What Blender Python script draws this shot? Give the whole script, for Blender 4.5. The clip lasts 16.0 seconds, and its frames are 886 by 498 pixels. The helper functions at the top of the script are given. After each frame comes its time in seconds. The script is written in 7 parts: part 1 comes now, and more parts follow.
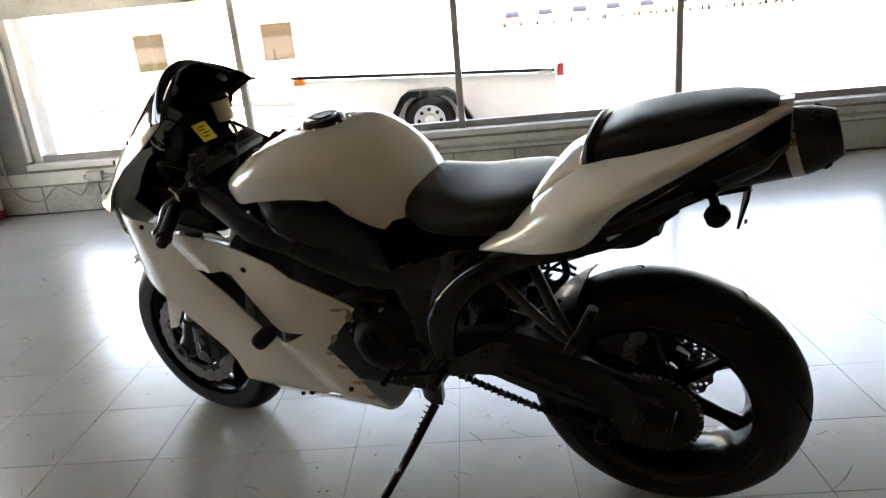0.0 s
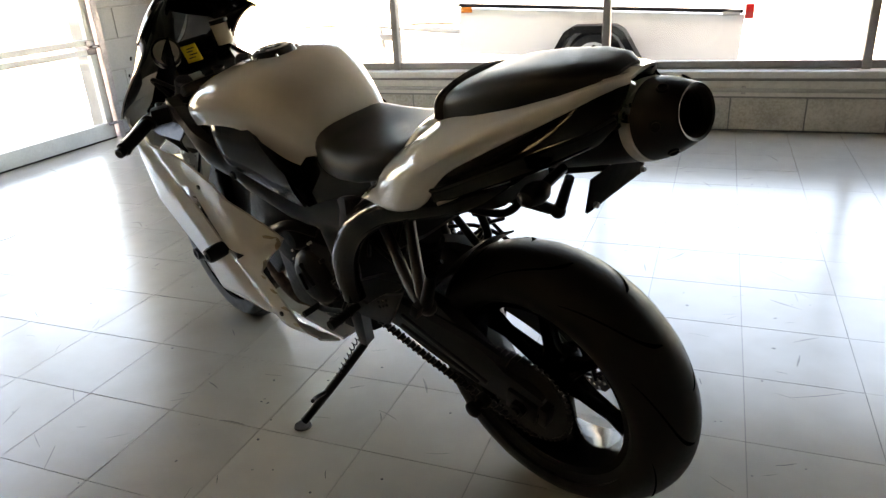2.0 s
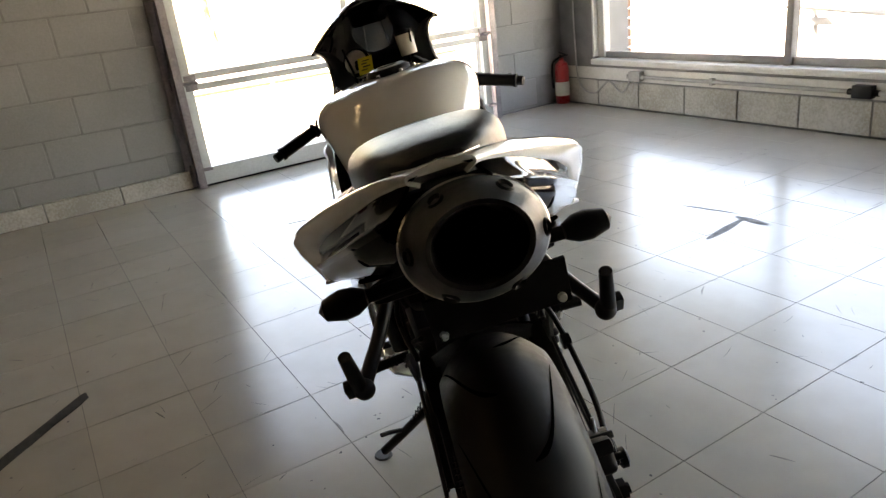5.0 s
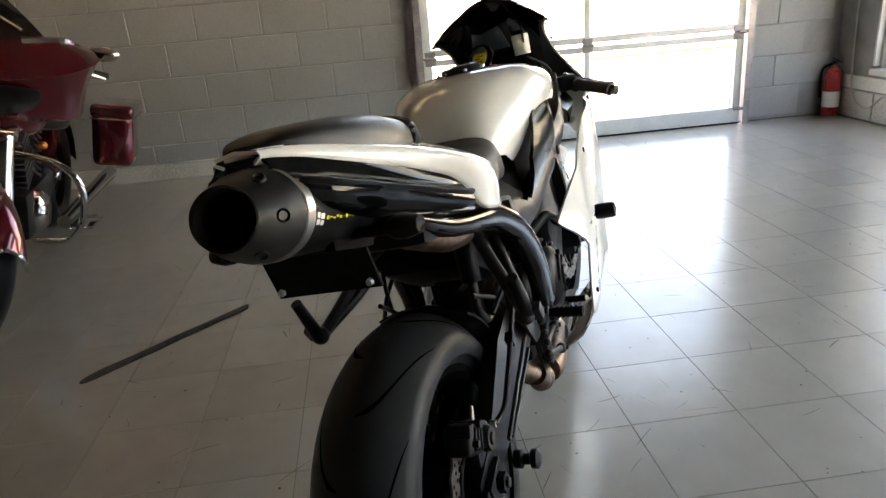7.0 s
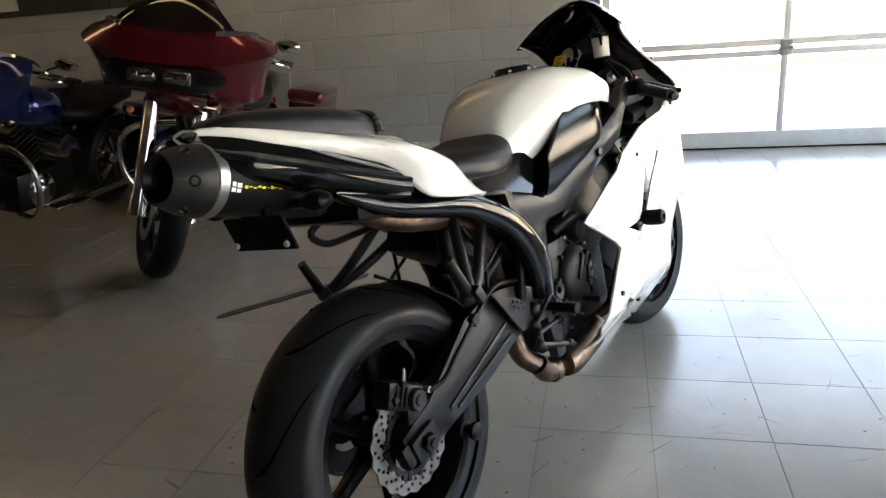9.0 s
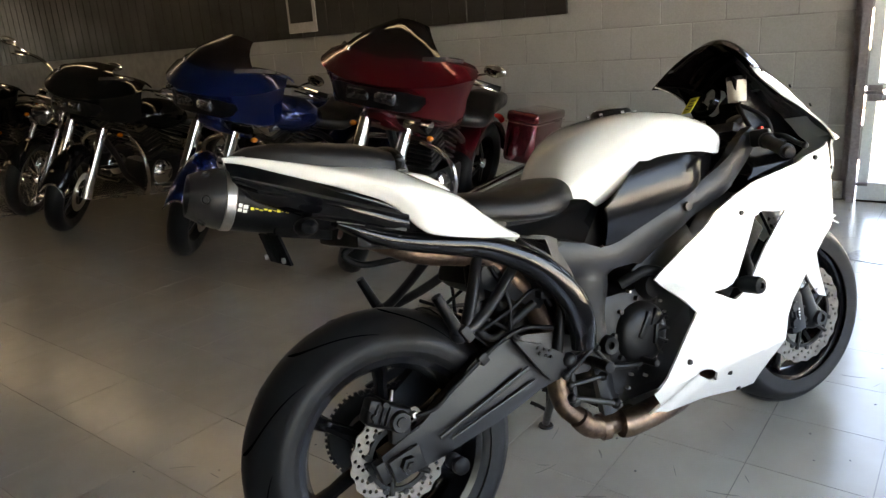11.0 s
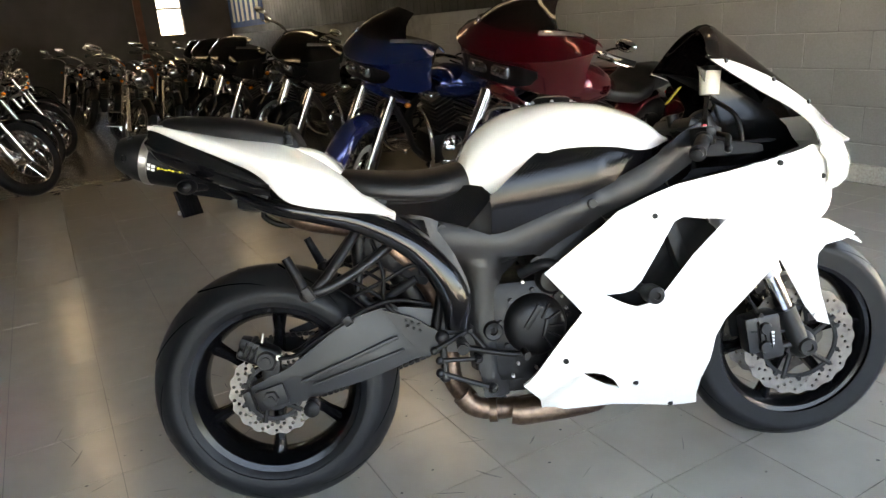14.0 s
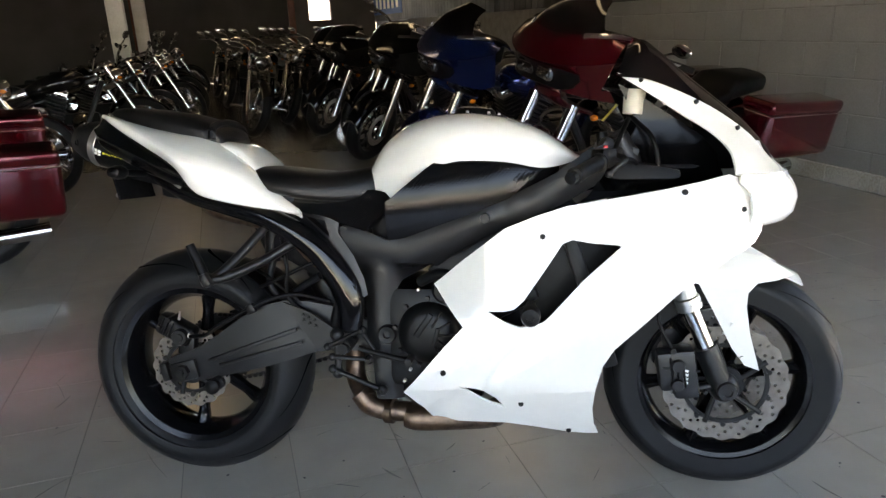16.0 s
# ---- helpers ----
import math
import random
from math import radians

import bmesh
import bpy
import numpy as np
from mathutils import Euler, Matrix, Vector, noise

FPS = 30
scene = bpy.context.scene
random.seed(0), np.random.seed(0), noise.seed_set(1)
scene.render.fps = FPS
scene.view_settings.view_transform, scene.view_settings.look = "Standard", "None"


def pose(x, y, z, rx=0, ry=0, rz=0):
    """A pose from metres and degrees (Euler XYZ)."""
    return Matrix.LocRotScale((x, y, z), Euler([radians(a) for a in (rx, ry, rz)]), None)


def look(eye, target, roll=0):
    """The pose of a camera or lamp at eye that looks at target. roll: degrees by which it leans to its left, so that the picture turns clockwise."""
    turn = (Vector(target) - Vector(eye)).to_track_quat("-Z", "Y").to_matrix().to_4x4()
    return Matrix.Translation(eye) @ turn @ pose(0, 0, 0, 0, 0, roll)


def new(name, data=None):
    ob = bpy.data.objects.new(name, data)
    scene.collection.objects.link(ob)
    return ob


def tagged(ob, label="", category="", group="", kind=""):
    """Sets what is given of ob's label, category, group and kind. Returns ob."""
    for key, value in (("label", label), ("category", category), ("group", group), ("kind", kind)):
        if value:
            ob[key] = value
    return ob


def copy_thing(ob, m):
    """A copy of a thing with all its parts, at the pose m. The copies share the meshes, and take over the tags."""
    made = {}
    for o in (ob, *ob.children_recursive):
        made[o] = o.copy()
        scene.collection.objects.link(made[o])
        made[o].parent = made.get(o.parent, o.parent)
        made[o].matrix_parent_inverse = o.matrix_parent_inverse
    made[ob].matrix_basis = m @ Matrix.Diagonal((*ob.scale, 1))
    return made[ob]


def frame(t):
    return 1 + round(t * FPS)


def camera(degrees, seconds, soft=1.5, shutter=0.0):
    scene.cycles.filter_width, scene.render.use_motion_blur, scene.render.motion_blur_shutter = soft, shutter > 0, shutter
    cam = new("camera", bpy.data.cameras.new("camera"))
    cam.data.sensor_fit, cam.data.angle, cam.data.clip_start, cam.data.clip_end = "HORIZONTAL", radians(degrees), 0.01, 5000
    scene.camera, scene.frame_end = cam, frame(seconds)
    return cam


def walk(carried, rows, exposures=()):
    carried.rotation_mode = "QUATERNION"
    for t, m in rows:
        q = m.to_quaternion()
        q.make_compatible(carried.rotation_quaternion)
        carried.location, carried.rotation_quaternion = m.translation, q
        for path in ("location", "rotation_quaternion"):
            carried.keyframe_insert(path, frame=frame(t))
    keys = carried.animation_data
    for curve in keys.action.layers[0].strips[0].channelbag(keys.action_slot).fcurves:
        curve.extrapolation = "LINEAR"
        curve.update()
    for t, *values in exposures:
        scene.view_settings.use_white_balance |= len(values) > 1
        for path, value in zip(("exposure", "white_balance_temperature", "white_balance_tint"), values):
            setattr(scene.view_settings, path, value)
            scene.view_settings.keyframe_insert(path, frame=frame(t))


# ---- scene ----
cam = camera(65.08, 16.0, soft=1.4)
PATH = [
    (0, (0.439, 1.544, 1.172), (0.545, -0.352, 0.543), -5.24),
    (0.5, (0.238, 1.599, 1.187), (0.520, -0.289, 0.593), -4.36),
    (1, (0.038, 1.566, 1.169), (0.443, -0.294, 0.557), -3.81),
    (1.5, (-0.066, 1.498, 1.137), (0.434, -0.319, 0.466), -2.96),
    (2, (-0.229, 1.362, 1.143), (0.464, -0.352, 0.379), -3.48),
    (2.5, (-0.353, 1.252, 1.140), (0.535, -0.350, 0.337), -4.14),
    (3, (-0.409, 1.075, 1.118), (0.645, -0.385, 0.247), -4.57),
    (3.5, (-0.456, 0.929, 1.139), (0.734, -0.418, 0.259), -5.05),
    (4, (-0.538, 0.852, 1.163), (0.796, -0.410, 0.369), -5.73),
    (4.5, (-0.663, 0.758, 1.166), (0.832, -0.339, 0.416), -6.24),
    (5, (-0.697, 0.617, 1.148), (0.928, -0.299, 0.428), -6.80),
    (5.2, (-0.709, 0.563, 1.143), (0.966, -0.248, 0.410), -6.74),
    (7.3, (-1.049, 0.057, 1.165), (0.826, -0.020, 0.473), -4.29),
    (7.5, (-1.058, 0.017, 1.169), (0.819, 0.011, 0.476), -4.16),
    (8, (-1.100, -0.118, 1.168), (0.776, 0.074, 0.502), -4.12),
    (8.5, (-1.169, -0.270, 1.162), (0.690, 0.071, 0.508), -4.20),
    (9, (-1.144, -0.392, 1.148), (0.685, 0.076, 0.486), -4.70),
    (9.5, (-1.078, -0.503, 1.154), (0.680, 0.175, 0.485), -4.08),
    (10, (-1.051, -0.644, 1.161), (0.637, 0.226, 0.533), -3.81),
    (12.3, (-0.768, -1.254, 1.178), (0.456, 0.217, 0.594), -4.62),
    (12.5, (-0.740, -1.311, 1.174), (0.440, 0.190, 0.579), -4.60),
    (13, (-0.628, -1.396, 1.174), (0.453, 0.173, 0.567), -4.89),
    (13.5, (-0.503, -1.462, 1.172), (0.485, 0.164, 0.555), -4.88),
    (14, (-0.358, -1.588, 1.171), (0.557, 0.082, 0.561), -4.11),
    (14.5, (-0.229, -1.670, 1.167), (0.574, 0.051, 0.539), -3.53),
    (15, (-0.069, -1.682, 1.164), (0.647, 0.064, 0.501), -2.53),
    (15.5, (0.049, -1.726, 1.168), (0.684, 0.054, 0.514), -2.58),
    (16, (0.179, -1.840, 1.183), (0.724, -0.016, 0.568), -2.46),
]
EXPOSURES = [(0.0, 4.85, 9300, 24), (1.0, 4.5, 9500, 24), (1.5, 4.42, 9700, 24), (2.0, 4.7, 9900, 24), (3.0, 4.75, 9900, 24), (4.0, 4.8, 9900, 25), (5.0, 4.6, 9800, 26), (7.5, 4.75, 8900, 25), (10.0, 4.80, 8550, 25), (12.5, 5.28, 8300, 23), (14.0, 5.22, 8350, 23), (14.5, 5.06, 8350, 23), (16.0, 4.5, 8000, 24)]
walk(cam, [(t, look(eye, target, roll)) for t, eye, target, roll in PATH], EXPOSURES)

# ---- daylight ----
world = bpy.data.worlds.new("world")
scene.world = world
world.use_nodes = True
wn = world.node_tree.nodes
sky = wn.new("ShaderNodeTexSky")
sky.sky_type, sky.sun_disc = "NISHITA", False
SUN_UP, SUN_ROUND = 50.0, -48.0
sky.sun_elevation, sky.sun_rotation = radians(SUN_UP), radians(SUN_ROUND)
world.node_tree.links.new(sky.outputs[0], wn["Background"].inputs[0])
wn["Background"].inputs[1].default_value = 0.10
sun = new("sun", bpy.data.lights.new("sun", "SUN"))
sun.data.energy, sun.data.angle, sun.data.color = 5.0, radians(0.6), (1.0, 0.95, 0.87)
a, e = radians(SUN_ROUND), radians(SUN_UP)
sun.matrix_world = look((0, 0, 0), (-math.sin(a) * math.cos(e), -math.cos(a) * math.cos(e), -math.sin(e)))


# ---- materials ----
def material(name, color, rough=0.5, metal=0.0, spots=0.12, scale=8.0, fine=60.0, bump=0.15, coat=0.0, rand=0.0, tint=None, spec=0.5, world=False, sheen=0.06):
    """A surface with two scales of variation, roughness wear and fine relief, at real-world size."""
    m = bpy.data.materials.new(name)
    m.use_nodes = True
    n, l = m.node_tree.nodes, m.node_tree.links
    p = n["Principled BSDF"]
    p.inputs["Metallic"].default_value = metal
    p.inputs["Coat Weight"].default_value = coat
    p.inputs["Coat Roughness"].default_value = sheen
    p.inputs["Specular IOR Level"].default_value = spec
    co = n.new("ShaderNodeTexCoord")
    big, small = n.new("ShaderNodeTexNoise"), n.new("ShaderNodeTexNoise")
    big.inputs["Scale"].default_value, big.inputs["Detail"].default_value = scale, 6
    small.inputs["Scale"].default_value, small.inputs["Detail"].default_value = fine, 4
    geo = n.new("ShaderNodeNewGeometry")
    for t in (big, small):
        l.new(geo.outputs["Position"] if world else co.outputs["Object"], t.inputs["Vector"])
    mix = n.new("ShaderNodeMix")
    mix.data_type = "RGBA"
    mix.inputs["A"].default_value = (*color, 1)
    dark = tint or tuple(c * 0.62 for c in color)
    mix.inputs["B"].default_value = (*dark, 1)
    add = n.new("ShaderNodeMath")
    add.operation = "MULTIPLY_ADD"
    add.inputs[1].default_value, add.inputs[2].default_value = 0.6, 0.0
    l.new(big.outputs["Fac"], add.inputs[0])
    both = n.new("ShaderNodeMath")
    both.operation = "MULTIPLY_ADD"
    both.inputs[1].default_value = 0.4
    l.new(small.outputs["Fac"], both.inputs[0])
    l.new(add.outputs[0], both.inputs[2])
    ramp = n.new("ShaderNodeMapRange")
    ramp.inputs["From Min"].default_value, ramp.inputs["From Max"].default_value = 0.4, 0.62
    ramp.inputs["To Max"].default_value = spots * 2.5
    ramp.inputs["To Min"].default_value = 0.0
    l.new(both.outputs[0], ramp.inputs["Value"])
    l.new(ramp.outputs[0], mix.inputs["Factor"])
    last = mix.outputs["Result"]
    if rand:
        info, hsv = n.new("ShaderNodeObjectInfo"), n.new("ShaderNodeHueSaturation")
        mr = n.new("ShaderNodeMapRange")
        mr.inputs["To Min"].default_value, mr.inputs["To Max"].default_value = 1 - rand, 1 + rand
        l.new(info.outputs["Random"], mr.inputs["Value"])
        l.new(mr.outputs[0], hsv.inputs["Value"])
        l.new(last, hsv.inputs["Color"])
        last = hsv.outputs[0]
    l.new(last, p.inputs["Base Color"])
    rr = n.new("ShaderNodeMapRange")
    rr.inputs["From Min"].default_value, rr.inputs["From Max"].default_value = 0.35, 0.65
    rr.inputs["To Min"].default_value, rr.inputs["To Max"].default_value = max(0.02, rough * 0.8), min(1.0, rough * 1.25)
    l.new(both.outputs[0], rr.inputs["Value"])
    l.new(rr.outputs[0], p.inputs["Roughness"])
    if bump:
        b = n.new("ShaderNodeBump")
        b.inputs["Strength"].default_value, b.inputs["Distance"].default_value = bump, 0.002
        l.new(small.outputs["Fac"], b.inputs["Height"])
        l.new(b.outputs[0], p.inputs["Normal"])
    m["base"] = 1
    return m


def glass_like(name, color, rough=0.02, ior=1.45, alpha=None):
    m = bpy.data.materials.new(name)
    m.use_nodes = True
    p = m.node_tree.nodes["Principled BSDF"]
    p.inputs["Base Color"].default_value = (*color, 1)
    p.inputs["Roughness"].default_value = rough
    p.inputs["IOR"].default_value = ior
    p.inputs["Transmission Weight"].default_value = 1.0
    return m


def glowing(name, color, strength):
    m = bpy.data.materials.new(name)
    m.use_nodes = True
    p = m.node_tree.nodes["Principled BSDF"]
    p.inputs["Emission Color"].default_value = (*color, 1)
    p.inputs["Emission Strength"].default_value = strength
    return m


WHITE = material("white_bodywork", (0.82, 0.82, 0.775), 0.16, coat=1.0, spots=0.04, scale=5, bump=0.02, sheen=0.03)
GLOSS = material("gloss_black_paint", (0.004, 0.004, 0.0045), 0.07, coat=0.0, spots=0.2, bump=0.02, spec=0.34)
MATTE = material("satin_black_frame_paint", (0.0058, 0.0058, 0.0063), 0.39, spots=0.2, bump=0.10, fine=300, spec=0.42)
PLASTIC = material("black_textured_plastic", (0.003, 0.003, 0.0034), 0.40, spots=0.2, bump=0.2, fine=400, spec=0.16)
# blacker than the other plastic: the cockpit's inner shade is in this colour
VOID = material("inner_plastic_with_shade", (0.0014, 0.0014, 0.0016), 0.20, spots=0.2, bump=0.05, spec=0.2)
DULL = material("flat_black_sheet", (0.006, 0.006, 0.0065), 0.75, spots=0.2, bump=0.1, spec=0.04)
RUBBER = material("tyre_rubber", (0.008, 0.0083, 0.009), 0.44, spots=0.2, scale=9, fine=60, bump=0.03, tint=(0.012, 0.012, 0.0124), spec=0.2)
GROOVE = material("tread_gap_black", (0.0015, 0.0015, 0.0015), 0.9, spots=0.1, bump=0.0, spec=0.0)
VINYL = material("black_vinyl", (0.0045, 0.0043, 0.0043), 0.38, spots=0.15, bump=0.28, fine=420, spec=0.34)
RIM = material("black_wheel_paint", (0.004, 0.004, 0.0045), 0.16, coat=0.0, spots=0.2, bump=0.03, spec=0.24)
STEEL = material("brushed_steel", (0.55, 0.53, 0.50), 0.32, metal=1.0, spots=0.2, bump=0.08)
DISCSTEEL = material("browned_disc_steel", (0.19, 0.17, 0.15), 0.40, metal=1.0, spots=0.3, scale=20, bump=0.1)
CHROME = material("chrome", (0.62, 0.62, 0.62), 0.08, metal=1.0, spots=0.08, bump=0.0)
IRON = material("dark_cast_metal", (0.006, 0.0059, 0.006), 0.40, metal=0.3, spots=0.3, bump=0.25, spec=0.35)
TITAN = material("blasted_dark_titanium", (0.017, 0.016, 0.0155), 0.46, metal=0.45, spots=0.25, bump=0.12)
BRONZE = material("heat_blued_exhaust_steel", (0.22, 0.145, 0.10), 0.42, metal=1.0, spots=0.4, scale=12, bump=0.15, tint=(0.09, 0.06, 0.05))
ALU = material("machined_alloy", (0.62, 0.62, 0.62), 0.28, metal=1.0, spots=0.15, bump=0.05)
YELLOW = material("yellow_print", (0.75, 0.62, 0.04), 0.5, spots=0.1, bump=0.0)
PALE = material("pale_print", (0.75, 0.75, 0.72), 0.5, spots=0.1, bump=0.0)
MILK = material("milky_plastic", (0.62, 0.58, 0.48), 0.45, spots=0.2, bump=0.05)
SMOKE = material("dark_smoked_screen", (0.004, 0.0025, 0.0025), 0.03, coat=0.0, spots=0.1, bump=0.0, spec=0.5)
AMBER = material("amber_lens", (0.55, 0.14, 0.01), 0.15, coat=0.4, spots=0.1, bump=0.0)
REDLENS = material("red_lens", (0.45, 0.01, 0.01), 0.15, coat=0.4, spots=0.1, bump=0.0)
REDPAINT = material("deep_red_metallic_paint", (0.11, 0.0025, 0.008), 0.20, metal=0.7, coat=1.0, spots=0.15, fine=900, bump=0.0)
BLUEPAINT = material("deep_blue_metallic_paint", (0.002, 0.017, 0.12), 0.20, metal=0.7, coat=1.0, spots=0.15, fine=900, bump=0.0)
LAMPDARK = material("lamp_housing", (0.02, 0.02, 0.021), 0.08, coat=1.0, spots=0.1, bump=0.0)
LAMPGLASS = material("headlamp_reflector", (0.16, 0.16, 0.165), 0.10, metal=0.8, spots=0.1, bump=0.0, coat=1.0)
PUTTY = material("scuffed_filler", (0.42, 0.36, 0.24), 0.6, spots=0.4, scale=30, bump=0.3)

BLOCKPAINT = material("grey_painted_block", (0.28, 0.28, 0.272), 0.6, spots=0.16, scale=1.5, fine=90, bump=0.4, rand=0.04, world=True)
# dark stand-in colour for the west and north walls, so they return little light
DIMWALL = material("bounce_cut_wall_paint", (0.075, 0.07, 0.063), 0.7, spots=0.2, scale=1.5, bump=0.3, world=True)
BASEPAINT = material("chipped_white_block", (0.52, 0.50, 0.45), 0.6, spots=0.3, scale=3, fine=70, bump=0.5, rand=0.05, tint=(0.28, 0.25, 0.20), world=True)
MORTAR = material("painted_mortar", (0.25, 0.25, 0.243), 0.8, spots=0.2, bump=0.4, fine=150, world=True)
SILLPAINT = material("worn_white_sill_paint", (0.66, 0.65, 0.61), 0.5, spots=0.2, scale=5, bump=0.2, tint=(0.45, 0.43, 0.38))
FRAMEPAINT = material("grey_brown_window_metal", (0.26, 0.25, 0.24), 0.45, spots=0.2, bump=0.1)
DOORPAINT = material("white_door_enamel", (0.62, 0.65, 0.63), 0.4, spots=0.15, scale=4, bump=0.05)
TRACK = material("galvanised_track", (0.30, 0.27, 0.28), 0.45, metal=0.6, spots=0.3, bump=0.1)
BLACKWALL = material("black_wall_board", (0.016, 0.015, 0.014), 0.55, spots=0.2, scale=2, bump=0.2)
# ceiling colour set far darker than its paint, to weaken light bounced indoors
CEIL = material("bounce_cut_ceiling_paint", (0.08, 0.074, 0.066), 0.8, spots=0.15, scale=2, bump=0.2)
TILE = material("worn_pale_floor_tile", (0.40, 0.375, 0.322), 0.21, spots=0.16, scale=1.1, fine=9, bump=0.03, rand=0.04, tint=(0.29, 0.272, 0.235), spec=0.8, world=True, coat=0.6, sheen=0.22)
SCREED = material("grey_painted_screed", (0.30, 0.283, 0.25), 0.20, spots=0.22, scale=1.3, fine=14, bump=0.03, tint=(0.21, 0.20, 0.182), spec=1.0, world=True, coat=1.0, sheen=0.22)
SCUFF = material("rubber_scuff", (0.07, 0.066, 0.062), 0.45, spots=0.4, scale=20, bump=0.0, spec=0.35)
FAINT = material("faint_old_stain", (0.27, 0.255, 0.225), 0.21, spots=0.5, scale=14, bump=0.03, spec=0.7, coat=0.35, sheen=0.22)
STAINED = material("oil_stain", (0.045, 0.041, 0.036), 0.5, spots=0.3, scale=12, bump=0.1, spec=0.2)
CONCRETE = material("sunlit_lot_concrete", (0.50, 0.48, 0.44), 0.85, spots=0.25, scale=0.4, fine=9, bump=0.3)
LAWN = material("dry_grass", (0.13, 0.16, 0.05), 0.9, spots=0.5, scale=1.5, fine=30, bump=0.8, tint=(0.2, 0.18, 0.09))
TRAILERPAINT = material("white_trailer_sheet", (0.78, 0.78, 0.77), 0.35, spots=0.08, scale=2, bump=0.02)
TIMBER = material("red_brown_stained_timber", (0.16, 0.06, 0.035), 0.6, spots=0.3, scale=5, bump=0.3)
BRICK = material("red_brown_brick", (0.30, 0.16, 0.10), 0.8, spots=0.3, scale=6, bump=0.5, rand=0.15)
REDCAN = material("red_cylinder_enamel", (0.42, 0.02, 0.02), 0.3, coat=0.4, spots=0.1, bump=0.0)
GREYPIPE = material("grey_painted_conduit", (0.42, 0.41, 0.39), 0.5, spots=0.2, bump=0.1)
BLUECLOTH = material("blue_banner_cloth", (0.02, 0.08, 0.26), 0.7, spots=0.15, bump=0.1)
TUBE = glowing("fluorescent_tube", (1.0, 0.86, 0.55), 0.22)
LEAF = material("sunlit_leaves", (0.10, 0.15, 0.03), 0.6, spots=0.4, scale=3, bump=0.2)
BARK = material("grey_bark", (0.16, 0.12, 0.09), 0.9, spots=0.3, bump=0.6)


def pane_material():
    """Clear window glass: mostly straight through, with a mirror sheen."""
    m = bpy.data.materials.new("clear_pane")
    m.use_nodes = True
    n, l = m.node_tree.nodes, m.node_tree.links
    out = n["Material Output"]
    tr, gl, mx = n.new("ShaderNodeBsdfTransparent"), n.new("ShaderNodeBsdfGlossy"), n.new("ShaderNodeMixShader")
    tr.inputs[0].default_value = (0.93, 0.95, 0.93, 1)
    gl.inputs["Roughness"].default_value = 0.02
    mx.inputs[0].default_value = 0.05
    l.new(tr.outputs[0], mx.inputs[1])
    l.new(gl.outputs[0], mx.inputs[2])
    l.new(mx.outputs[0], out.inputs[0])
    return m


PANE = pane_material()


# ---- mesh helpers ----
def link_mesh(name, bm, mat, parent=None, label="", sharp=38):
    bmesh.ops.recalc_face_normals(bm, faces=bm.faces)
    lim = radians(sharp)
    for f in bm.faces:
        f.smooth = True
    for ed in bm.edges:
        if len(ed.link_faces) == 2:
            ed.smooth = ed.calc_face_angle(0) < lim
    me = bpy.data.meshes.new(name)
    bm.to_mesh(me)
    bm.free()
    me.materials.append(mat)
    ob = new(name, me)
    if parent:
        ob.parent = parent
    if label:
        ob["label"] = label
    return ob


def part(name, bm, mat, parent, label="", sharp=38):
    """One mesh object under a thing or under a part."""
    return link_mesh(name, bm, mat, parent, label, sharp)


def thing(name, m, label, category, group="", kind=""):
    ob = new(name)
    ob.empty_display_size = 0.1
    ob.matrix_world = m
    return tagged(ob, label, category, group, kind)


def box(bm, c, s, rot=(0, 0, 0), bevel=0.0, seg=2):
    r = bmesh.ops.create_cube(bm, size=1.0, matrix=pose(*c, *rot) @ Matrix.Diagonal((*s, 1)))
    if bevel:
        es = list({e for v in r["verts"] for e in v.link_edges})
        bmesh.ops.bevel(bm, geom=es, offset=bevel, segments=seg, affect="EDGES", profile=0.6)
    return bm


def rod(bm, a, b, r, r2=None, seg=14, caps=True):
    a, b = Vector(a), Vector(b)
    d = b - a
    m = Matrix.Translation((a + b) / 2) @ d.to_track_quat("Z", "Y").to_matrix().to_4x4()
    bmesh.ops.create_cone(bm, cap_ends=caps, segments=seg, radius1=r, radius2=r if r2 is None else r2, depth=d.length, matrix=m)
    return bm


def ball(bm, c, r, s=(1, 1, 1), u=14, v=9, rot=(0, 0, 0)):
    bmesh.ops.create_uvsphere(bm, u_segments=u, v_segments=v, radius=r, matrix=pose(*c, *rot) @ Matrix.Diagonal((*s, 1)))
    return bm


def spline(pts, n):
    """A smooth line through the points, n samples."""
    p = [Vector(q) for q in pts]
    p = [p[0] * 2 - p[1]] + p + [p[-1] * 2 - p[-2]]
    out, k = [], len(p) - 3
    for i in range(n):
        s = i * k / (n - 1)
        j = min(int(s), k - 1)
        u = s - j
        a, b, c, d = p[j : j + 4]
        out.append(0.5 * ((2 * b) + (c - a) * u + (2 * a - 5 * b + 4 * c - d) * u * u + (3 * b - a - 3 * c + d) * u**3))
    return out


def pipe(bm, pts, r, n=24, seg=10, r2=None, straight=False):
    """A round tube swept along a smooth line."""
    line = [Vector(q) for q in pts] if straight else spline(pts, n)
    rings, up = [], Vector((0.13, 0.31, 0.94))
    for i, q in enumerate(line):
        t = (line[min(i + 1, len(line) - 1)] - line[max(i - 1, 0)]).normalized()
        side = t.cross(up).normalized()
        top = side.cross(t)
        rr = r if r2 is None else r + (r2 - r) * i / (len(line) - 1)
        rings.append([bm.verts.new(q + (side * math.cos(w) + top * math.sin(w)) * rr) for w in (2 * math.pi * k / seg for k in range(seg))])
    skin(bm, rings, closed=True)
    for ring in (rings[0], rings[-1]):
        bm.faces.new(ring)
    return bm


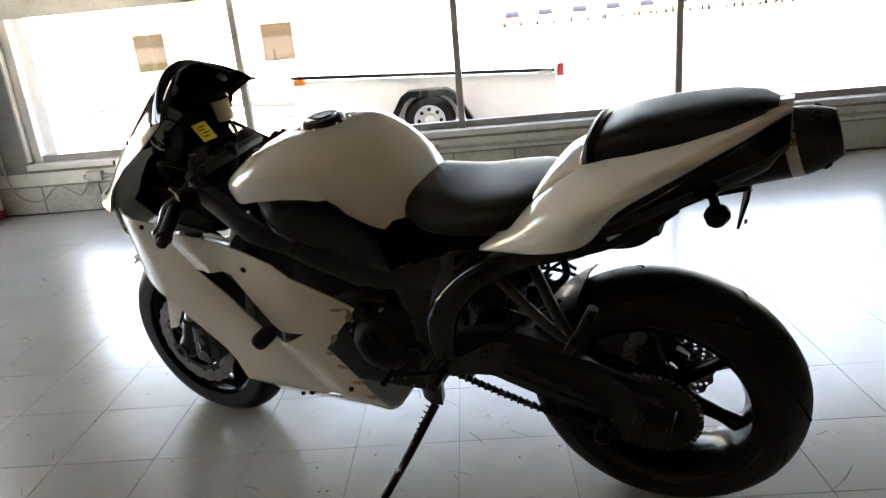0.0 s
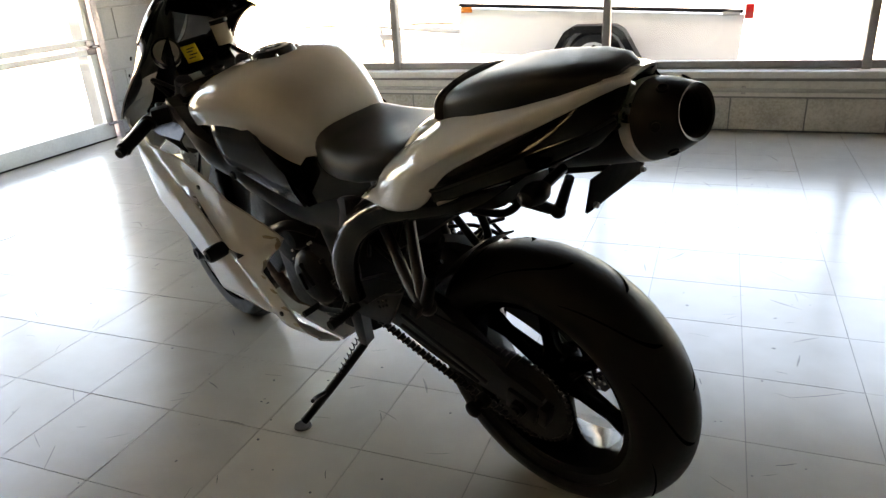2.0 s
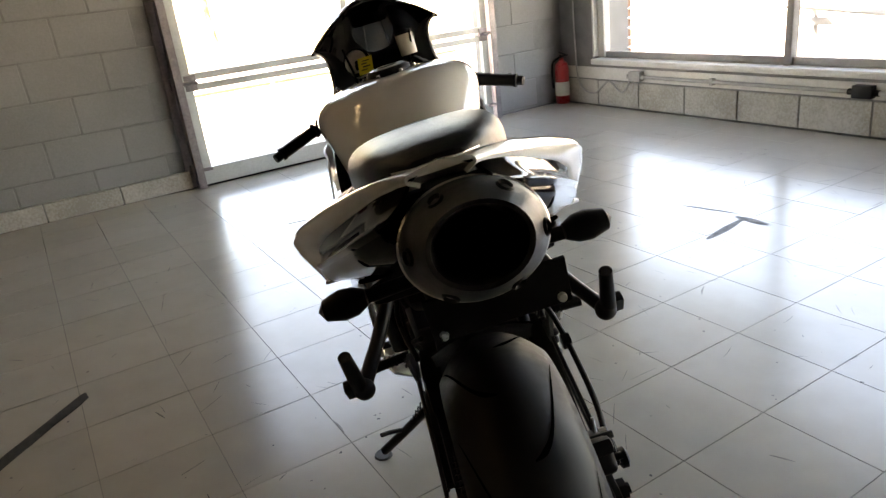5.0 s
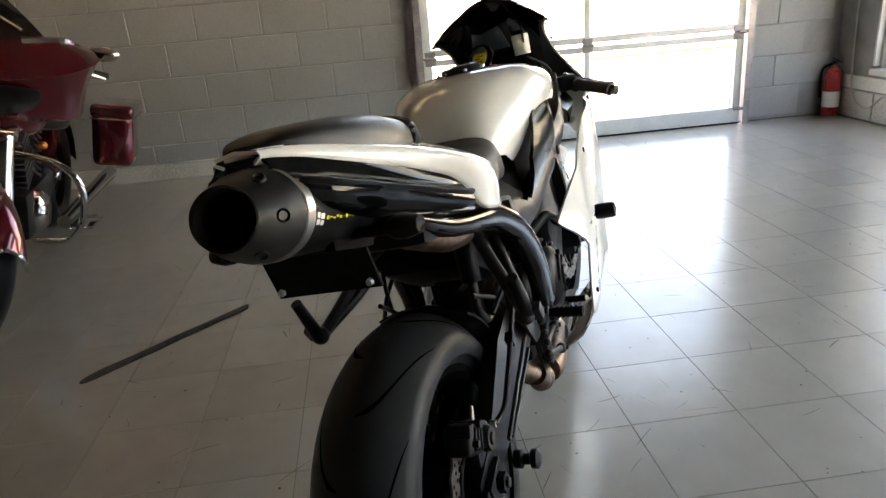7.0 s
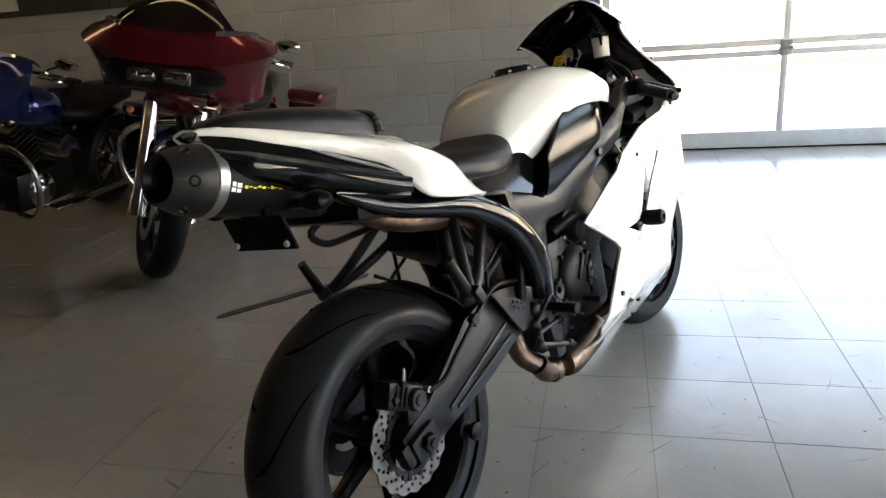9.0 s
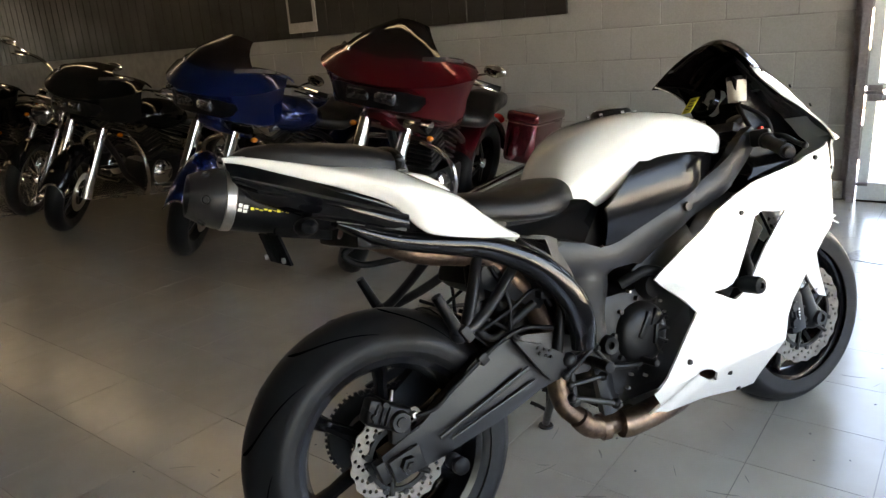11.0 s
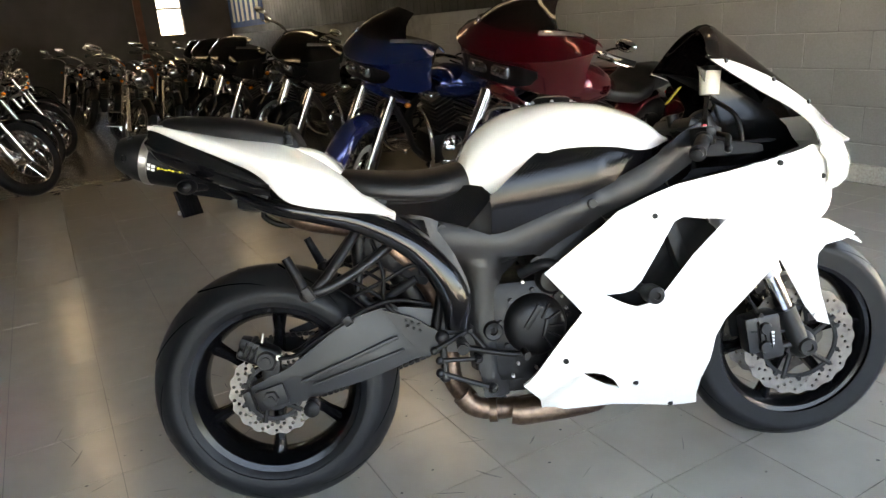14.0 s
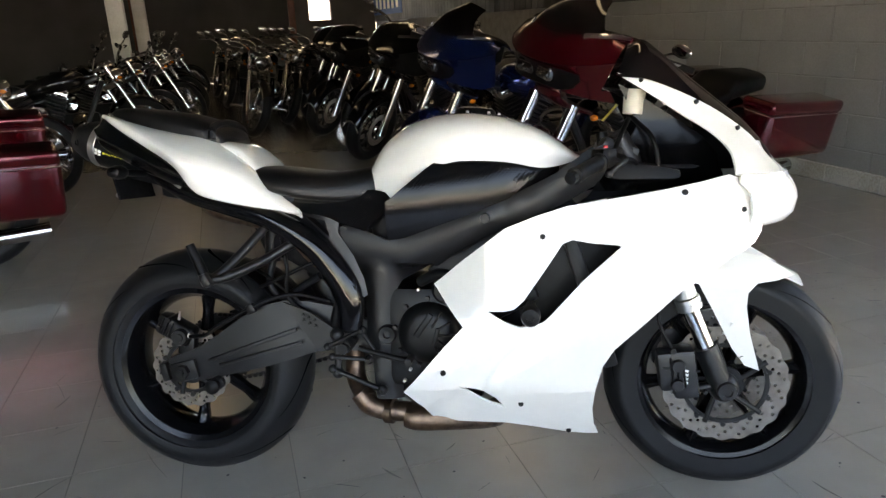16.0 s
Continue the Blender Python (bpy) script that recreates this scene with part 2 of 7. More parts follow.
def skin(bm, rings, closed=False):
    for a, b in zip(rings, rings[1:]):
        n = len(a)
        for k in range(n if closed else n - 1):
            j = (k + 1) % n
            if len({a[k], a[j], b[j], b[k]}) == 4:
                bm.faces.new((a[k], a[j], b[j], b[k]))
    return bm


def lathe(bm, profile, m, seg=48):
    """Turns a profile of (radius, along) about the local z axis of m."""
    rings = []
    for r, z in profile:
        rings.append([bm.verts.new(m @ Vector((r * math.cos(2 * math.pi * k / seg), r * math.sin(2 * math.pi * k / seg), z))) for k in range(seg)])
    skin(bm, rings, closed=True)
    return bm


def solid(bm, thick):
    faces = bm.faces[:]
    bmesh.ops.recalc_face_normals(bm, faces=faces)
    bmesh.ops.solidify(bm, geom=faces, thickness=thick)
    return bm


def sheet(outline, holes, yfun, thick, step=0.035, smooth_n=0):
    """A moulded panel: an outline in the side plane (x, z) with openings, bent to y = yfun(x, z)."""
    bm = bmesh.new()
    loops = [outline] + list(holes)
    edges = []
    for lp in loops:
        if smooth_n:
            closed = [(*q, 0) for q in lp] + [(*lp[0], 0)]
            lp = [(v.x, v.y) for v in spline(closed, smooth_n)[:-1]]
        vs = [bm.verts.new((x, 0, z)) for x, z in lp]
        edges += [bm.edges.new((vs[i], vs[(i + 1) % len(vs)])) for i in range(len(vs))]
    bmesh.ops.triangle_fill(bm, use_beauty=True, edges=edges)
    xs, zs = [v.co.x for v in bm.verts], [v.co.z for v in bm.verts]
    for lo, hi, no in ((min(xs), max(xs), (1, 0, 0)), (min(zs), max(zs), (0, 0, 1))):
        k = int((hi - lo) / step)
        for i in range(1, k + 1):
            at = lo + (hi - lo) * i / (k + 1)
            bmesh.ops.bisect_plane(bm, geom=bm.verts[:] + bm.edges[:] + bm.faces[:], plane_co=[at * c for c in no], plane_no=no)
    for v in bm.verts:
        v.co.y = yfun(v.co.x, v.co.z)
    solid(bm, thick)
    return bm


def mirrored(bm):
    """The same mesh on the other side."""
    b2 = bm.copy()
    for v in b2.verts:
        v.co.y = -v.co.y
    bmesh.ops.reverse_faces(b2, faces=b2.faces)
    return b2


def bolt(bm, c, r=0.007, h=0.006, axis=(0, -1, 0)):
    c = Vector(c)
    return rod(bm, c, c + Vector(axis) * h, r, r * 0.85, 8)


# ---- the room ----
DOOR_X, WIN_Y, GLASS_Y = 4.235, -3.60, -3.70
SILL_Z, HEAD_Z, CEIL_Z = 0.39, 2.35, 3.1
WEST_X, FAR_Y = -7.5, 17.0
DOOR_A, DOOR_B, DOOR_TOP = -2.833, -0.279, 2.45
# WIN_A reaches past the known windows, for extra daylight from the west
WIN_A, WIN_B = -4.27, 3.836


def structure(name, bm, mat, label):
    return tagged(link_mesh(name, bm, mat), label, kind="structure")


bm = bmesh.new()
box(bm, ((WEST_X + DOOR_X + 0.2) / 2, (WIN_Y - 0.4 + FAR_Y) / 2, -0.0525), (DOOR_X + 0.2 - WEST_X, FAR_Y - WIN_Y + 0.4, 0.1))
floor = structure("floor", bm, SCREED, "grey painted worn shop floor with scuffs")

# ceiling: the room's dimness is put into its dark colour
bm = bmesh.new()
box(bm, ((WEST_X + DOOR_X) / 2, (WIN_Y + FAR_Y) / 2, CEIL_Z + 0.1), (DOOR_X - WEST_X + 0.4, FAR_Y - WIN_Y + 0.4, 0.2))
structure("ceiling", bm, CEIL, "plain flat ceiling, colour darkened to cut bounced light")


def wall_core(name, spans, mat, label):
    bm = bmesh.new()
    for c, s in spans:
        box(bm, c, s)
    return structure(name, bm, mat, label)


T = 0.2
east = wall_core("wall_east", [
    ((DOOR_X + T / 2 + 0.008, (DOOR_B + FAR_Y) / 2, CEIL_Z / 2), (T, FAR_Y - DOOR_B, CEIL_Z)),
    ((DOOR_X + T / 2 + 0.008, (DOOR_A + WIN_Y - 0.3) / 2, CEIL_Z / 2), (T, DOOR_A - WIN_Y + 0.3, CEIL_Z)),
    ((DOOR_X + T / 2 + 0.008, (DOOR_A + DOOR_B) / 2, (CEIL_Z + DOOR_TOP) / 2), (T, DOOR_B - DOOR_A, CEIL_Z - DOOR_TOP)),
], MORTAR, "grey painted concrete block wall with recessed joints")
WD = 0.42
south = wall_core("wall_south", [
    (((WEST_X + DOOR_X) / 2, WIN_Y - WD / 2 - 0.008, (SILL_Z - 0.05) / 2), (DOOR_X - WEST_X, WD, SILL_Z - 0.05)),
    (((WEST_X + DOOR_X) / 2, WIN_Y - WD / 2 - 0.008, (HEAD_Z + CEIL_Z) / 2), (DOOR_X - WEST_X, WD, CEIL_Z - HEAD_Z)),
    (((WIN_B + DOOR_X) / 2, WIN_Y - WD / 2 - 0.008, (SILL_Z - 0.05 + HEAD_Z) / 2), (DOOR_X - WIN_B, WD, HEAD_Z - SILL_Z + 0.05)),
    (((WEST_X + WIN_A) / 2, WIN_Y - WD / 2 - 0.008, (SILL_Z - 0.05 + HEAD_Z) / 2), (WIN_A - WEST_X, WD, HEAD_Z - SILL_Z + 0.05)),
], MORTAR, "pale painted block wall below the shop windows")
# west and north walls carry the dim interior in their colour
wall_core("wall_west", [((WEST_X - 0.1, (WIN_Y + FAR_Y) / 2, CEIL_Z / 2), (0.2, FAR_Y - WIN_Y + 0.8, CEIL_Z))], DIMWALL, "plain wall, colour darkened to cut bounced light")
FAR_WIN = (2.50, 3.08, 1.42, 2.45)
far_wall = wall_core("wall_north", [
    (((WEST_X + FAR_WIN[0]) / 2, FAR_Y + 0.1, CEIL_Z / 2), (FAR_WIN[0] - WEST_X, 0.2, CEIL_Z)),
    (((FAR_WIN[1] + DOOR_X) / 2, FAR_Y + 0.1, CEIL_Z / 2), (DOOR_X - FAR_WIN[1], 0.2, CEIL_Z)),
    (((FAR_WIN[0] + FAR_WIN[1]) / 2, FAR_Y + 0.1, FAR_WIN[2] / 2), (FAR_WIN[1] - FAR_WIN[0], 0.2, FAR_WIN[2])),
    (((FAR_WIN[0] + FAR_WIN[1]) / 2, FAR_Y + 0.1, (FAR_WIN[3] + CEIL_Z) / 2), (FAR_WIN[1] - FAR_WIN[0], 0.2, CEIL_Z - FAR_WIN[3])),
], DIMWALL, "end wall of the shop, colour darkened to cut bounced light")

# black boarding on the upper wall behind the parked row
bm = bmesh.new()
for i in range(int((FAR_Y - 1.75) / 0.19)):
    y = 1.75 + 0.19 * i
    box(bm, (DOOR_X - 0.018, y + 0.095, (1.33 + CEIL_Z) / 2), (0.03, 0.182, CEIL_Z - 1.33), bevel=0.004, seg=1)
structure("trim_upper_boarding", bm, BLACKWALL, "black painted ribbed boarding on the upper wall")

# window sill, posts and panes
sill_bm = bmesh.new()
box(sill_bm, ((WIN_A + WIN_B) / 2, WIN_Y - 0.08, SILL_Z - 0.03), (WIN_B - WIN_A, 0.20, 0.045), bevel=0.008)
structure("trim_window_sill", sill_bm, SILLPAINT, "worn white painted sill ledge under the shop windows")
# the bay west of -2.68 is unseen, added to brighten the tank
POSTS = [2.095, 0.503, -1.09, -2.68]
edges_x = [WIN_B] + POSTS + [WIN_A]
for k in range(len(edges_x) - 1):
    xb, xa = edges_x[k], edges_x[k + 1]
    win = tagged(thing("window_%d" % (k + 1), pose((xa + xb) / 2, GLASS_Y, SILL_Z), "tall clear shop window in a slim metal surround", "window"), kind="structure")
    w, h = xb - xa, HEAD_Z - SILL_Z
    for nm, c, s in (("bottom_rail", (0, 0.0, 0.02), (w - 0.05, 0.05, 0.05)), ("top_rail", (0, 0, h - 0.02), (w - 0.05, 0.05, 0.05))):
        part(nm, box(bmesh.new(), c, s, bevel=0.006), FRAMEPAINT, win)
    pane = part("pane", box(bmesh.new(), (0, -0.01, h / 2), (w - 0.055, 0.006, h - 0.09)), PANE, win)
    pane.visible_shadow = False
    part("post", box(bmesh.new(), (-w / 2, 0.005, h / 2 - 0.005), (0.052, 0.075, h + 0.02), bevel=0.01), FRAMEPAINT, win, "narrow painted metal window post")
bm = bmesh.new()
box(bm, (WIN_B - 0.055, GLASS_Y + 0.01, (SILL_Z + HEAD_Z) / 2), (0.07, 0.075, HEAD_Z - SILL_Z), bevel=0.008)
structure("trim_window_jamb", bm, SILLPAINT, "white painted jamb at the corner of the shop window")
bm = bmesh.new()
box(bm, (WIN_B - 0.01, WIN_Y - 0.075, (SILL_Z + HEAD_Z) / 2), (0.02, 0.14, HEAD_Z - SILL_Z - 0.02), bevel=0.004)
structure("trim_window_reveal", bm, SILLPAINT, "pale painted reveal beside the shop window")

# far window pane
bm = bmesh.new()
box(bm, ((FAR_WIN[0] + FAR_WIN[1]) / 2, FAR_Y + 0.1, (FAR_WIN[2] + FAR_WIN[3]) / 2), (FAR_WIN[1] - FAR_WIN[0], 0.006, FAR_WIN[3] - FAR_WIN[2]))
wf = tagged(thing("window_9", pose(0, 0, 0), "bright far window with a dark crossbar", "window"), kind="structure")
pn = part("pane", bm, PANE, wf)
pn.visible_shadow = False
for c, s in (((2.79, FAR_Y + 0.07, 2.02), (0.6, 0.05, 0.05)), ((2.50, FAR_Y + 0.07, 1.93), (0.06, 0.05, 1.1)), ((3.08, FAR_Y + 0.07, 1.93), (0.06, 0.05, 1.1))):
    part("bar", box(bmesh.new(), c, s, bevel=0.005), FRAMEPAINT, wf)

# ---- overhead sectional door ----
door = tagged(thing("door_1", pose(4.197, (DOOR_A + DOOR_B) / 2, 0), "closed white sectional overhead door with large glass panes", "overhead door"), kind="structure")
DW = DOOR_B - DOOR_A - 0.10
SEC = [(0.0, 0.685), (0.70, 1.31), (1.325, 1.935), (1.95, 2.45)]
for i, (z0, z1) in enumerate(SEC):
    lo = 0.115 if i == 0 else 0.045
    section = part("door_section", box(bmesh.new(), (0, 0, z0 + lo / 2 + 0.01), (0.042, DW, lo), bevel=0.006), DOORPAINT, door)
    part("top_rail", box(bmesh.new(), (0, 0, z1 - 0.022), (0.042, DW, 0.043), bevel=0.006), DOORPAINT, section)
    for y in (-DW / 2 + 0.03, 0, DW / 2 - 0.03):
        wd = 0.06 if y else 0.045
        part("stile", box(bmesh.new(), (0, y, (z0 + lo + z1 - 0.043) / 2 + 0.005), (0.040, wd, z1 - z0 - lo - 0.05), bevel=0.005), DOORPAINT, section)
    for s in (-1, 1):
        g = part("pane", box(bmesh.new(), (0.008, s * DW / 4, (z0 + lo + z1 - 0.043) / 2 + 0.005), (0.006, DW / 2 - 0.08, z1 - z0 - lo - 0.04)), PANE, section)
        g.visible_shadow = False
    if i:
        for y in (-DW / 2 + 0.05, 0, DW / 2 - 0.05):
            hb = bmesh.new()
            box(hb, (-0.026, y, z0 - 0.006), (0.012, 0.075, 0.10), bevel=0.003)
            rod(hb, (-0.036, y - 0.045, z0 - 0.006), (-0.036, y + 0.045, z0 - 0.006), 0.011)
            part("hinge", hb, TRACK, section, "small galvanised door hinge")
part("bottom_seal", box(bmesh.new(), (0, 0, 0.005), (0.05, DW, 0.014)), PLASTIC, door)
for s in (-1, 1):
    tb = bmesh.new()
    box(tb, (-0.02, s * (DW / 2 + 0.05), 1.25), (0.085, 0.012, 2.5))
    box(tb, (-0.062, s * (DW / 2 + 0.03), 1.25), (0.008, 0.05, 2.5))
    for z in (0.12, 0.7, 1.3, 1.95):
        box(tb, (0.02, s * (DW / 2 + 0.062), z), (0.07, 0.02, 0.08), bevel=0.003)
        rod(tb, (-0.045, s * (DW / 2 - 0.06), z), (-0.045, s * (DW / 2 + 0.045), z), 0.012)
    part("track", tb, TRACK, door, "dark galvanised roller track")
    ab = bmesh.new()
    box(ab, (0.055, s * (DW / 2 + 0.075), 1.25), (0.05, 0.06, 2.5), bevel=0.004)
    part("jamb", ab, TRACK, door, "dark purple grey metal jamb")

# ---- fixtures ----
pipes = thing("electrical_conduit", pose(0, 0, 0), "grey painted conduit run along the block wall below the windows", "conduit")
cz = 0.263
cb = bmesh.new()
rod(cb, (3.27, WIN_Y + 0.03, cz), (-5.5, WIN_Y + 0.03, cz), 0.014, seg=12)
part("pipe", cb, GREYPIPE, pipes)
for x in (3.31, 1.541, -1.35, -3.6):
    jb = bmesh.new()
    box(jb, (x, WIN_Y + 0.032, cz + 0.005), (0.115, 0.058, 0.075), bevel=0.006)
    rod(jb, (x - 0.09, WIN_Y + 0.03, cz), (x + 0.09, WIN_Y + 0.03, cz), 0.019, seg=12)
    part("junction_box", jb, GREYPIPE if x > 3 else IRON, pipes, "small metal junction box with a cover")
for x in (2.6, 0.7, -0.4, -2.3):
    part("strap", box(bmesh.new(), (x, WIN_Y + 0.022, cz), (0.03, 0.042, 0.05), bevel=0.006), GREYPIPE, pipes)
cable = tagged(link_mesh("loose_cable", pipe(bmesh.new(), [(3.36, WIN_Y + 0.03, 0.262), (3.46, WIN_Y + 0.035, 0.13), (3.62, WIN_Y + 0.03, 0.21), (3.80, WIN_Y + 0.028, 0.10), (3.98, WIN_Y + 0.025, 0.19), (4.02, WIN_Y + 0.022, 0.55), (4.03, WIN_Y + 0.022, 1.0), (4.03, WIN_Y + 0.022, 1.5)], 0.007, 40, 8), GREYPIPE), "thin grey cable hanging in a loop on the wall", "cable")

ext = thing("fire_extinguisher", pose(4.14, -3.52, 0), "red fire extinguisher with a pale label standing in the corner", "extinguisher")
part("cylinder", lathe(bmesh.new(), [(0, 0), (0.055, 0.0), (0.062, 0.012), (0.062, 0.30), (0.052, 0.345), (0.022, 0.37), (0.020, 0.39), (0, 0.39)], pose(0, 0, 0), 28), REDCAN, ext)
part("label_wrap", lathe(bmesh.new(), [(0.0632, 0.07), (0.0635, 0.07), (0.0635, 0.19), (0.0632, 0.19)], pose(0, 0, 0), 28), PALE, ext)
vb = bmesh.new()
rod(vb, (0, 0, 0.385), (0, 0, 0.42), 0.016)
box(vb, (-0.03, 0, 0.43), (0.11, 0.02, 0.012), (0, -12, 0), 0.003)
box(vb, (-0.03, 0, 0.41), (0.10, 0.018, 0.01), (0, 14, 0), 0.003)
part("valve", vb, IRON, ext)
part("hose", pipe(bmesh.new(), [(0, 0.02, 0.40), (0.03, 0.07, 0.36), (0.045, 0.072, 0.25), (0.04, 0.068, 0.14)], 0.009, 16, 8), PLASTIC, ext)

board = thing("hanging_board", pose(2.84, -3.60, 1.43), "long white painted board hung level before the window", "board")
bb = bmesh.new()
box(bb, (0, 0, 0.20), (1.98, 0.05, 0.40), bevel=0.008)
part("panel", bb, SILLPAINT, board)
for x in (-0.9, 0.9):
    part("hanger", rod(bmesh.new(), (x, 0, 0.39), (x, 0, CEIL_Z - 1.44), 0.006, seg=8), TRACK, board)

for x, y in ((2.6, 1.6), (2.6, 4.6), (2.6, 7.6), (2.6, 11.0), (-0.6, 6.0), (-0.6, 10.0), (-4.0, 7.0)):
    lamp = thing("ceiling_light", pose(x, y, CEIL_Z - 0.14), "long fluorescent strip light with two bare tubes", "ceiling light", "ceiling strip lights")
    part("housing", box(bmesh.new(), (0, 0, 0.09), (0.16, 2.4, 0.07), bevel=0.01), SILLPAINT, lamp)
    for s in (-1, 1):
        part("tube", rod(bmesh.new(), (s * 0.05, -1.17, 0.03), (s * 0.05, 1.17, 0.03), 0.018, seg=10), TUBE, lamp)

banner = thing("wall_banner", pose(DOOR_X - 0.05, 15.4, 1.50), "blue cloth banner with tall pale bars on the wall", "banner")
part("cloth", box(bmesh.new(), (0, 0, 0.55), (0.012, 2.9, 1.15)), BLUECLOTH, banner)
for i in range(6):
    part("printed_bar", box(bmesh.new(), (-0.009, -1.05 + 0.42 * i, 0.5), (0.006, 0.2, 0.8)), PALE, banner)
poster = thing("wall_poster", pose(DOOR_X - 0.05, 4.75, 1.38), "small dark poster in a grey surround", "poster")
part("backing", box(bmesh.new(), (0, 0, 0.3), (0.016, 0.42, 0.6), bevel=0.003), GREYPIPE, poster)
part("print", box(bmesh.new(), (-0.01, 0, 0.32), (0.006, 0.34, 0.44)), BLACKWALL, poster)
for y in (9.2, 12.6):
    for x in (-1.1, -4.6):
        cb = bmesh.new()
        box(cb, (x, y, CEIL_Z / 2), (0.22, 0.22, CEIL_Z), bevel=0.012)
        tagged(link_mesh("roof_column", cb, SILLPAINT), "square pale painted roof column on the shop floor", "column", "roof columns")

frame_ob = thing("timber_frame", pose(0, 16.8, 0), "red brown stained timber posts and beam at the back", "timber frame")
for x in (2.06, -1.6):
    part("post", box(bmesh.new(), (x, 0, 1.25), (0.16, 0.14, 2.5), bevel=0.01), TIMBER, frame_ob)
part("beam", box(bmesh.new(), (-1.6, 0, 2.59), (7.6, 0.16, 0.18), bevel=0.012), TIMBER, frame_ob)

# ---- marks on the floor ----
def patch(name, pts, mat, label, z=0.0035, n=40):
    bm = bmesh.new()
    ring = spline([(*q, 0) for q in pts] + [(*pts[0], 0)], n)[:-1]
    vs = [bm.verts.new((v.x + 0.012 * noise.noise(v * 9), v.y + 0.012 * noise.noise(v * 9 + Vector((5, 1, 2))), z)) for v in ring]
    f = bm.faces.new(vs)
    ex = bmesh.ops.extrude_face_region(bm, geom=[f])
    for v in ex["geom"]:
        if isinstance(v, bmesh.types.BMVert):
            v.co.z -= 0.0025
    bmesh.ops.triangulate(bm, faces=[f for f in bm.faces if len(f.verts) > 4])
    return tagged(link_mesh(name, bm, mat), label, "floor mark", kind="stuff")


patch("floor_skid_mark", [(1.65, 0.69), (1.675, 0.72), (1.45, 0.95), (1.23, 1.17), (1.195, 1.15), (1.42, 0.92)], STAINED, "dark straight scrape on the grey floor")
patch("floor_stain", [(2.86, -0.44), (3.05, -0.50), (3.17, -0.72), (3.06, -0.80), (3.02, -0.92), (2.97, -0.86), (3.00, -0.74), (2.90, -0.62), (2.84, -0.66)], FAINT, "irregular faint stain on the pale floor", 0.0028)


def strip(bm, pts, w, z):
    """A thin flat mark along a line on the floor."""
    line = spline([(*q, 0) for q in pts], max(4, 3 * len(pts)))
    rows = []
    for k, q in enumerate(line):
        t = (line[min(k + 1, len(line) - 1)] - line[max(k - 1, 0)]).normalized()
        h = w * (0.25 + 0.75 * math.sin(math.pi * (k + 0.4) / (len(line) - 0.2))) / 2
        rows.append([bm.verts.new((q.x - t.y * h, q.y + t.x * h, z)), bm.verts.new((q.x + t.y * h, q.y - t.x * h, z))])
    skin(bm, rows)


rs = random.Random(11)
for nm, mat, n, w0, w1, l0, l1, lab in (("floor_scratches", SCUFF, 300, 0.0010, 0.0026, 0.012, 0.085, "many thin dark scratches on the floor tiles"), ("floor_scuffs", FAINT, 170, 0.002, 0.007, 0.02, 0.10, "soft grey rubber scuffs on the floor tiles")):
    bm = bmesh.new()
    for k in range(n):
        x, y = rs.uniform(-0.6, 4.0), rs.uniform(-3.2, 1.2)
        a, L = rs.uniform(0, 6.3), rs.uniform(l0, l1) * (1 if rs.random() < 0.85 else 2.2)
        d = Vector((math.cos(a), math.sin(a)))
        bend = rs.uniform(-0.05, 0.05) * L
        strip(bm, [(x, y), (x + d.x * L / 2 - d.y * bend, y + d.y * L / 2 + d.x * bend), (x + d.x * L, y + d.y * L)], rs.uniform(w0, w1), 0.0012 if mat == SCUFF else 0.0009)
    for k in range(n):
        x, y, r = rs.uniform(-0.6, 4.0), rs.uniform(-3.2, 1.2), rs.uniform(0.0015, 0.005)
        bm.faces.new([bm.verts.new((x + r * math.cos(q) * (1 + 0.4 * math.sin(q * 2 + k)), y + r * math.sin(q), 0.0013)) for q in (2 * math.pi * j / 7 for j in range(7))])
    tagged(link_mesh(nm, bm, mat), lab, "floor mark", kind="stuff")
bm = bmesh.new()
strip(bm, [(1.511, -1.966), (1.367, -2.000), (1.224, -2.034)], 0.016, 0.0015)
strip(bm, [(1.122, -1.691), (1.143, -1.838), (1.165, -1.985)], 0.038, 0.0015)
strip(bm, [(1.209, -1.994), (1.127, -1.994), (1.044, -1.993)], 0.045, 0.0018)
tagged(link_mesh("lifted_tile_edges", bm, SCUFF), "dark gaps where floor tiles have lifted", "floor mark", kind="stuff")


# ---- the sport motorcycle ----
LEAN, HEADING = 10.4, -24.5
bike = thing("sport_motorcycle", pose(0, 0, 0.0, 0, 0, HEADING) @ pose(0, 0, 0, -LEAN) @ pose(0, 0.030, 0.002), "white and black sport motorcycle leaning on its side stand, scuffed fairing", "motorcycle")


def tyre_profile(R, w, rim):
    """Half torus section: tread crown, shoulders, sidewalls and bead."""
    pts = []
    for k in range(-8, 9):
        a = k / 8
        pts.append((R - 0.055 * abs(a) ** 2.1 * (w / 0.18), a * w / 2))
    s = w / 2
    side = [(R - 0.072 * (w / 0.18), s * 1.0), (R - 0.085, s * 0.97), (rim + 0.012, s * 0.86), (rim - 0.004, s * 0.80), (rim - 0.012, s * 0.70)]
    return [(r, -z) for r, z in reversed(side)] + pts + side


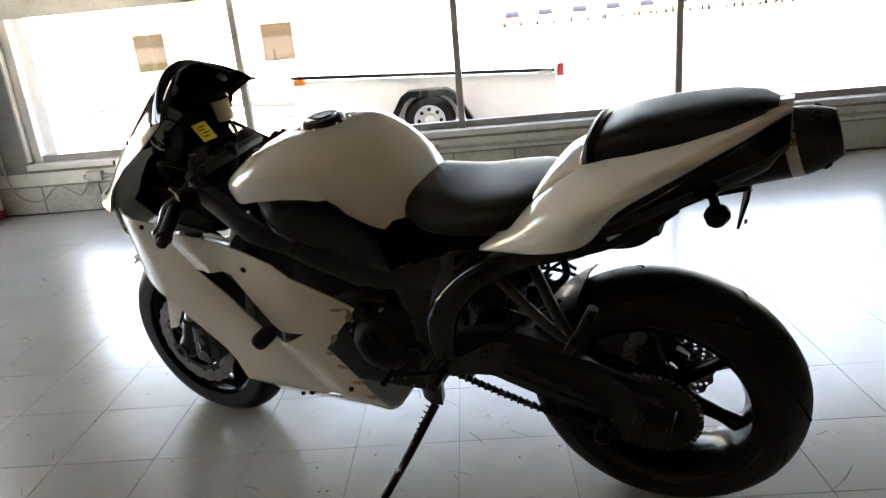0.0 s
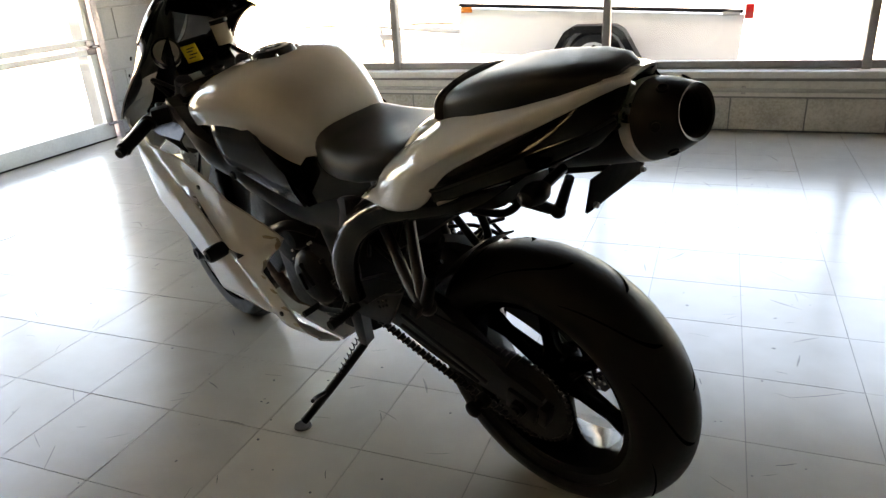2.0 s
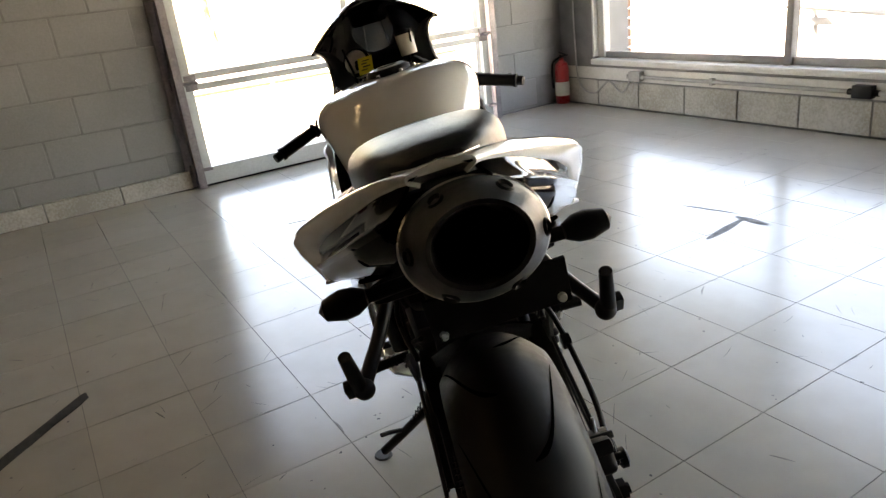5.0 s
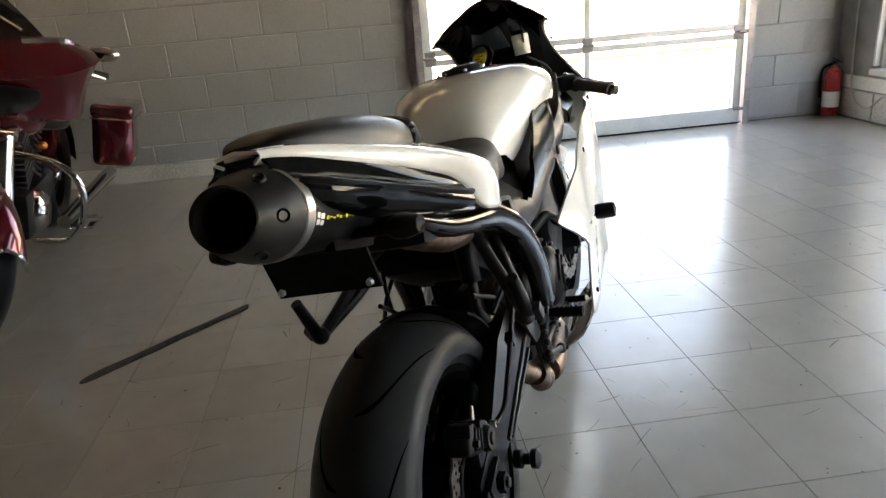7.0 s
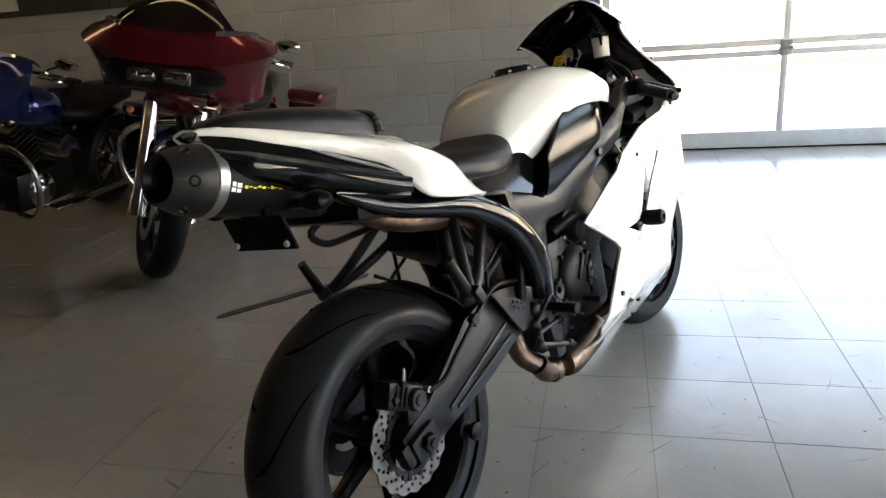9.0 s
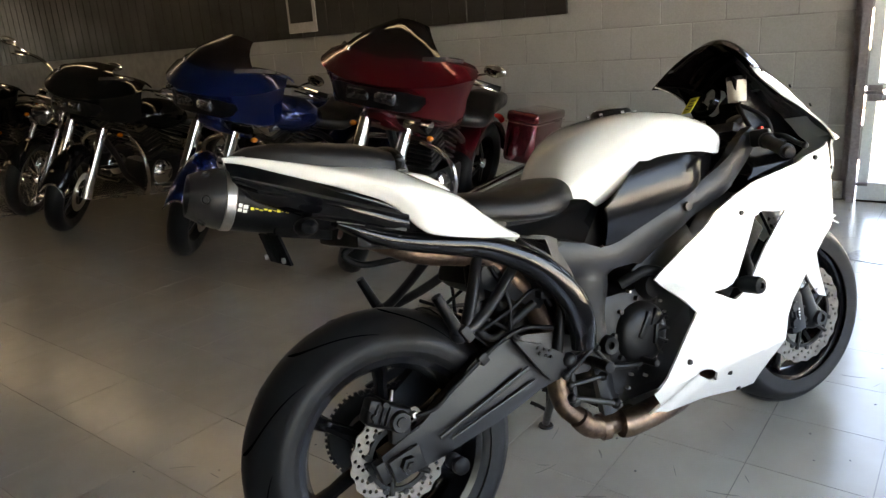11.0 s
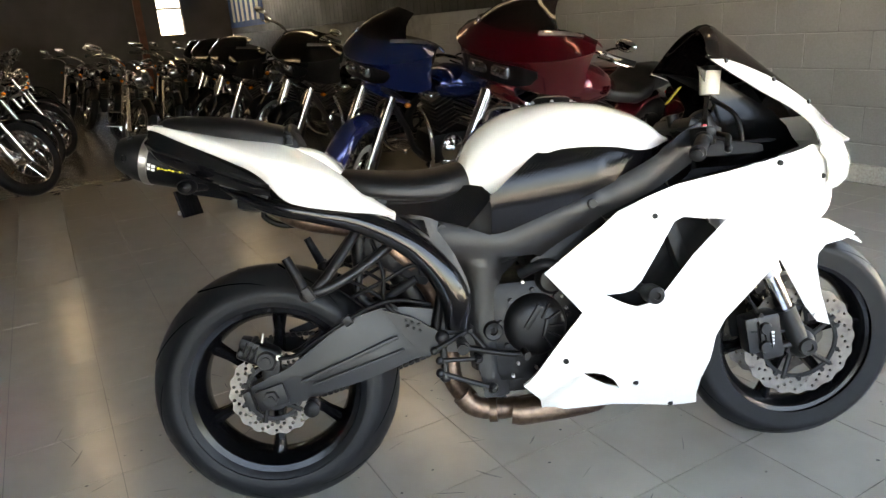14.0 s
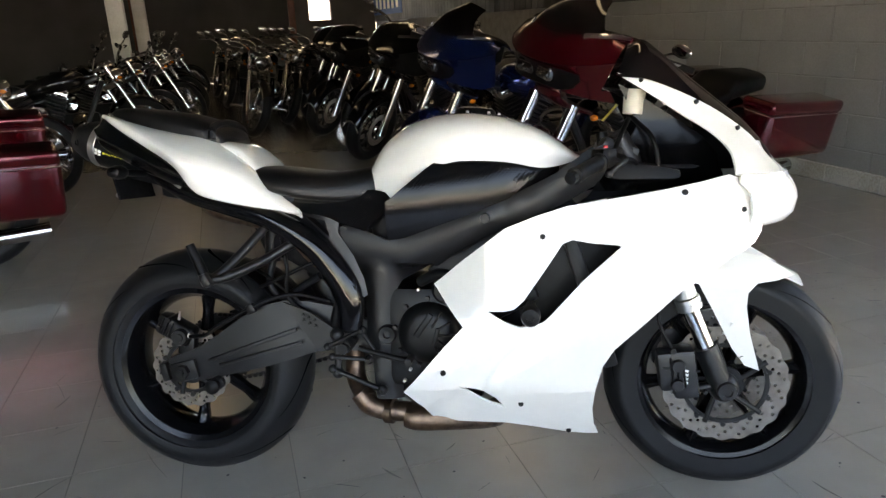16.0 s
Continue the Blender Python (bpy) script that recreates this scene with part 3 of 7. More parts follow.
def wheel(parent, cx, R, w, rimr, spin, front):
    axis = pose(cx, 0, R - 0.002, 90)
    b = bmesh.new()
    lathe(b, [(0.0, -0.075), (0.03, -0.075), (0.042, -0.05), (0.05, -0.02), (0.05, 0.02), (0.042, 0.05), (0.03, 0.075), (0, 0.075)], axis, 32)
    wh = part("wheel", b, RIM, parent)
    t = bmesh.new()
    lathe(t, tyre_profile(R, w, rimr), axis, 96)
    ty = part("tyre", t, RUBBER, wh, "worn black sport tyre with sweeping grooves", 50)
    # grooves: thin dark sunken strips laid along the tread
    for g in range(9):
        for s in (-1, 1):
            b = bmesh.new()
            a0 = 2 * math.pi * (g + (0.5 if s > 0 else 0)) / 9 + spin
            rows = []
            for k in range(17):
                f = k / 16
                off = s * w / 2 * (0.10 + 0.80 * f ** 0.9)
                an = a0 + (0.62 * f - 0.16 * math.sin(f * 3.1)) * (1 if front else -1)
                rr = R - 0.055 * (abs(off) / (w / 2)) ** 2.1 * (w / 0.18) + 0.0013
                hw = 0.0058 * min(1.0, 0.25 + 4 * f, 0.25 + 5 * (1 - f))
                ring = []
                for d in (-1, 1):
                    an2 = an + d * hw / rr
                    ring.append(b.verts.new(axis @ Vector((rr * math.cos(an2), rr * math.sin(an2), off))))
                rows.append(ring)
            skin(b, rows)
            part("tread_groove", b, GROOVE, ty)
    b = bmesh.new()
    hw = w / 2 * 0.78
    prof = [(rimr - 0.006, -hw), (rimr + 0.006, -hw - 0.004), (rimr + 0.006, -hw + 0.006), (rimr - 0.012, -hw + 0.012), (rimr - 0.024, -hw * 0.5), (rimr - 0.028, 0), (rimr - 0.024, hw * 0.5), (rimr - 0.012, hw - 0.012), (rimr + 0.006, hw - 0.006), (rimr + 0.006, hw + 0.004), (rimr - 0.006, hw)]
    inner = [(rimr - 0.02, hw - 0.004), (rimr - 0.036, hw * 0.45), (rimr - 0.040, 0), (rimr - 0.036, -hw * 0.45), (rimr - 0.02, -hw + 0.004), (rimr - 0.006, -hw)]
    lathe(b, prof + inner, axis, 72)
    part("rim", b, RIM, wh, "gloss black cast alloy rim")
    for k in range(6):
        a = spin + k * math.pi / 3
        b = bmesh.new()
        c, s = math.cos(a), math.sin(a)
        L = rimr - 0.03
        rings = []
        for f, ww, dd in ((0.03, 0.024, 0.030), (0.25, 0.017, 0.024), (0.7, 0.015, 0.018), (0.95, 0.020, 0.026), (1.03, 0.03, 0.034)):
            r = 0.035 + (L - 0.035) * f
            ring = []
            for q in range(8):
                qa = 2 * math.pi * q / 8
                p = Vector((r * c, r * s, 0)) + Vector((-s, c, 0)) * ww * math.cos(qa) + Vector((0, 0, 1)) * dd * math.sin(qa)
                ring.append(b.verts.new(axis @ p))
            rings.append(ring)
        skin(b, rings, True)
        part("spoke", b, RIM, wh)
    return wh


def disc(parent, cx, cz, y, r0, r1, name="brake_disc", waves=20):
    """A petal disc with drilled holes between an inner and an outer radius."""
    b = bmesh.new()
    n = 120
    ring_o, ring_i = [], []
    for k in range(n):
        a = 2 * math.pi * k / n
        w = 0.0028 * math.cos(a * waves)
        ring_o.append((cx + (r1 + w) * math.cos(a), cz + (r1 + w) * math.sin(a)))
        ring_i.append((cx + (r0 + w) * math.cos(a), cz + (r0 + w) * math.sin(a)))
    holes = []
    hn = 54
    for k in range(hn):
        a = 2 * math.pi * k / hn
        r = r0 + (r1 - r0) * (0.26, 0.74, 0.5)[k % 3]
        holes.append([(cx + r * math.cos(a) + 0.0046 * math.cos(q), cz + r * math.sin(a) + 0.0046 * math.sin(q)) for q in (0, 1.05, 2.09, 3.14, 4.19, 5.24)])
    edges = []
    for lp in [ring_o, ring_i] + holes:
        vs = [b.verts.new((x, y, z)) for x, z in lp]
        edges += [b.edges.new((vs[i], vs[(i + 1) % len(vs)])) for i in range(len(vs))]
    bmesh.ops.triangle_fill(b, use_beauty=True, edges=edges)
    solid(b, 0.0045)
    d = part(name, b, DISCSTEEL, parent, "drilled petal-shaped steel brake disc", 30)
    b = bmesh.new()
    for k in range(5):
        a = 2 * math.pi * k / 5 + 0.3
        rod(b, (cx + 0.035 * math.cos(a), y, cz + 0.035 * math.sin(a)), (cx + (r0 + 0.006) * math.cos(a + 0.25), y, cz + (r0 + 0.006) * math.sin(a + 0.25)), 0.007, seg=8)
    rod(b, (cx, y - 0.006, cz), (cx, y + 0.006, cz), 0.045, seg=28)
    lathe(b, [(r0 - 0.012, -0.003), (r0 - 0.002, -0.003), (r0 - 0.002, 0.003), (r0 - 0.012, 0.003), (r0 - 0.012, -0.003)], pose(cx, y, cz, 90), 48)
    part("carrier", b, IRON, d)
    for k in range(10):
        a = 2 * math.pi * (k + 0.5) / 10
        part("bobbin", rod(bmesh.new(), (cx + (r0 + 0.001) * math.cos(a), y - 0.005, cz + (r0 + 0.001) * math.sin(a)), (cx + (r0 + 0.001) * math.cos(a), y + 0.005, cz + (r0 + 0.001) * math.sin(a)), 0.0065, seg=12), IRON, d)
    return d


R_R, R_F, WB = 0.317, 0.2965, 1.405
rear = wheel(bike, 0.0, R_R, 0.182, 0.222, 0.42, False)
front = wheel(bike, WB, R_F, 0.122, 0.222, 0.15, True)
disc(bike, 0.0, R_R, -0.088, 0.076, 0.110, waves=18)
for s in (-1, 1):
    disc(bike, WB, R_F, s * 0.072, 0.108, 0.152)


def side_parts(name, make, mat, label="", sides=(-1, 1), sharp=38):
    """The same part on the right (y < 0) and on the left."""
    out = []
    for s in sides:
        bm = make()
        out.append(part(name, bm if s < 0 else mirrored(bm), mat, bike, label, sharp))
        if s > 0:
            bm.free()
    return out


# fairing side panels with the long air opening
def fair_y(x, z):
    """Half width of the side panel, drawn in at its rear top corner, its nose and its keel."""
    y = 0.236 - 0.95 * max(0.0, 0.33 - z) ** 1.06 - 1.7 * max(0.0, x - 1.27) ** 1.6
    y -= 0.052 * min(1.0, max(0.0, (0.82 - x) / 0.13)) * min(1.0, max(0.0, (z - 0.49) / 0.07))
    ridge = (z - 0.47) - 1.05 * (x - 0.866)
    y += 0.010 * math.exp(-((ridge - 0.02) / 0.05) ** 2) - 0.012 * math.exp(-((ridge + 0.06) / 0.04) ** 2)
    return -y


FAIR = [(0.686, 0.568), (0.767, 0.636), (0.859, 0.707), (0.928, 0.734), (1.0, 0.757), (1.097, 0.773), (1.219, 0.792), (1.308, 0.812), (1.354, 0.822), (1.402, 0.808), (1.446, 0.785), (1.462, 0.745), (1.454, 0.712), (1.452, 0.688), (1.432, 0.662), (1.404, 0.648), (1.368, 0.636),
        (1.255, 0.565), (1.177, 0.49), (1.108, 0.426), (1.082, 0.386), (1.066, 0.328), (1.064, 0.266), (1.072, 0.21), (1.086, 0.172), (1.05, 0.171), (1.013, 0.173), (0.93, 0.190), (0.854, 0.203), (0.732, 0.204), (0.67, 0.212), (0.655, 0.258), (0.611, 0.306), (0.715, 0.426), (0.76, 0.475)]
SLOT = [(0.818, 0.513), (0.857, 0.514), (0.880, 0.520), (0.901, 0.539), (0.957, 0.621), (0.99, 0.672), (1.012, 0.681), (1.058, 0.673), (1.123, 0.665), (1.037, 0.585), (0.969, 0.508), (0.948, 0.487), (0.925, 0.478), (0.895, 0.475), (0.856, 0.492)]
VENT = [(0.746, 0.329), (0.806, 0.315), (0.833, 0.296), (0.857, 0.262), (0.82, 0.276), (0.779, 0.301)]
panels = side_parts("fairing_panel", lambda: sheet(FAIR, [SLOT, VENT], fair_y, 0.006, 0.03), WHITE, "white side fairing panel with a long slanted air opening")
for k, s in enumerate((-1, 1)):
    for x, z in ((0.945, 0.688), (0.712, 0.364), (0.894, 0.277), (1.256, 0.785), (1.396, 0.742), (1.012, 0.182)):
        part("fastener", bolt(bmesh.new(), (x, s * (-fair_y(x, z) - 0.002), z), 0.0075, 0.006, (0, s, 0)), PLASTIC, panels[k])
# scraped rear corners of the left panel
for x, z, w, h in ((0.725, 0.572, 0.020, 0.004), (0.700, 0.556, 0.008, 0.012), (0.735, 0.505, 0.008, 0.012), (0.752, 0.463, 0.010, 0.006), (0.725, 0.428, 0.016, 0.005), (0.690, 0.385, 0.018, 0.005), (0.655, 0.345, 0.014, 0.006)):
    b = sheet([(x + w * math.cos(q) * (1 + 0.3 * math.sin(3 * q + x * 50)), z + h * math.sin(q) * (1 + 0.3 * math.cos(2 * q + z * 40))) for q in (2 * math.pi * k / 14 for k in range(14))], [], lambda u, v: -fair_y(u, v) + 0.0012, 0.001, 0.03)
    part("scrape_mark", b, PUTTY, panels[1], "yellowed scraped-through paint")
# dark ducts behind the openings
side_parts("air_duct", lambda: box(bmesh.new(), (0.96, -0.105, 0.565), (0.36, 0.03, 0.24), (0, -45, 0), 0.01), PLASTIC)
for s in (-1, 1):
    b = bmesh.new()
    rod(b, (0.918, s * 0.15, 0.512), (0.918, s * 0.25, 0.512), 0.012)
    lathe(b, [(0.012, 0), (0.020, 0.002), (0.022, 0.012), (0.022, 0.048), (0.019, 0.056), (0.009, 0.058), (0.009, 0.05), (0, 0.05)], pose(0.918, s * 0.240, 0.512, -90 if s > 0 else 90), 24)
    part("crash_slider", b, PLASTIC, bike, "short black plastic crash slider")

# upper cowl, inner side infill with painted cockpit shade, and screen
STRIP_IN = [(1.113, 0.172, 1.049), (1.151, 0.158, 1.028), (1.195, 0.155, 1.001), (1.255, 0.160, 0.961), (1.321, 0.170, 0.918), (1.357, 0.190, 0.877), (1.364, 0.210, 0.844), (1.362, 0.224, 0.822)]
STRIP_OUT = [(1.115, 0.171, 1.053), (1.198, 0.146, 1.034), (1.293, 0.127, 0.995), (1.365, 0.112, 0.955), (1.423, 0.102, 0.912), (1.452, 0.102, 0.878), (1.472, 0.118, 0.850), (1.486, 0.146, 0.824)]
NOSE = [(0.897, 1.474, 0.102, 3.6), (0.875, 1.488, 0.105, 3.2), (0.851, 1.506, 0.118, 2.6), (0.8265, 1.534, 0.148, 2.2), (0.820, 1.540, 0.205, 3.8), (0.803, 1.553, 0.198, 4.4), (0.780, 1.564, 0.180, 4.8), (0.760, 1.567, 0.175, 5.0), (0.728, 1.560, 0.168, 5.0), (0.708, 1.542, 0.160, 5.0), (0.698, 1.518, 0.150, 5.0), (0.692, 1.480, 0.140, 5.0)]


def ribbon(inset, thick):
    """The slanted strip between the cockpit opening and the screen, on the right side."""
    bm = bmesh.new()
    rows = []
    for p, q in zip(spline(STRIP_IN, 30), spline(STRIP_OUT, 30)):
        row = []
        for k in range(6):
            f = k / 5
            v = p.lerp(q, f)
            row.append(bm.verts.new((v.x, -(v.y + 0.008 * math.sin(math.pi * f) - inset), v.z)))
        rows.append(row)
    skin(bm, rows)
    return solid(bm, thick)


cowls = side_parts("nose_cowl", lambda: ribbon(0.0, 0.005), WHITE, "white upper cowl strip beside the screen", sharp=60)
side_parts("cowl_liner", lambda: ribbon(0.009, 0.002), PLASTIC, sharp=60)
for k, s in enumerate((-1, 1)):
    for x, y, z in ((1.165, 0.160, 1.036), (1.290, 0.148, 0.985), (1.385, 0.137, 0.925)):
        part("fastener", bolt(bmesh.new(), (x, s * y, z), 0.006, 0.005, (0.5, s * 0.8, 0.3)), PLASTIC, cowls[k])
INFILL = [(1.123, 1.036), (1.151, 1.020), (1.195, 0.994), (1.255, 0.954), (1.318, 0.911), (1.350, 0.872), (1.357, 0.820), (1.232, 0.794), (1.084, 0.772), (1.02, 0.760), (1.045, 0.775), (1.09, 0.83), (1.14, 0.88), (1.17, 0.94)]
# dark sheet closing the open cockpit side, coloured as the shade within
side_parts("inner_cowl", lambda: sheet(INFILL, [], lambda x, z: -float(np.interp(z, (0.75, 0.79, 0.83, 0.88, 0.95, 1.04), (0.205, 0.195, 0.125, 0.095, 0.09, 0.10))), 0.005, 0.03), VOID, "black inner side panel, the open cockpit's shade in its colour")
b = bmesh.new()
center = spline([(1.152, 0, 1.138), (1.186, 0, 1.150), (1.222, 0, 1.127), (1.282, 0, 1.072), (1.363, 0, 1.006), (1.43, 0, 0.950), (1.474, 0, 0.897)], 26)
edge = spline([(1.110, 0.186, 1.046), (1.150, 0.172, 1.043)] + STRIP_OUT[1:7], 26)
rings = []
for c, q in zip(center, edge):
    ring = []
    for k in range(21):
        u = math.sin((-1 + k / 10) * math.pi / 2)
        g = 1 - abs(u) ** 1.9
        ring.append(b.verts.new((q.x + (c.x - q.x) * g, (q.y - 0.002) * u, q.z + (c.z - q.z) * g)))
    rings.append(ring)
skin(b, rings)
solid(b, 0.004)
part("windscreen", b, SMOKE, bike, "dark smoked double-bubble windscreen", 60)
b = bmesh.new()
rings = []
for z, xc, w, bow in NOSE:
    rings.append([b.verts.new((xc - bow * (w * u) ** 2, w * u, z)) for u in (k / 12 - 1 for k in range(25))])
skin(b, rings)
solid(b, 0.006)
part("nose_centre", b, WHITE, bike, "rounded white nose below the screen", 50)

# tank
def lerp(tab, x):
    xs, ys = zip(*tab)
    return float(np.interp(x, xs, ys))


TOP = [(0.495, 0.800), (0.508, 0.840), (0.521, 0.876), (0.543, 0.907), (0.579, 0.938), (0.628, 0.963), (0.69, 0.978), (0.765, 0.982), (0.854, 0.971), (0.933, 0.943), (0.99, 0.909), (1.035, 0.868)]
LOWB = [(0.495, 0.768), (0.54, 0.760), (0.58, 0.765), (0.603, 0.775), (0.643, 0.807), (0.683, 0.842), (0.734, 0.861), (0.797, 0.862), (0.873, 0.856), (0.938, 0.841), (0.98, 0.845), (1.035, 0.860)]
WID = [(0.495, 0.095), (0.54, 0.125), (0.60, 0.156), (0.68, 0.190), (0.76, 0.210), (0.86, 0.218), (0.94, 0.206), (0.99, 0.170), (1.035, 0.11)]
b = bmesh.new()
rings = []
xs = np.linspace(0.495, 1.035, 64)
kern = lambda tab, x: sum(lerp(tab, x + d) for d in (-0.02, -0.01, 0, 0.01, 0.02)) / 5
for x in xs:
    zt, zb, w = kern(TOP, x), kern(LOWB, x), kern(WID, x)
    ring = []
    for k in range(33):
        a = math.pi * k / 32
        c, s = math.cos(a), math.sin(a)
        yy = w * math.copysign(abs(c) ** 0.62, c)
        zz = zb + (zt - zb) * s ** 0.72
        yy *= 1.0 - 0.10 * (1 - s) ** 3
        ring.append(b.verts.new((x, yy, zz)))
    rings.append(ring)
skin(b, rings)
for r in (rings[0], rings[-1]):
    b.faces.new(r)
part("fuel_tank", b, WHITE, bike, "rounded white fuel tank", 60)
b = bmesh.new()
cap_m = pose(0.775, 0, 0.981, 0, 3, 0)
lathe(b, [(0, 0.016), (0.020, 0.016), (0.024, 0.012), (0.047, 0.011), (0.052, 0.006), (0.054, -0.004)], cap_m, 40)
cap = part("filler_cap", b, IRON, bike, "round dark filler cap with a bright ring")
b = bmesh.new()
lathe(b, [(0.030, 0.0125), (0.038, 0.0150), (0.044, 0.0125)], cap_m, 40)
part("cap_ring", b, ALU, cap)
for k in range(7):
    a = 2 * math.pi * k / 7
    p = cap_m @ Vector((0.062 * math.cos(a), 0.062 * math.sin(a), -0.002))
    part("cap_bolt", bolt(bmesh.new(), p, 0.0045, 0.005, (0, 0, 1)), ALU, cap)

# carbon-look side covers under the tank
def weave():
    m = bpy.data.materials.new("black_honeycomb_film")
    m.use_nodes = True
    n, l = m.node_tree.nodes, m.node_tree.links
    p = n["Principled BSDF"]
    p.inputs["Base Color"].default_value = (0.005, 0.005, 0.0055, 1)
    p.inputs["Roughness"].default_value, p.inputs["Coat Weight"].default_value = 0.09, 0.0
    co, vo, bu = n.new("ShaderNodeTexCoord"), n.new("ShaderNodeTexVoronoi"), n.new("ShaderNodeBump")
    vo.voronoi_dimensions = "2D"
    vo.inputs["Scale"].default_value, vo.inputs["Randomness"].default_value = 150, 0.0
    mp = n.new("ShaderNodeMapping")
    mp.inputs["Rotation"].default_value = (radians(90), 0, radians(45))
    bu.inputs["Strength"].default_value, bu.inputs["Distance"].default_value = 0.14, 0.002
    p.inputs["Specular IOR Level"].default_value = 0.22
    l.new(co.outputs["Object"], mp.inputs["Vector"])
    l.new(mp.outputs[0], vo.inputs["Vector"])
    l.new(vo.outputs["Distance"], bu.inputs["Height"])
    l.new(bu.outputs[0], p.inputs["Normal"])
    return m


WEAVE = weave()
C_TOP = [(0.57, 0.760), (0.60, 0.790), (0.643, 0.822), (0.683, 0.857), (0.734, 0.876), (0.797, 0.877), (0.873, 0.870), (0.95, 0.853), (0.985, 0.846)]
C_LOW = [(0.57, 0.672), (0.60, 0.672), (0.692, 0.706), (0.782, 0.738), (0.884, 0.779), (0.985, 0.822)]


def tank_cover():
    bm = bmesh.new()
    rows = []
    for x in np.linspace(0.57, 0.985, 30):
        zt, zb = kern(C_TOP, x), kern(C_LOW, x)
        zm = 0.792 + 0.12 * (x - 0.75)
        row = []
        for k in range(13):
            z = zb + (zt - zb) * k / 12
            row.append(bm.verts.new((x, -(0.184 + 0.05 * min(0.22, x - 0.60) - 2.4 * (z - zm) ** 2 - 1.1 * max(0, x - 0.82) ** 1.6), z)))
        rows.append(row)
    skin(bm, rows)
    return solid(bm, 0.010)


side_parts("tank_side_cover", tank_cover, WEAVE, "glossy black honeycomb-textured cover", sharp=60)
b = bmesh.new()
box(b, (0.74, 0, 0.74), (0.46, 0.24, 0.17), (0, -8, 0), 0.03)
part("airbox", b, PLASTIC, bike)

# frame spars
SPAR = [(0.453, 0.715), (0.50, 0.698), (0.567, 0.669), (0.692, 0.709), (0.79, 0.745), (0.883, 0.784), (0.973, 0.829), (1.043, 0.877), (1.09, 0.897), (1.103, 0.858), (1.073, 0.802), (0.986, 0.755), (0.858, 0.702), (0.78, 0.662), (0.729, 0.634), (0.689, 0.604), (0.63, 0.582), (0.596, 0.566), (0.577, 0.535), (0.576, 0.443), (0.589, 0.385), (0.592, 0.256), (0.525, 0.258), (0.516, 0.358), (0.503, 0.444), (0.497, 0.541), (0.47, 0.624), (0.438, 0.671)]
spars = side_parts("frame_spar", lambda: sheet(SPAR, [], lambda x, z: -(0.135 + 0.055 * max(0, min(1, (z - 0.5) / 0.22)) * max(0, 1 - abs(x - 0.8) / 0.4) + 0.03 * max(0, min(1, (x - 0.85) / 0.1)) - (5.0 * (z - np.interp(x, (0.45, 0.60, 0.70, 0.80, 0.95, 1.08), (0.67, 0.635, 0.665, 0.712, 0.782, 0.875))) ** 2 if z > 0.60 else 9.0 * (x - 0.542) ** 2)), 0.035, 0.018), MATTE, "satin black alloy frame spar")
for k, s in enumerate((-1, 1)):
    part("spar_bolt", bolt(bmesh.new(), (0.453, s * 0.132, 0.695), 0.012, 0.006, (0, s, 0)), IRON, spars[k])
    part("spar_bolt", bolt(bmesh.new(), (0.811, s * 0.192, 0.727), 0.013, 0.006, (0, s, 0)), IRON, spars[k])
    b = bmesh.new()
    lathe(b, [(0.010, 0.0), (0.010, 0.012), (0.021, 0.014), (0.024, 0.008), (0.024, -0.01)], pose(0.558, s * 0.138, 0.430, -90 if s > 0 else 90), 24)
    part("pivot_bolt", b, IRON, spars[k])

# engine with its side covers
b = bmesh.new()
box(b, (0.70, 0, 0.42), (0.30, 0.27, 0.26), (0, 0, 0), 0.03)
engine = part("engine", b, IRON, bike, "dark grey four-cylinder engine block")
part("cylinder_block", box(bmesh.new(), (0.80, 0, 0.56), (0.22, 0.28, 0.20), (0, -28, 0), 0.02), IRON, engine)
part("sump", box(bmesh.new(), (0.68, 0, 0.29), (0.24, 0.16, 0.10), (0, 0, 0), 0.03), IRON, engine)
for s in (-1, 1):
    b = bmesh.new()
    yax = -90 if s > 0 else 90
    lathe(b, [(0.0, 0.030), (0.045, 0.030), (0.066, 0.022), (0.078, 0.010), (0.082, -0.02)], pose(0.665, s * 0.135, 0.435, yax), 36)
    lathe(b, [(0.0, 0.022), (0.028, 0.020), (0.036, 0.008), (0.038, -0.01)], pose(0.71, s * 0.135, 0.545, yax), 28)
    cover = part("clutch_cover" if s < 0 else "alternator_cover", b, IRON, engine)
    for k in range(9):
        a = 2 * math.pi * k / 9 + 0.2
        part("cover_bolt", bolt(bmesh.new(), (0.665 + 0.088 * math.cos(a), s * 0.135, 0.435 + 0.088 * math.sin(a)), 0.0065, 0.012, (0, s, 0)), TITAN, cover)
    for x, z in ((0.64, 0.545), (0.70, 0.52), (0.735, 0.50), (0.745, 0.47), (0.615, 0.34), (0.66, 0.325), (0.60, 0.31)):
        part("cover_bolt", bolt(bmesh.new(), (x, s * 0.134, z), 0.0045, 0.012, (0, s, 0)), STEEL, cover)
    b = bmesh.new()
    box(b, (0.655, s * 0.165, 0.46), (0.014, 0.014, 0.07), (0, 35 if s < 0 else 35, 0), 0.004)
    box(b, (0.685, s * 0.166, 0.43), (0.010, 0.012, 0.05), (0, 15, 0), 0.004)
    part("cover_rib", b, IRON, cover)
b = bmesh.new()
box(b, (1.06, 0, 0.52), (0.035, 0.30, 0.34), (0, -18, 0), 0.008)
part("radiator", b, IRON, bike)
for s in (-1, 1):
    part("coolant_hose", pipe(bmesh.new(), [(0.64, s * 0.11, 0.56), (0.70, s * 0.145, 0.585), (0.78, s * 0.15, 0.555), (0.86, s * 0.14, 0.52)], 0.014), RUBBER, engine)

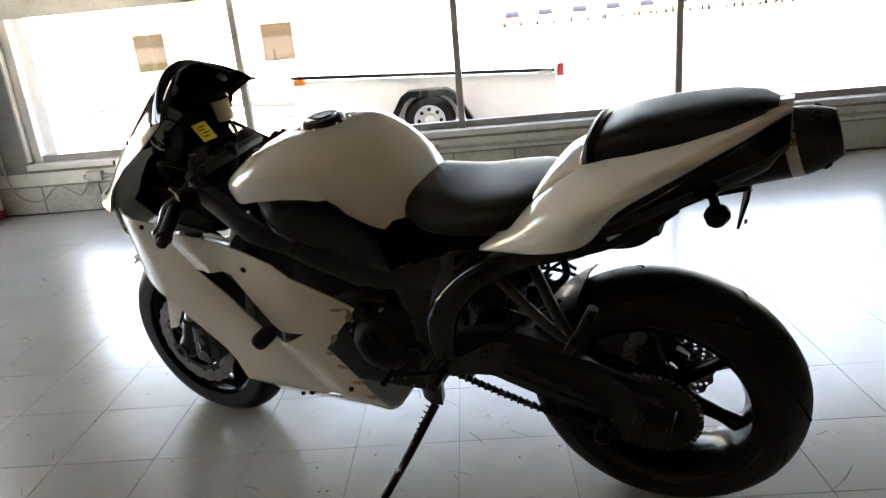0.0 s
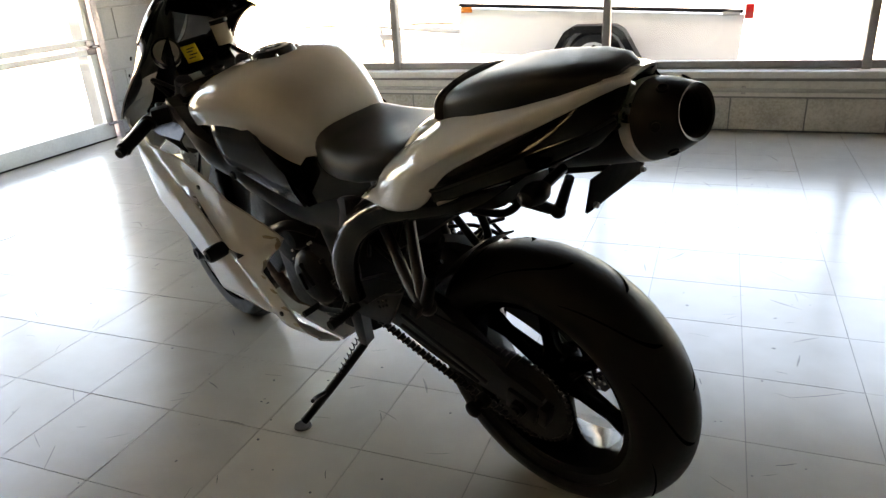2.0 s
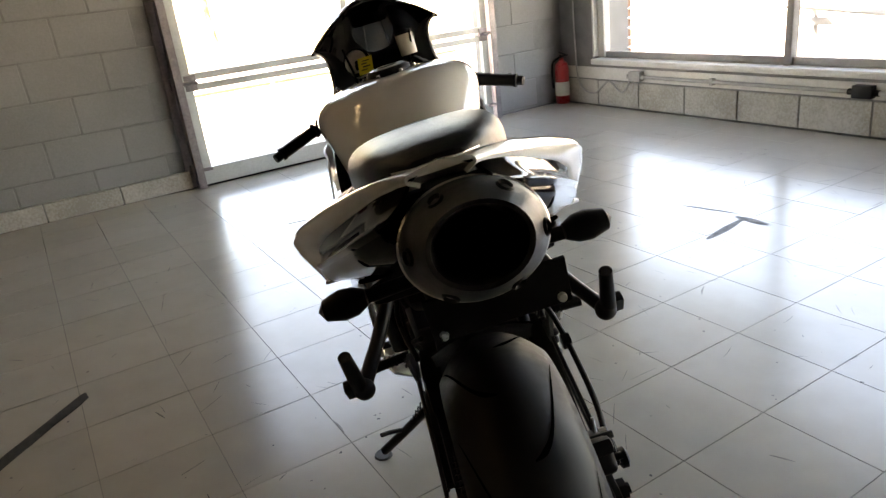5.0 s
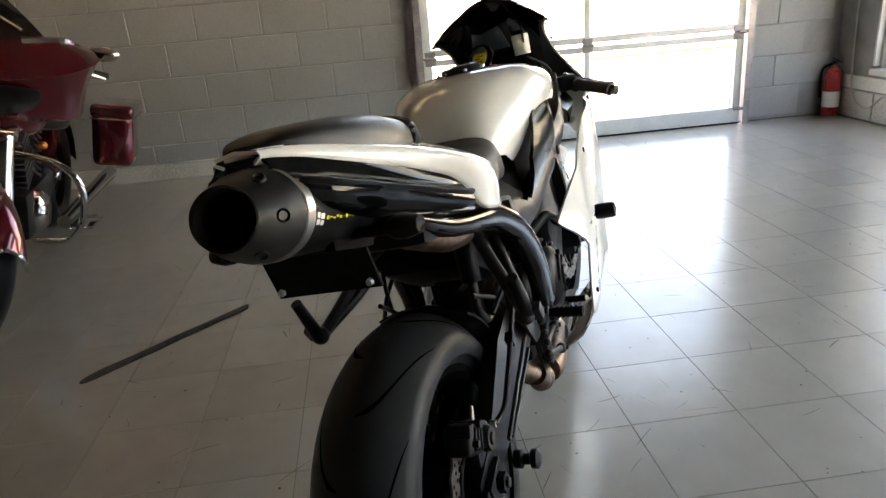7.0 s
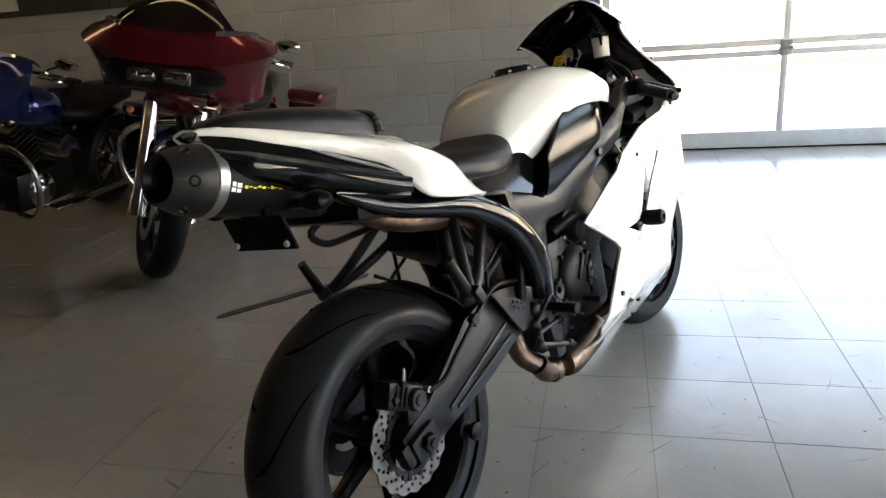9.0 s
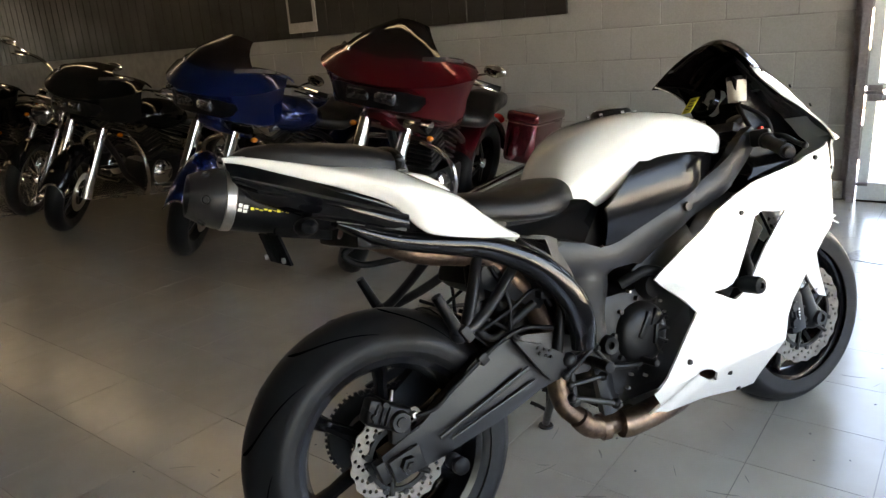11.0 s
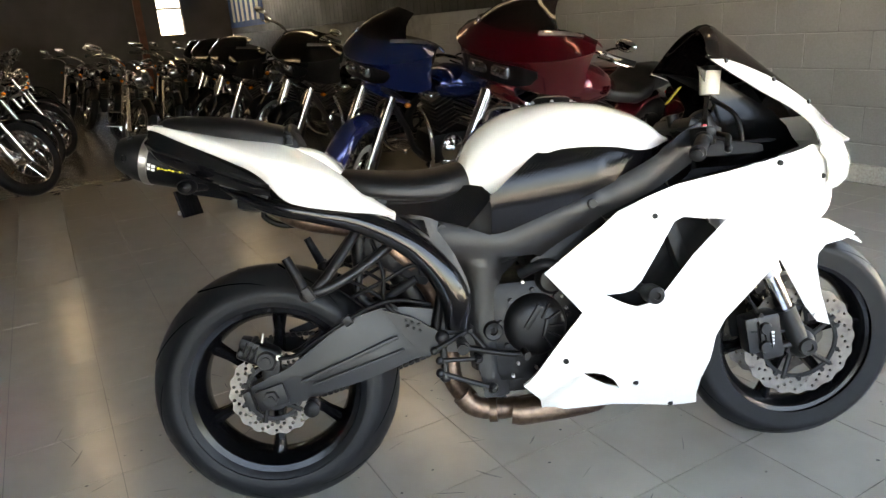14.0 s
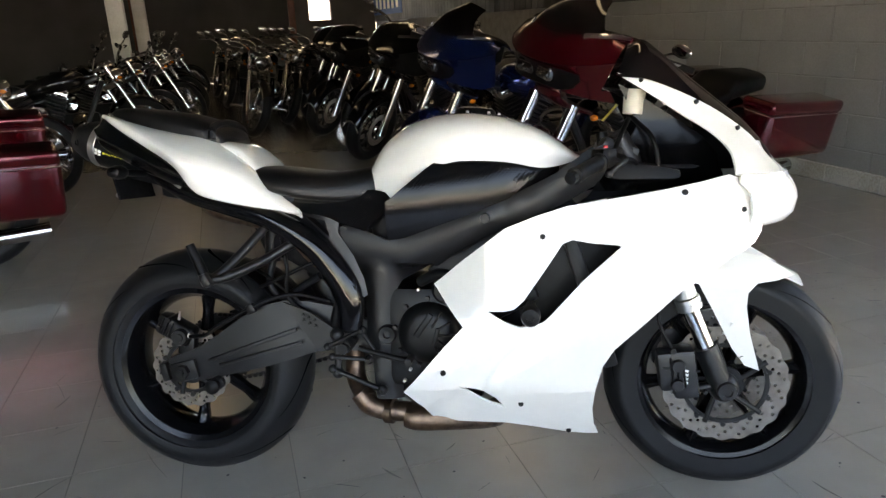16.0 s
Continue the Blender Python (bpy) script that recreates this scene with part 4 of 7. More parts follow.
# swing arm
ARM = [(-0.050, 0.345), (-0.042, 0.296), (0.02, 0.286), (0.08, 0.296), (0.16, 0.318), (0.224, 0.333), (0.30, 0.356), (0.36, 0.376), (0.50, 0.392), (0.52, 0.45), (0.43, 0.492), (0.345, 0.508), (0.285, 0.510), (0.207, 0.492), (0.148, 0.452), (0.042, 0.380), (0.0, 0.366)]
arms = side_parts("swingarm", lambda: sheet(ARM, [], lambda x, z: -(0.118 + 0.015 * math.exp(-((x - 0.25) / 0.2) ** 2) - 0.10 * abs(z - 0.38 - 0.1 * (x - 0.2))), 0.034, 0.025), MATTE, "satin black alloy swingarm beam")
for k, s in enumerate((-1, 1)):
    b = bmesh.new()
    box(b, (0.20, s * 0.142, 0.395), (0.26, 0.008, 0.010), (0, -20, 0), 0.003)
    box(b, (0.22, s * 0.140, 0.372), (0.24, 0.008, 0.008), (0, -16, 0), 0.003)
    part("pressed_rib", b, MATTE, arms[k])
    b = bmesh.new()
    box(b, (0.0, s * 0.128, R_R), (0.075, 0.012, 0.052), (0, -14, 0), 0.004)
    lathe(b, [(0.0, 0.024), (0.010, 0.024), (0.010, 0.018), (0.019, 0.018), (0.020, 0.0)], pose(0, s * 0.130, R_R, -90 if s > 0 else 90), 6)
    box(b, (-0.055, s * 0.118, 0.313), (0.02, 0.03, 0.05), (0, -14, 0), 0.004)
    part("axle_block", b, IRON, arms[k])
    b = bmesh.new()
    lathe(b, [(0.0, 0.05), (0.011, 0.05), (0.019, 0.045), (0.019, 0.034), (0.011, 0.030), (0.011, 0.018), (0.018, 0.014), (0.018, 0.0)], pose(0.100, s * 0.136, 0.292, -90 if s > 0 else 90), 20)
    part("stand_spool", b, PLASTIC, arms[k], "small black paddock stand spool")
b = bmesh.new()
box(b, (0.36, 0, 0.43), (0.08, 0.22, 0.10), (0, -12, 0), 0.02)
part("swingarm_bridge", b, MATTE, bike)
b = bmesh.new()
rings = []
for k in range(15):
    a = radians(25 + 36 * k / 14)
    r = R_R + 0.010
    rings.append([b.verts.new((r * math.cos(a), y, R_R + r * math.sin(a) - 0.02 * abs(y / 0.09) ** 2)) for y in (-0.095, -0.06, -0.02, 0.02, 0.06, 0.095)])
skin(b, rings)
solid(b, 0.004)
part("rear_hugger", b, PLASTIC, bike, "black plastic hugger over the rear tyre")

# rear brake caliper, hose and torque arm
b = bmesh.new()
box(b, (-0.022, -0.107, 0.426), (0.100, 0.050, 0.056), (0, 28, 0), 0.014, 3)
box(b, (-0.040, -0.112, 0.452), (0.050, 0.044, 0.026), (0, 28, 0), 0.009)
box(b, (0.004, -0.104, 0.385), (0.046, 0.030, 0.060), (0, 10, 0), 0.010)
rcal = part("rear_caliper", b, IRON, bike, "dark cast rear brake caliper")
part("piston_boss", lathe(bmesh.new(), [(0, 0.016), (0.011, 0.016), (0.012, 0.012), (0.020, 0.012), (0.023, 0.006), (0.024, 0.0)], pose(-0.002, -0.131, 0.411, 90), 28), TITAN, rcal)
for x, z in ((-0.058, 0.438), (-0.030, 0.458)):
    part("slide_pin", rod(bmesh.new(), (x, -0.085, z), (x, -0.142, z), 0.0075, 0.006, seg=12), IRON, rcal)
for k in range(3):
    part("cooling_rib", box(bmesh.new(), (-0.052 + 0.012 * k, -0.134, 0.444 - 0.007 * k), (0.005, 0.008, 0.040), (0, 28, 0), 0.002, 1), IRON, rcal)
part("bleed_nipple", rod(bmesh.new(), (-0.010, -0.120, 0.455), (-0.004, -0.122, 0.478), 0.004, 0.003, seg=8), STEEL, rcal)
part("banjo_bolt", bolt(bmesh.new(), (0.030, -0.133, 0.418), 0.008, 0.012), STEEL, rcal)
part("torque_arm", box(bmesh.new(), (0.045, -0.112, 0.372), (0.09, 0.012, 0.024), (0, -24, 0), 0.005), IRON, rcal)
hose = part("brake_hose", pipe(bmesh.new(), [(0.030, -0.142, 0.416), (0.075, -0.150, 0.422), (0.115, -0.152, 0.448), (0.19, -0.150, 0.488), (0.26, -0.145, 0.520), (0.33, -0.137, 0.530), (0.41, -0.13, 0.51)], 0.0055), PLASTIC, rcal)
part("hose_clip", box(bmesh.new(), (0.205, -0.148, 0.494), (0.022, 0.018, 0.024), (0, -28, 0), 0.004), IRON, hose)

# chain, sprockets, guard
b = bmesh.new()
lathe(b, [(0.055, -0.004), (0.098, -0.004), (0.102, 0.0), (0.098, 0.004), (0.055, 0.004)], pose(0, 0.102, R_R, 90), 44)
for k in range(44):
    a = 2 * math.pi * k / 44
    box(b, (0.103 * math.cos(a), 0.102, R_R + 0.103 * math.sin(a)), (0.008, 0.007, 0.008), (0, -math.degrees(a), 0))
part("rear_sprocket", b, IRON, bike)
chain = part("drive_chain", rod(bmesh.new(), (0.5, 0.100, 0.40), (0.5, 0.108, 0.40), 0.035, seg=20), IRON, bike, "oily black roller chain")
link = bmesh.new()
box(link, (0, 0, 0), (0.015, 0.016, 0.011), (0, 0, 0), 0.003, 1)
rod(link, (0.006, -0.011, 0), (0.006, 0.011, 0), 0.004, seg=6)
lm = bpy.data.meshes.new("chain_link")
bmesh.ops.recalc_face_normals(link, faces=link.faces)
link.to_mesh(lm)
link.free()
lm.materials.append(IRON)
for zs, ze in ((R_R - 0.102, 0.350), (R_R + 0.100, 0.436)):
    for k in range(31):
        f = k / 30
        o = new("chain_link", lm)
        o.parent = chain
        x, z = 0.0 + 0.5 * f, zs + (ze - zs) * f - 0.012 * math.sin(math.pi * f)
        o.matrix_local = pose(x, 0.102, z, 0, -math.degrees(math.atan2(ze - zs, 0.5)), 0)
part("chain_guard", sheet([(0.02, 0.425), (0.12, 0.455), (0.30, 0.482), (0.34, 0.478), (0.34, 0.462), (0.12, 0.43), (0.03, 0.405)], [], lambda x, z: 0.128, 0.01, 0.05), PLASTIC, bike)

# tail: cowl, seats, lower side panels
ST = [(0.344, 0.133, 0.743, 0.140, 0.742, 0.147, 0.739), (0.30, 0.129, 0.778, 0.154, 0.768, 0.163, 0.750), (0.25, 0.124, 0.822, 0.172, 0.800, 0.180, 0.760), (0.205, 0.117, 0.862, 0.190, 0.836, 0.196, 0.771), (0.15, 0.110, 0.897, 0.208, 0.858, 0.206, 0.784), (0.10, 0.106, 0.924, 0.217, 0.873, 0.204, 0.799), (0.075, 0.105, 0.932, 0.217, 0.882, 0.200, 0.822), (0.055, 0.105, 0.936, 0.213, 0.890, 0.197, 0.853),
      (0.02, 0.104, 0.942, 0.200, 0.907, 0.190, 0.880), (-0.06, 0.100, 0.958, 0.150, 0.944, 0.156, 0.919), (-0.15, 0.084, 0.982, 0.100, 0.976, 0.104, 0.958), (-0.20, 0.058, 0.997, 0.068, 0.993, 0.071, 0.981), (-0.238, 0.022, 1.004, 0.030, 1.002, 0.032, 0.995)]


def station(x):
    xs = [s[0] for s in reversed(ST)]
    return [float(np.interp(x, xs, [s[k] for s in reversed(ST)])) for k in range(1, 7)]


for s in (-1, 1):
    b = bmesh.new()
    rings = []
    for x in np.linspace(0.344, -0.238, 48):
        y0, z0, y1, z1, y2, z2 = np.mean([station(x + d) for d in (-0.012, 0, 0.012)], axis=0)
        ring = []
        for q in spline([(max(0.0, y0 - 0.05) if x < 0.19 else y0 - 0.012, z0 + (0.004 if x < 0.19 else -0.02), 0), (y0, z0, 0), (y1, z1, 0), (y2, z2, 0), (y2 - 0.012, z2 - 0.008, 0)], 17):
            ring.append(b.verts.new((x, s * q.x, q.y)))
        rings.append(ring)
    skin(b, rings)
    solid(b, 0.005)
    part("tail_panel", b, WHITE, bike, "white pointed tail side panel", 50)
b = bmesh.new()
rings = []
for x in np.linspace(0.125, -0.226, 14):
    y0, z0 = station(x)[:2]
    rings.append([b.verts.new((x, y0 * u, z0 + 0.002)) for u in (-0.8, -0.4, 0, 0.4, 0.8)])
skin(b, rings)
solid(b, 0.01)
part("tail_deck", b, WHITE, bike)
# white hump before the pillion pad
b = bmesh.new()
rings = []
for x in np.linspace(0.245, 0.10, 22):
    z, w, zb = (float(np.mean([np.interp(x + d, (0.10, 0.13, 0.17, 0.20, 0.245), t) for d in (-0.012, 0, 0.012)])) for t in ((0.928, 0.924, 0.914, 0.893, 0.836), (0.104, 0.106, 0.109, 0.114, 0.118), (0.87, 0.86, 0.83, 0.80, 0.78)))
    rings.append([b.verts.new((x, w * math.cos(a), zb + (z - zb) * max(0.0, math.sin(a)) ** 0.2)) for a in (math.pi * k / 32 for k in range(33))])
skin(b, rings)
part("seat_hump", b, WHITE, bike, "", 45)
b = bmesh.new()
rings = []
for x, zt, w, zb in ((0.128, 0.934, 0.088, 0.915), (0.118, 0.956, 0.100, 0.918), (0.085, 0.978, 0.106, 0.926), (0.02, 0.997, 0.107, 0.938), (-0.06, 1.010, 0.098, 0.954), (-0.14, 1.018, 0.080, 0.974), (-0.19, 1.017, 0.055, 0.990), (-0.215, 1.008, 0.03, 0.998)):
    rings.append([b.verts.new((x, w * math.copysign(abs(math.cos(a)) ** 0.55, math.cos(a)), zb + (zt - zb) * max(0, math.sin(a)) ** 0.55)) for a in (math.pi * k / 18 for k in range(19))])
skin(b, rings)
for r in (rings[0], rings[-1]):
    b.faces.new(r)
pad = part("pillion_seat", b, VINYL, bike, "black vinyl pillion pad with a stitched strap", 50)
b = bmesh.new()
pipe(b, [(0.105, 0.104, 0.925), (0.105, 0.088, 0.958), (0.105, 0, 0.971), (0.105, -0.088, 0.958), (0.105, -0.104, 0.925)], 0.011, 22, 8)
part("strap", b, VINYL, pad)
b = bmesh.new()
rings = []
for x, zt, w, zb in ((0.188, 0.856, 0.09, 0.828), (0.22, 0.857, 0.13, 0.815), (0.27, 0.852, 0.155, 0.802), (0.33, 0.845, 0.162, 0.790), (0.40, 0.838, 0.156, 0.782), (0.46, 0.843, 0.142, 0.780), (0.51, 0.852, 0.124, 0.786), (0.54, 0.846, 0.106, 0.790), (0.568, 0.828, 0.082, 0.795), (0.585, 0.810, 0.05, 0.799), (0.592, 0.802, 0.02, 0.800)):
    rings.append([b.verts.new((x, w * math.copysign(abs(math.cos(a)) ** 0.5, math.cos(a)), zb + (zt - zb) * math.copysign(abs(math.sin(a)) ** 0.7, math.sin(a)) * (1.0 if math.sin(a) > 0 else 0.35))) for a in (2 * math.pi * k / 28 for k in range(28))])
skin(b, rings, True)
for r in (rings[0], rings[-1]):
    b.faces.new(r)
part("rider_seat", b, VINYL, bike, "black vinyl rider seat with a dished front", 50)
# side covers under the seat
UNDER = [(0.286, 0.798), (0.36, 0.797), (0.44, 0.790), (0.53, 0.794), (0.60, 0.778), (0.562, 0.740), (0.512, 0.694), (0.455, 0.713), (0.40, 0.727), (0.345, 0.742)]
side_parts("seat_side_cover", lambda: sheet(UNDER, [], lambda x, z: -(0.158 - 0.35 * (z - 0.69) - 2.0 * max(0, 0.71 - z) ** 2), 0.02, 0.012), GLOSS, "gloss black cover under the seat")
# black glossy panel between white tail and silencer
def tail_flank():
    bm = bmesh.new()
    rows = []
    TX = (-0.236, -0.205, -0.11, 0.04, 0.064)
    for x in np.linspace(0.064, -0.236, 34):
        yt, zt = (float(v) for v in np.mean([station(x + d)[4:6] for d in (-0.012, 0, 0.012)], axis=0))
        yr, zr, yb, zb = (float(np.interp(x, TX, t)) for t in ((0.078, 0.112, 0.145, 0.193, 0.197), (0.958, 0.940, 0.902, 0.841, 0.834), (0.070, 0.104, 0.128, 0.186, 0.192), (0.938, 0.913, 0.866, 0.813, 0.806)))
        zt = max(zt + 0.003, zr + 0.010)
        sec = [(yt - 0.014, zt + 0.006), (yt - 0.004, zt)]
        for f in (0.2, 0.4, 0.6, 0.8):
            sec.append((yt - 0.004 + (yr - yt + 0.004) * f - 0.007 * math.sin(math.pi * f), zt + (zr - zt) * f))
        sec += [(yr - 0.001, zr + 0.004), (yr + 0.002, zr + 0.001), (yr + 0.001, zr - 0.003), (yr - 0.003, zr - 0.006)]
        for f in (0.3, 0.55, 0.8, 1.0):
            sec.append((yr - 0.003 + (yb - yr) * f + 0.004 * math.sin(math.pi * f), zr - 0.006 + (zb - zr + 0.006) * f))
        sec.append((yb - 0.03, zb - 0.006))
        rows.append([bm.verts.new((x, -y, z)) for y, z in sec])
    skin(bm, rows)
    return solid(bm, 0.004)


side_parts("tail_lower_panel", tail_flank, GLOSS, "gloss black lower tail panel with a raised ridge", sharp=40)
side_parts("tail_seam_strip", lambda: pipe(bmesh.new(), [(-0.06, -0.128, 0.846), (0.012, -0.160, 0.824), (0.056, -0.192, 0.808)], 0.0035, 12, 6), STEEL)
# black tubular tail support with bright highlights
def beam():
    """A rounded beam from under the tail down to the pivot."""
    bm = bmesh.new()
    line = spline([(-0.060, -0.112, 0.840), (-0.012, -0.122, 0.816), (0.065, -0.138, 0.783), (0.165, -0.150, 0.757), (0.268, -0.155, 0.727), (0.378, -0.160, 0.662), (0.445, -0.163, 0.583), (0.470, -0.162, 0.51), (0.468, -0.160, 0.45)], 34)
    rings = []
    for k, q in enumerate(line):
        t = (line[min(k + 1, 33)] - line[max(k - 1, 0)]).normalized()
        side = Vector((0, 1, 0))
        up = t.cross(side).normalized()
        h = float(np.interp(k, (0, 5, 12, 20, 27, 33), (0.005, 0.019, 0.024, 0.031, 0.038, 0.030)))
        rings.append([bm.verts.new(q + up * h * math.copysign(abs(math.sin(w)) ** 0.8, math.sin(w)) + side * 0.024 * math.copysign(abs(math.cos(w)) ** 0.9, math.cos(w))) for w in (2 * math.pi * m / 22 for m in range(22))])
    skin(bm, rings, True)
    bm.faces.new(rings[0])
    bm.faces.new(rings[-1])
    return bm


GUSSET = [(0.300, 0.752), (0.415, 0.728), (0.444, 0.716), (0.442, 0.690), (0.478, 0.63), (0.502, 0.57), (0.510, 0.53), (0.468, 0.515), (0.470, 0.585), (0.42, 0.668), (0.35, 0.732)]
side_parts("frame_gusset", lambda: sheet(GUSSET, [[(0.350, 0.733), (0.410, 0.720), (0.420, 0.680)]], lambda x, z: -(0.150 - 6.0 * (x - 0.44 - 0.25 * (0.62 - z)) ** 2), 0.016, 0.015), MATTE, "satin black cast gusset with a three-cornered hole")
side_parts("subframe_cover", beam, GLOSS, "gloss black curved tail support", sharp=60)
part("seat_support", box(bmesh.new(), (0.15, 0, 0.785), (0.36, 0.27, 0.07), (0, 10, 0), 0.02), PLASTIC, bike)
part("undertray", box(bmesh.new(), (-0.03, 0, 0.87), (0.20, 0.10, 0.07), (0, 22, 0), 0.02), PLASTIC, bike)
part("battery_box", box(bmesh.new(), (0.36, 0, 0.66), (0.20, 0.22, 0.16), (0, 30, 0), 0.03), PLASTIC, bike)

# under-tail silencer
CAN = pose(-0.131, -0.011, 0.891, 0, 0, 0) @ pose(0, 0, 0, 0, -75, 0)
def oval(bm, prof, m, ax=1.0, ay=0.80, seg=48):
    rings = [[bm.verts.new(m @ Vector((r * ay * math.cos(2 * math.pi * k / seg), r * ax * math.sin(2 * math.pi * k / seg), z))) for k in range(seg)] for r, z in prof]
    skin(bm, rings, True)
    return bm


b = oval(bmesh.new(), [(0.0, -0.13), (0.045, -0.125), (0.070, -0.08), (0.074, -0.02), (0.076, 0.10), (0.076, 0.12)], CAN)
can = part("silencer", b, PLASTIC, bike, "short black oval silencer under the tail")
b = oval(bmesh.new(), [(0.0765, 0.106), (0.0785, 0.108), (0.0785, 0.124), (0.0765, 0.126)], CAN)
part("clamp_band", b, STEEL, can, "bright steel band with rivets")
b = oval(bmesh.new(), [(0.076, 0.124), (0.075, 0.136), (0.069, 0.156), (0.058, 0.178), (0.051, 0.190), (0.046, 0.188), (0.043, 0.176), (0.042, 0.17)], CAN)
end = part("end_cap", b, TITAN, can, "dark blasted end cap with a wide outlet")
part("outlet", oval(bmesh.new(), [(0.0425, 0.176), (0.041, 0.15), (0.039, 0.0), (0.0, 0.0)], CAN), PLASTIC, end, "sooty black outlet tube")
for k in range(6):
    b = bmesh.new()
    a = 2 * math.pi * k / 6 + 0.4
    r = 0.0665
    p = CAN @ Vector((0.80 * r * math.cos(a), r * math.sin(a), 0.162))
    ax = (CAN.to_3x3() @ Vector((math.cos(a), math.sin(a), 0.55))).normalized()
    lathe(b, [(0.0, -0.001), (0.0055, -0.001), (0.0075, 0.0025), (0.0095, 0.0)], Matrix.Translation(p) @ ax.to_track_quat("Z", "Y").to_matrix().to_4x4(), 14)
    part("cap_screw", b, PLASTIC, end)
for s in (-1,):
    b = bmesh.new()
    def onto(u, h, d=0.0012):
        a = (-math.pi / 2 + h) if s < 0 else (math.pi / 2 - h)
        return CAN @ Vector((0.80 * (0.0765 + d) * math.cos(a), (0.0765 + d) * math.sin(a), u))
    def decal(b, u0, u1, h0, h1):
        rows = [[b.verts.new(onto(u0 + (u1 - u0) * i / 3, h0 + (h1 - h0) * j / 2)) for j in range(3)] for i in range(4)]
        skin(b, rows)
    for u0, u1, h0, h1 in ((0.096, 0.104, -0.38, -0.27), (0.086, 0.094, -0.40, -0.30), (0.096, 0.103, -0.24, -0.12), (0.085, 0.094, -0.27, -0.15)):
        decal(b, u0, u1, h0, h1)
    part("sticker_badge", b, PALE, can, "pale square sticker")
    b = bmesh.new()
    for k in range(9):
        decal(b, 0.080 - 0.0085 * k, 0.0735 - 0.0085 * k, -0.29 + 0.03 * (k % 2), -0.21 - 0.02 * (k % 3))
    part("sticker_bars", b, YELLOW, can, "small yellow printed marks")
part("link_pipe", pipe(bmesh.new(), [(-0.02, -0.03, 0.825), (0.06, -0.075, 0.775), (0.12, -0.10, 0.745), (0.20, -0.10, 0.725), (0.28, -0.085, 0.70), (0.36, -0.09, 0.62), (0.42, -0.06, 0.53), (0.45, -0.05, 0.42), (0.452, -0.065, 0.30), (0.49, -0.10, 0.245)], 0.026, 40, 14), BRONZE, bike, "heat-tinted steel exhaust link pipe")
b = pipe(bmesh.new(), [(0.47, -0.10, 0.262), (0.50, -0.10, 0.228), (0.56, -0.085, 0.208), (0.66, -0.07, 0.205)], 0.027, 20, 14)
lathe(b, [(0.027, -0.012), (0.034, -0.010), (0.034, 0.010), (0.027, 0.012)], pose(0.55, -0.088, 0.210, 0, 90, -12), 20)
part("collector_pipe", b, BRONZE, bike, "scorched bronze-coloured collector pipe")
b = pipe(bmesh.new(), [(0.60, -0.095, 0.204), (0.64, -0.10, 0.200), (0.80, -0.085, 0.206), (0.84, -0.06, 0.212)], 0.036, 16, 16)
part("pre_silencer", b, BRONZE, bike)
for s in (-1, 0, 1):
    part("header_pipe", pipe(bmesh.new(), [(0.84, s * 0.05, 0.215), (0.95, s * 0.07, 0.235), (1.02, s * 0.08, 0.32), (0.99, s * 0.09, 0.45)], 0.019, 20, 10), BRONZE, bike)
b = bmesh.new()
box(b, (0.87, 0, 0.215), (0.40, 0.23, 0.012), (0, -1, 0), 0.004)
part("belly_pan", b, WHITE, bike)

# plate bracket and indicators
b = bmesh.new()
box(b, (-0.166, -0.023, 0.806), (0.006, 0.172, 0.066), (0, -14, 0), 0.002)
plate = part("plate_bracket", b, DULL, bike, "empty black number plate bracket")
for s in (-1, 1):
    part("bracket_arm", box(bmesh.new(), (-0.11, -0.02 + s * 0.03, 0.828), (0.12, 0.016, 0.02), (0, 14, 0), 0.003), DULL, plate)
    part("bracket_bolt", bolt(bmesh.new(), (-0.168, -0.023 + s * 0.073, 0.786), 0.006, 0.006, (-1, 0, 0)), ALU, plate)
for s in (-1, 1):
    b = bmesh.new()
    rod(b, (-0.110, s * 0.05, 0.842), (-0.125, s * 0.125, 0.845), 0.009)
    lathe(b, [(0.0, -0.028), (0.012, -0.026), (0.021, -0.012), (0.023, 0.004), (0.016, 0.026), (0.0, 0.034)], pose(-0.130, s * 0.150, 0.847, -90 * s, 0, 0) @ Matrix.Diagonal((1, 0.8, 1, 1)), 20)
    part("rear_indicator", b, PLASTIC, bike, "smoked teardrop rear indicator")
b = bmesh.new()
pipe(b, [(0.22, 0.06, 0.72), (0.12, 0.06, 0.72), (0.04, 0.055, 0.725), (0.0, 0.05, 0.755), (0.03, 0.05, 0.775)], 0.008)
part("grab_hook", b, PLASTIC, bike)

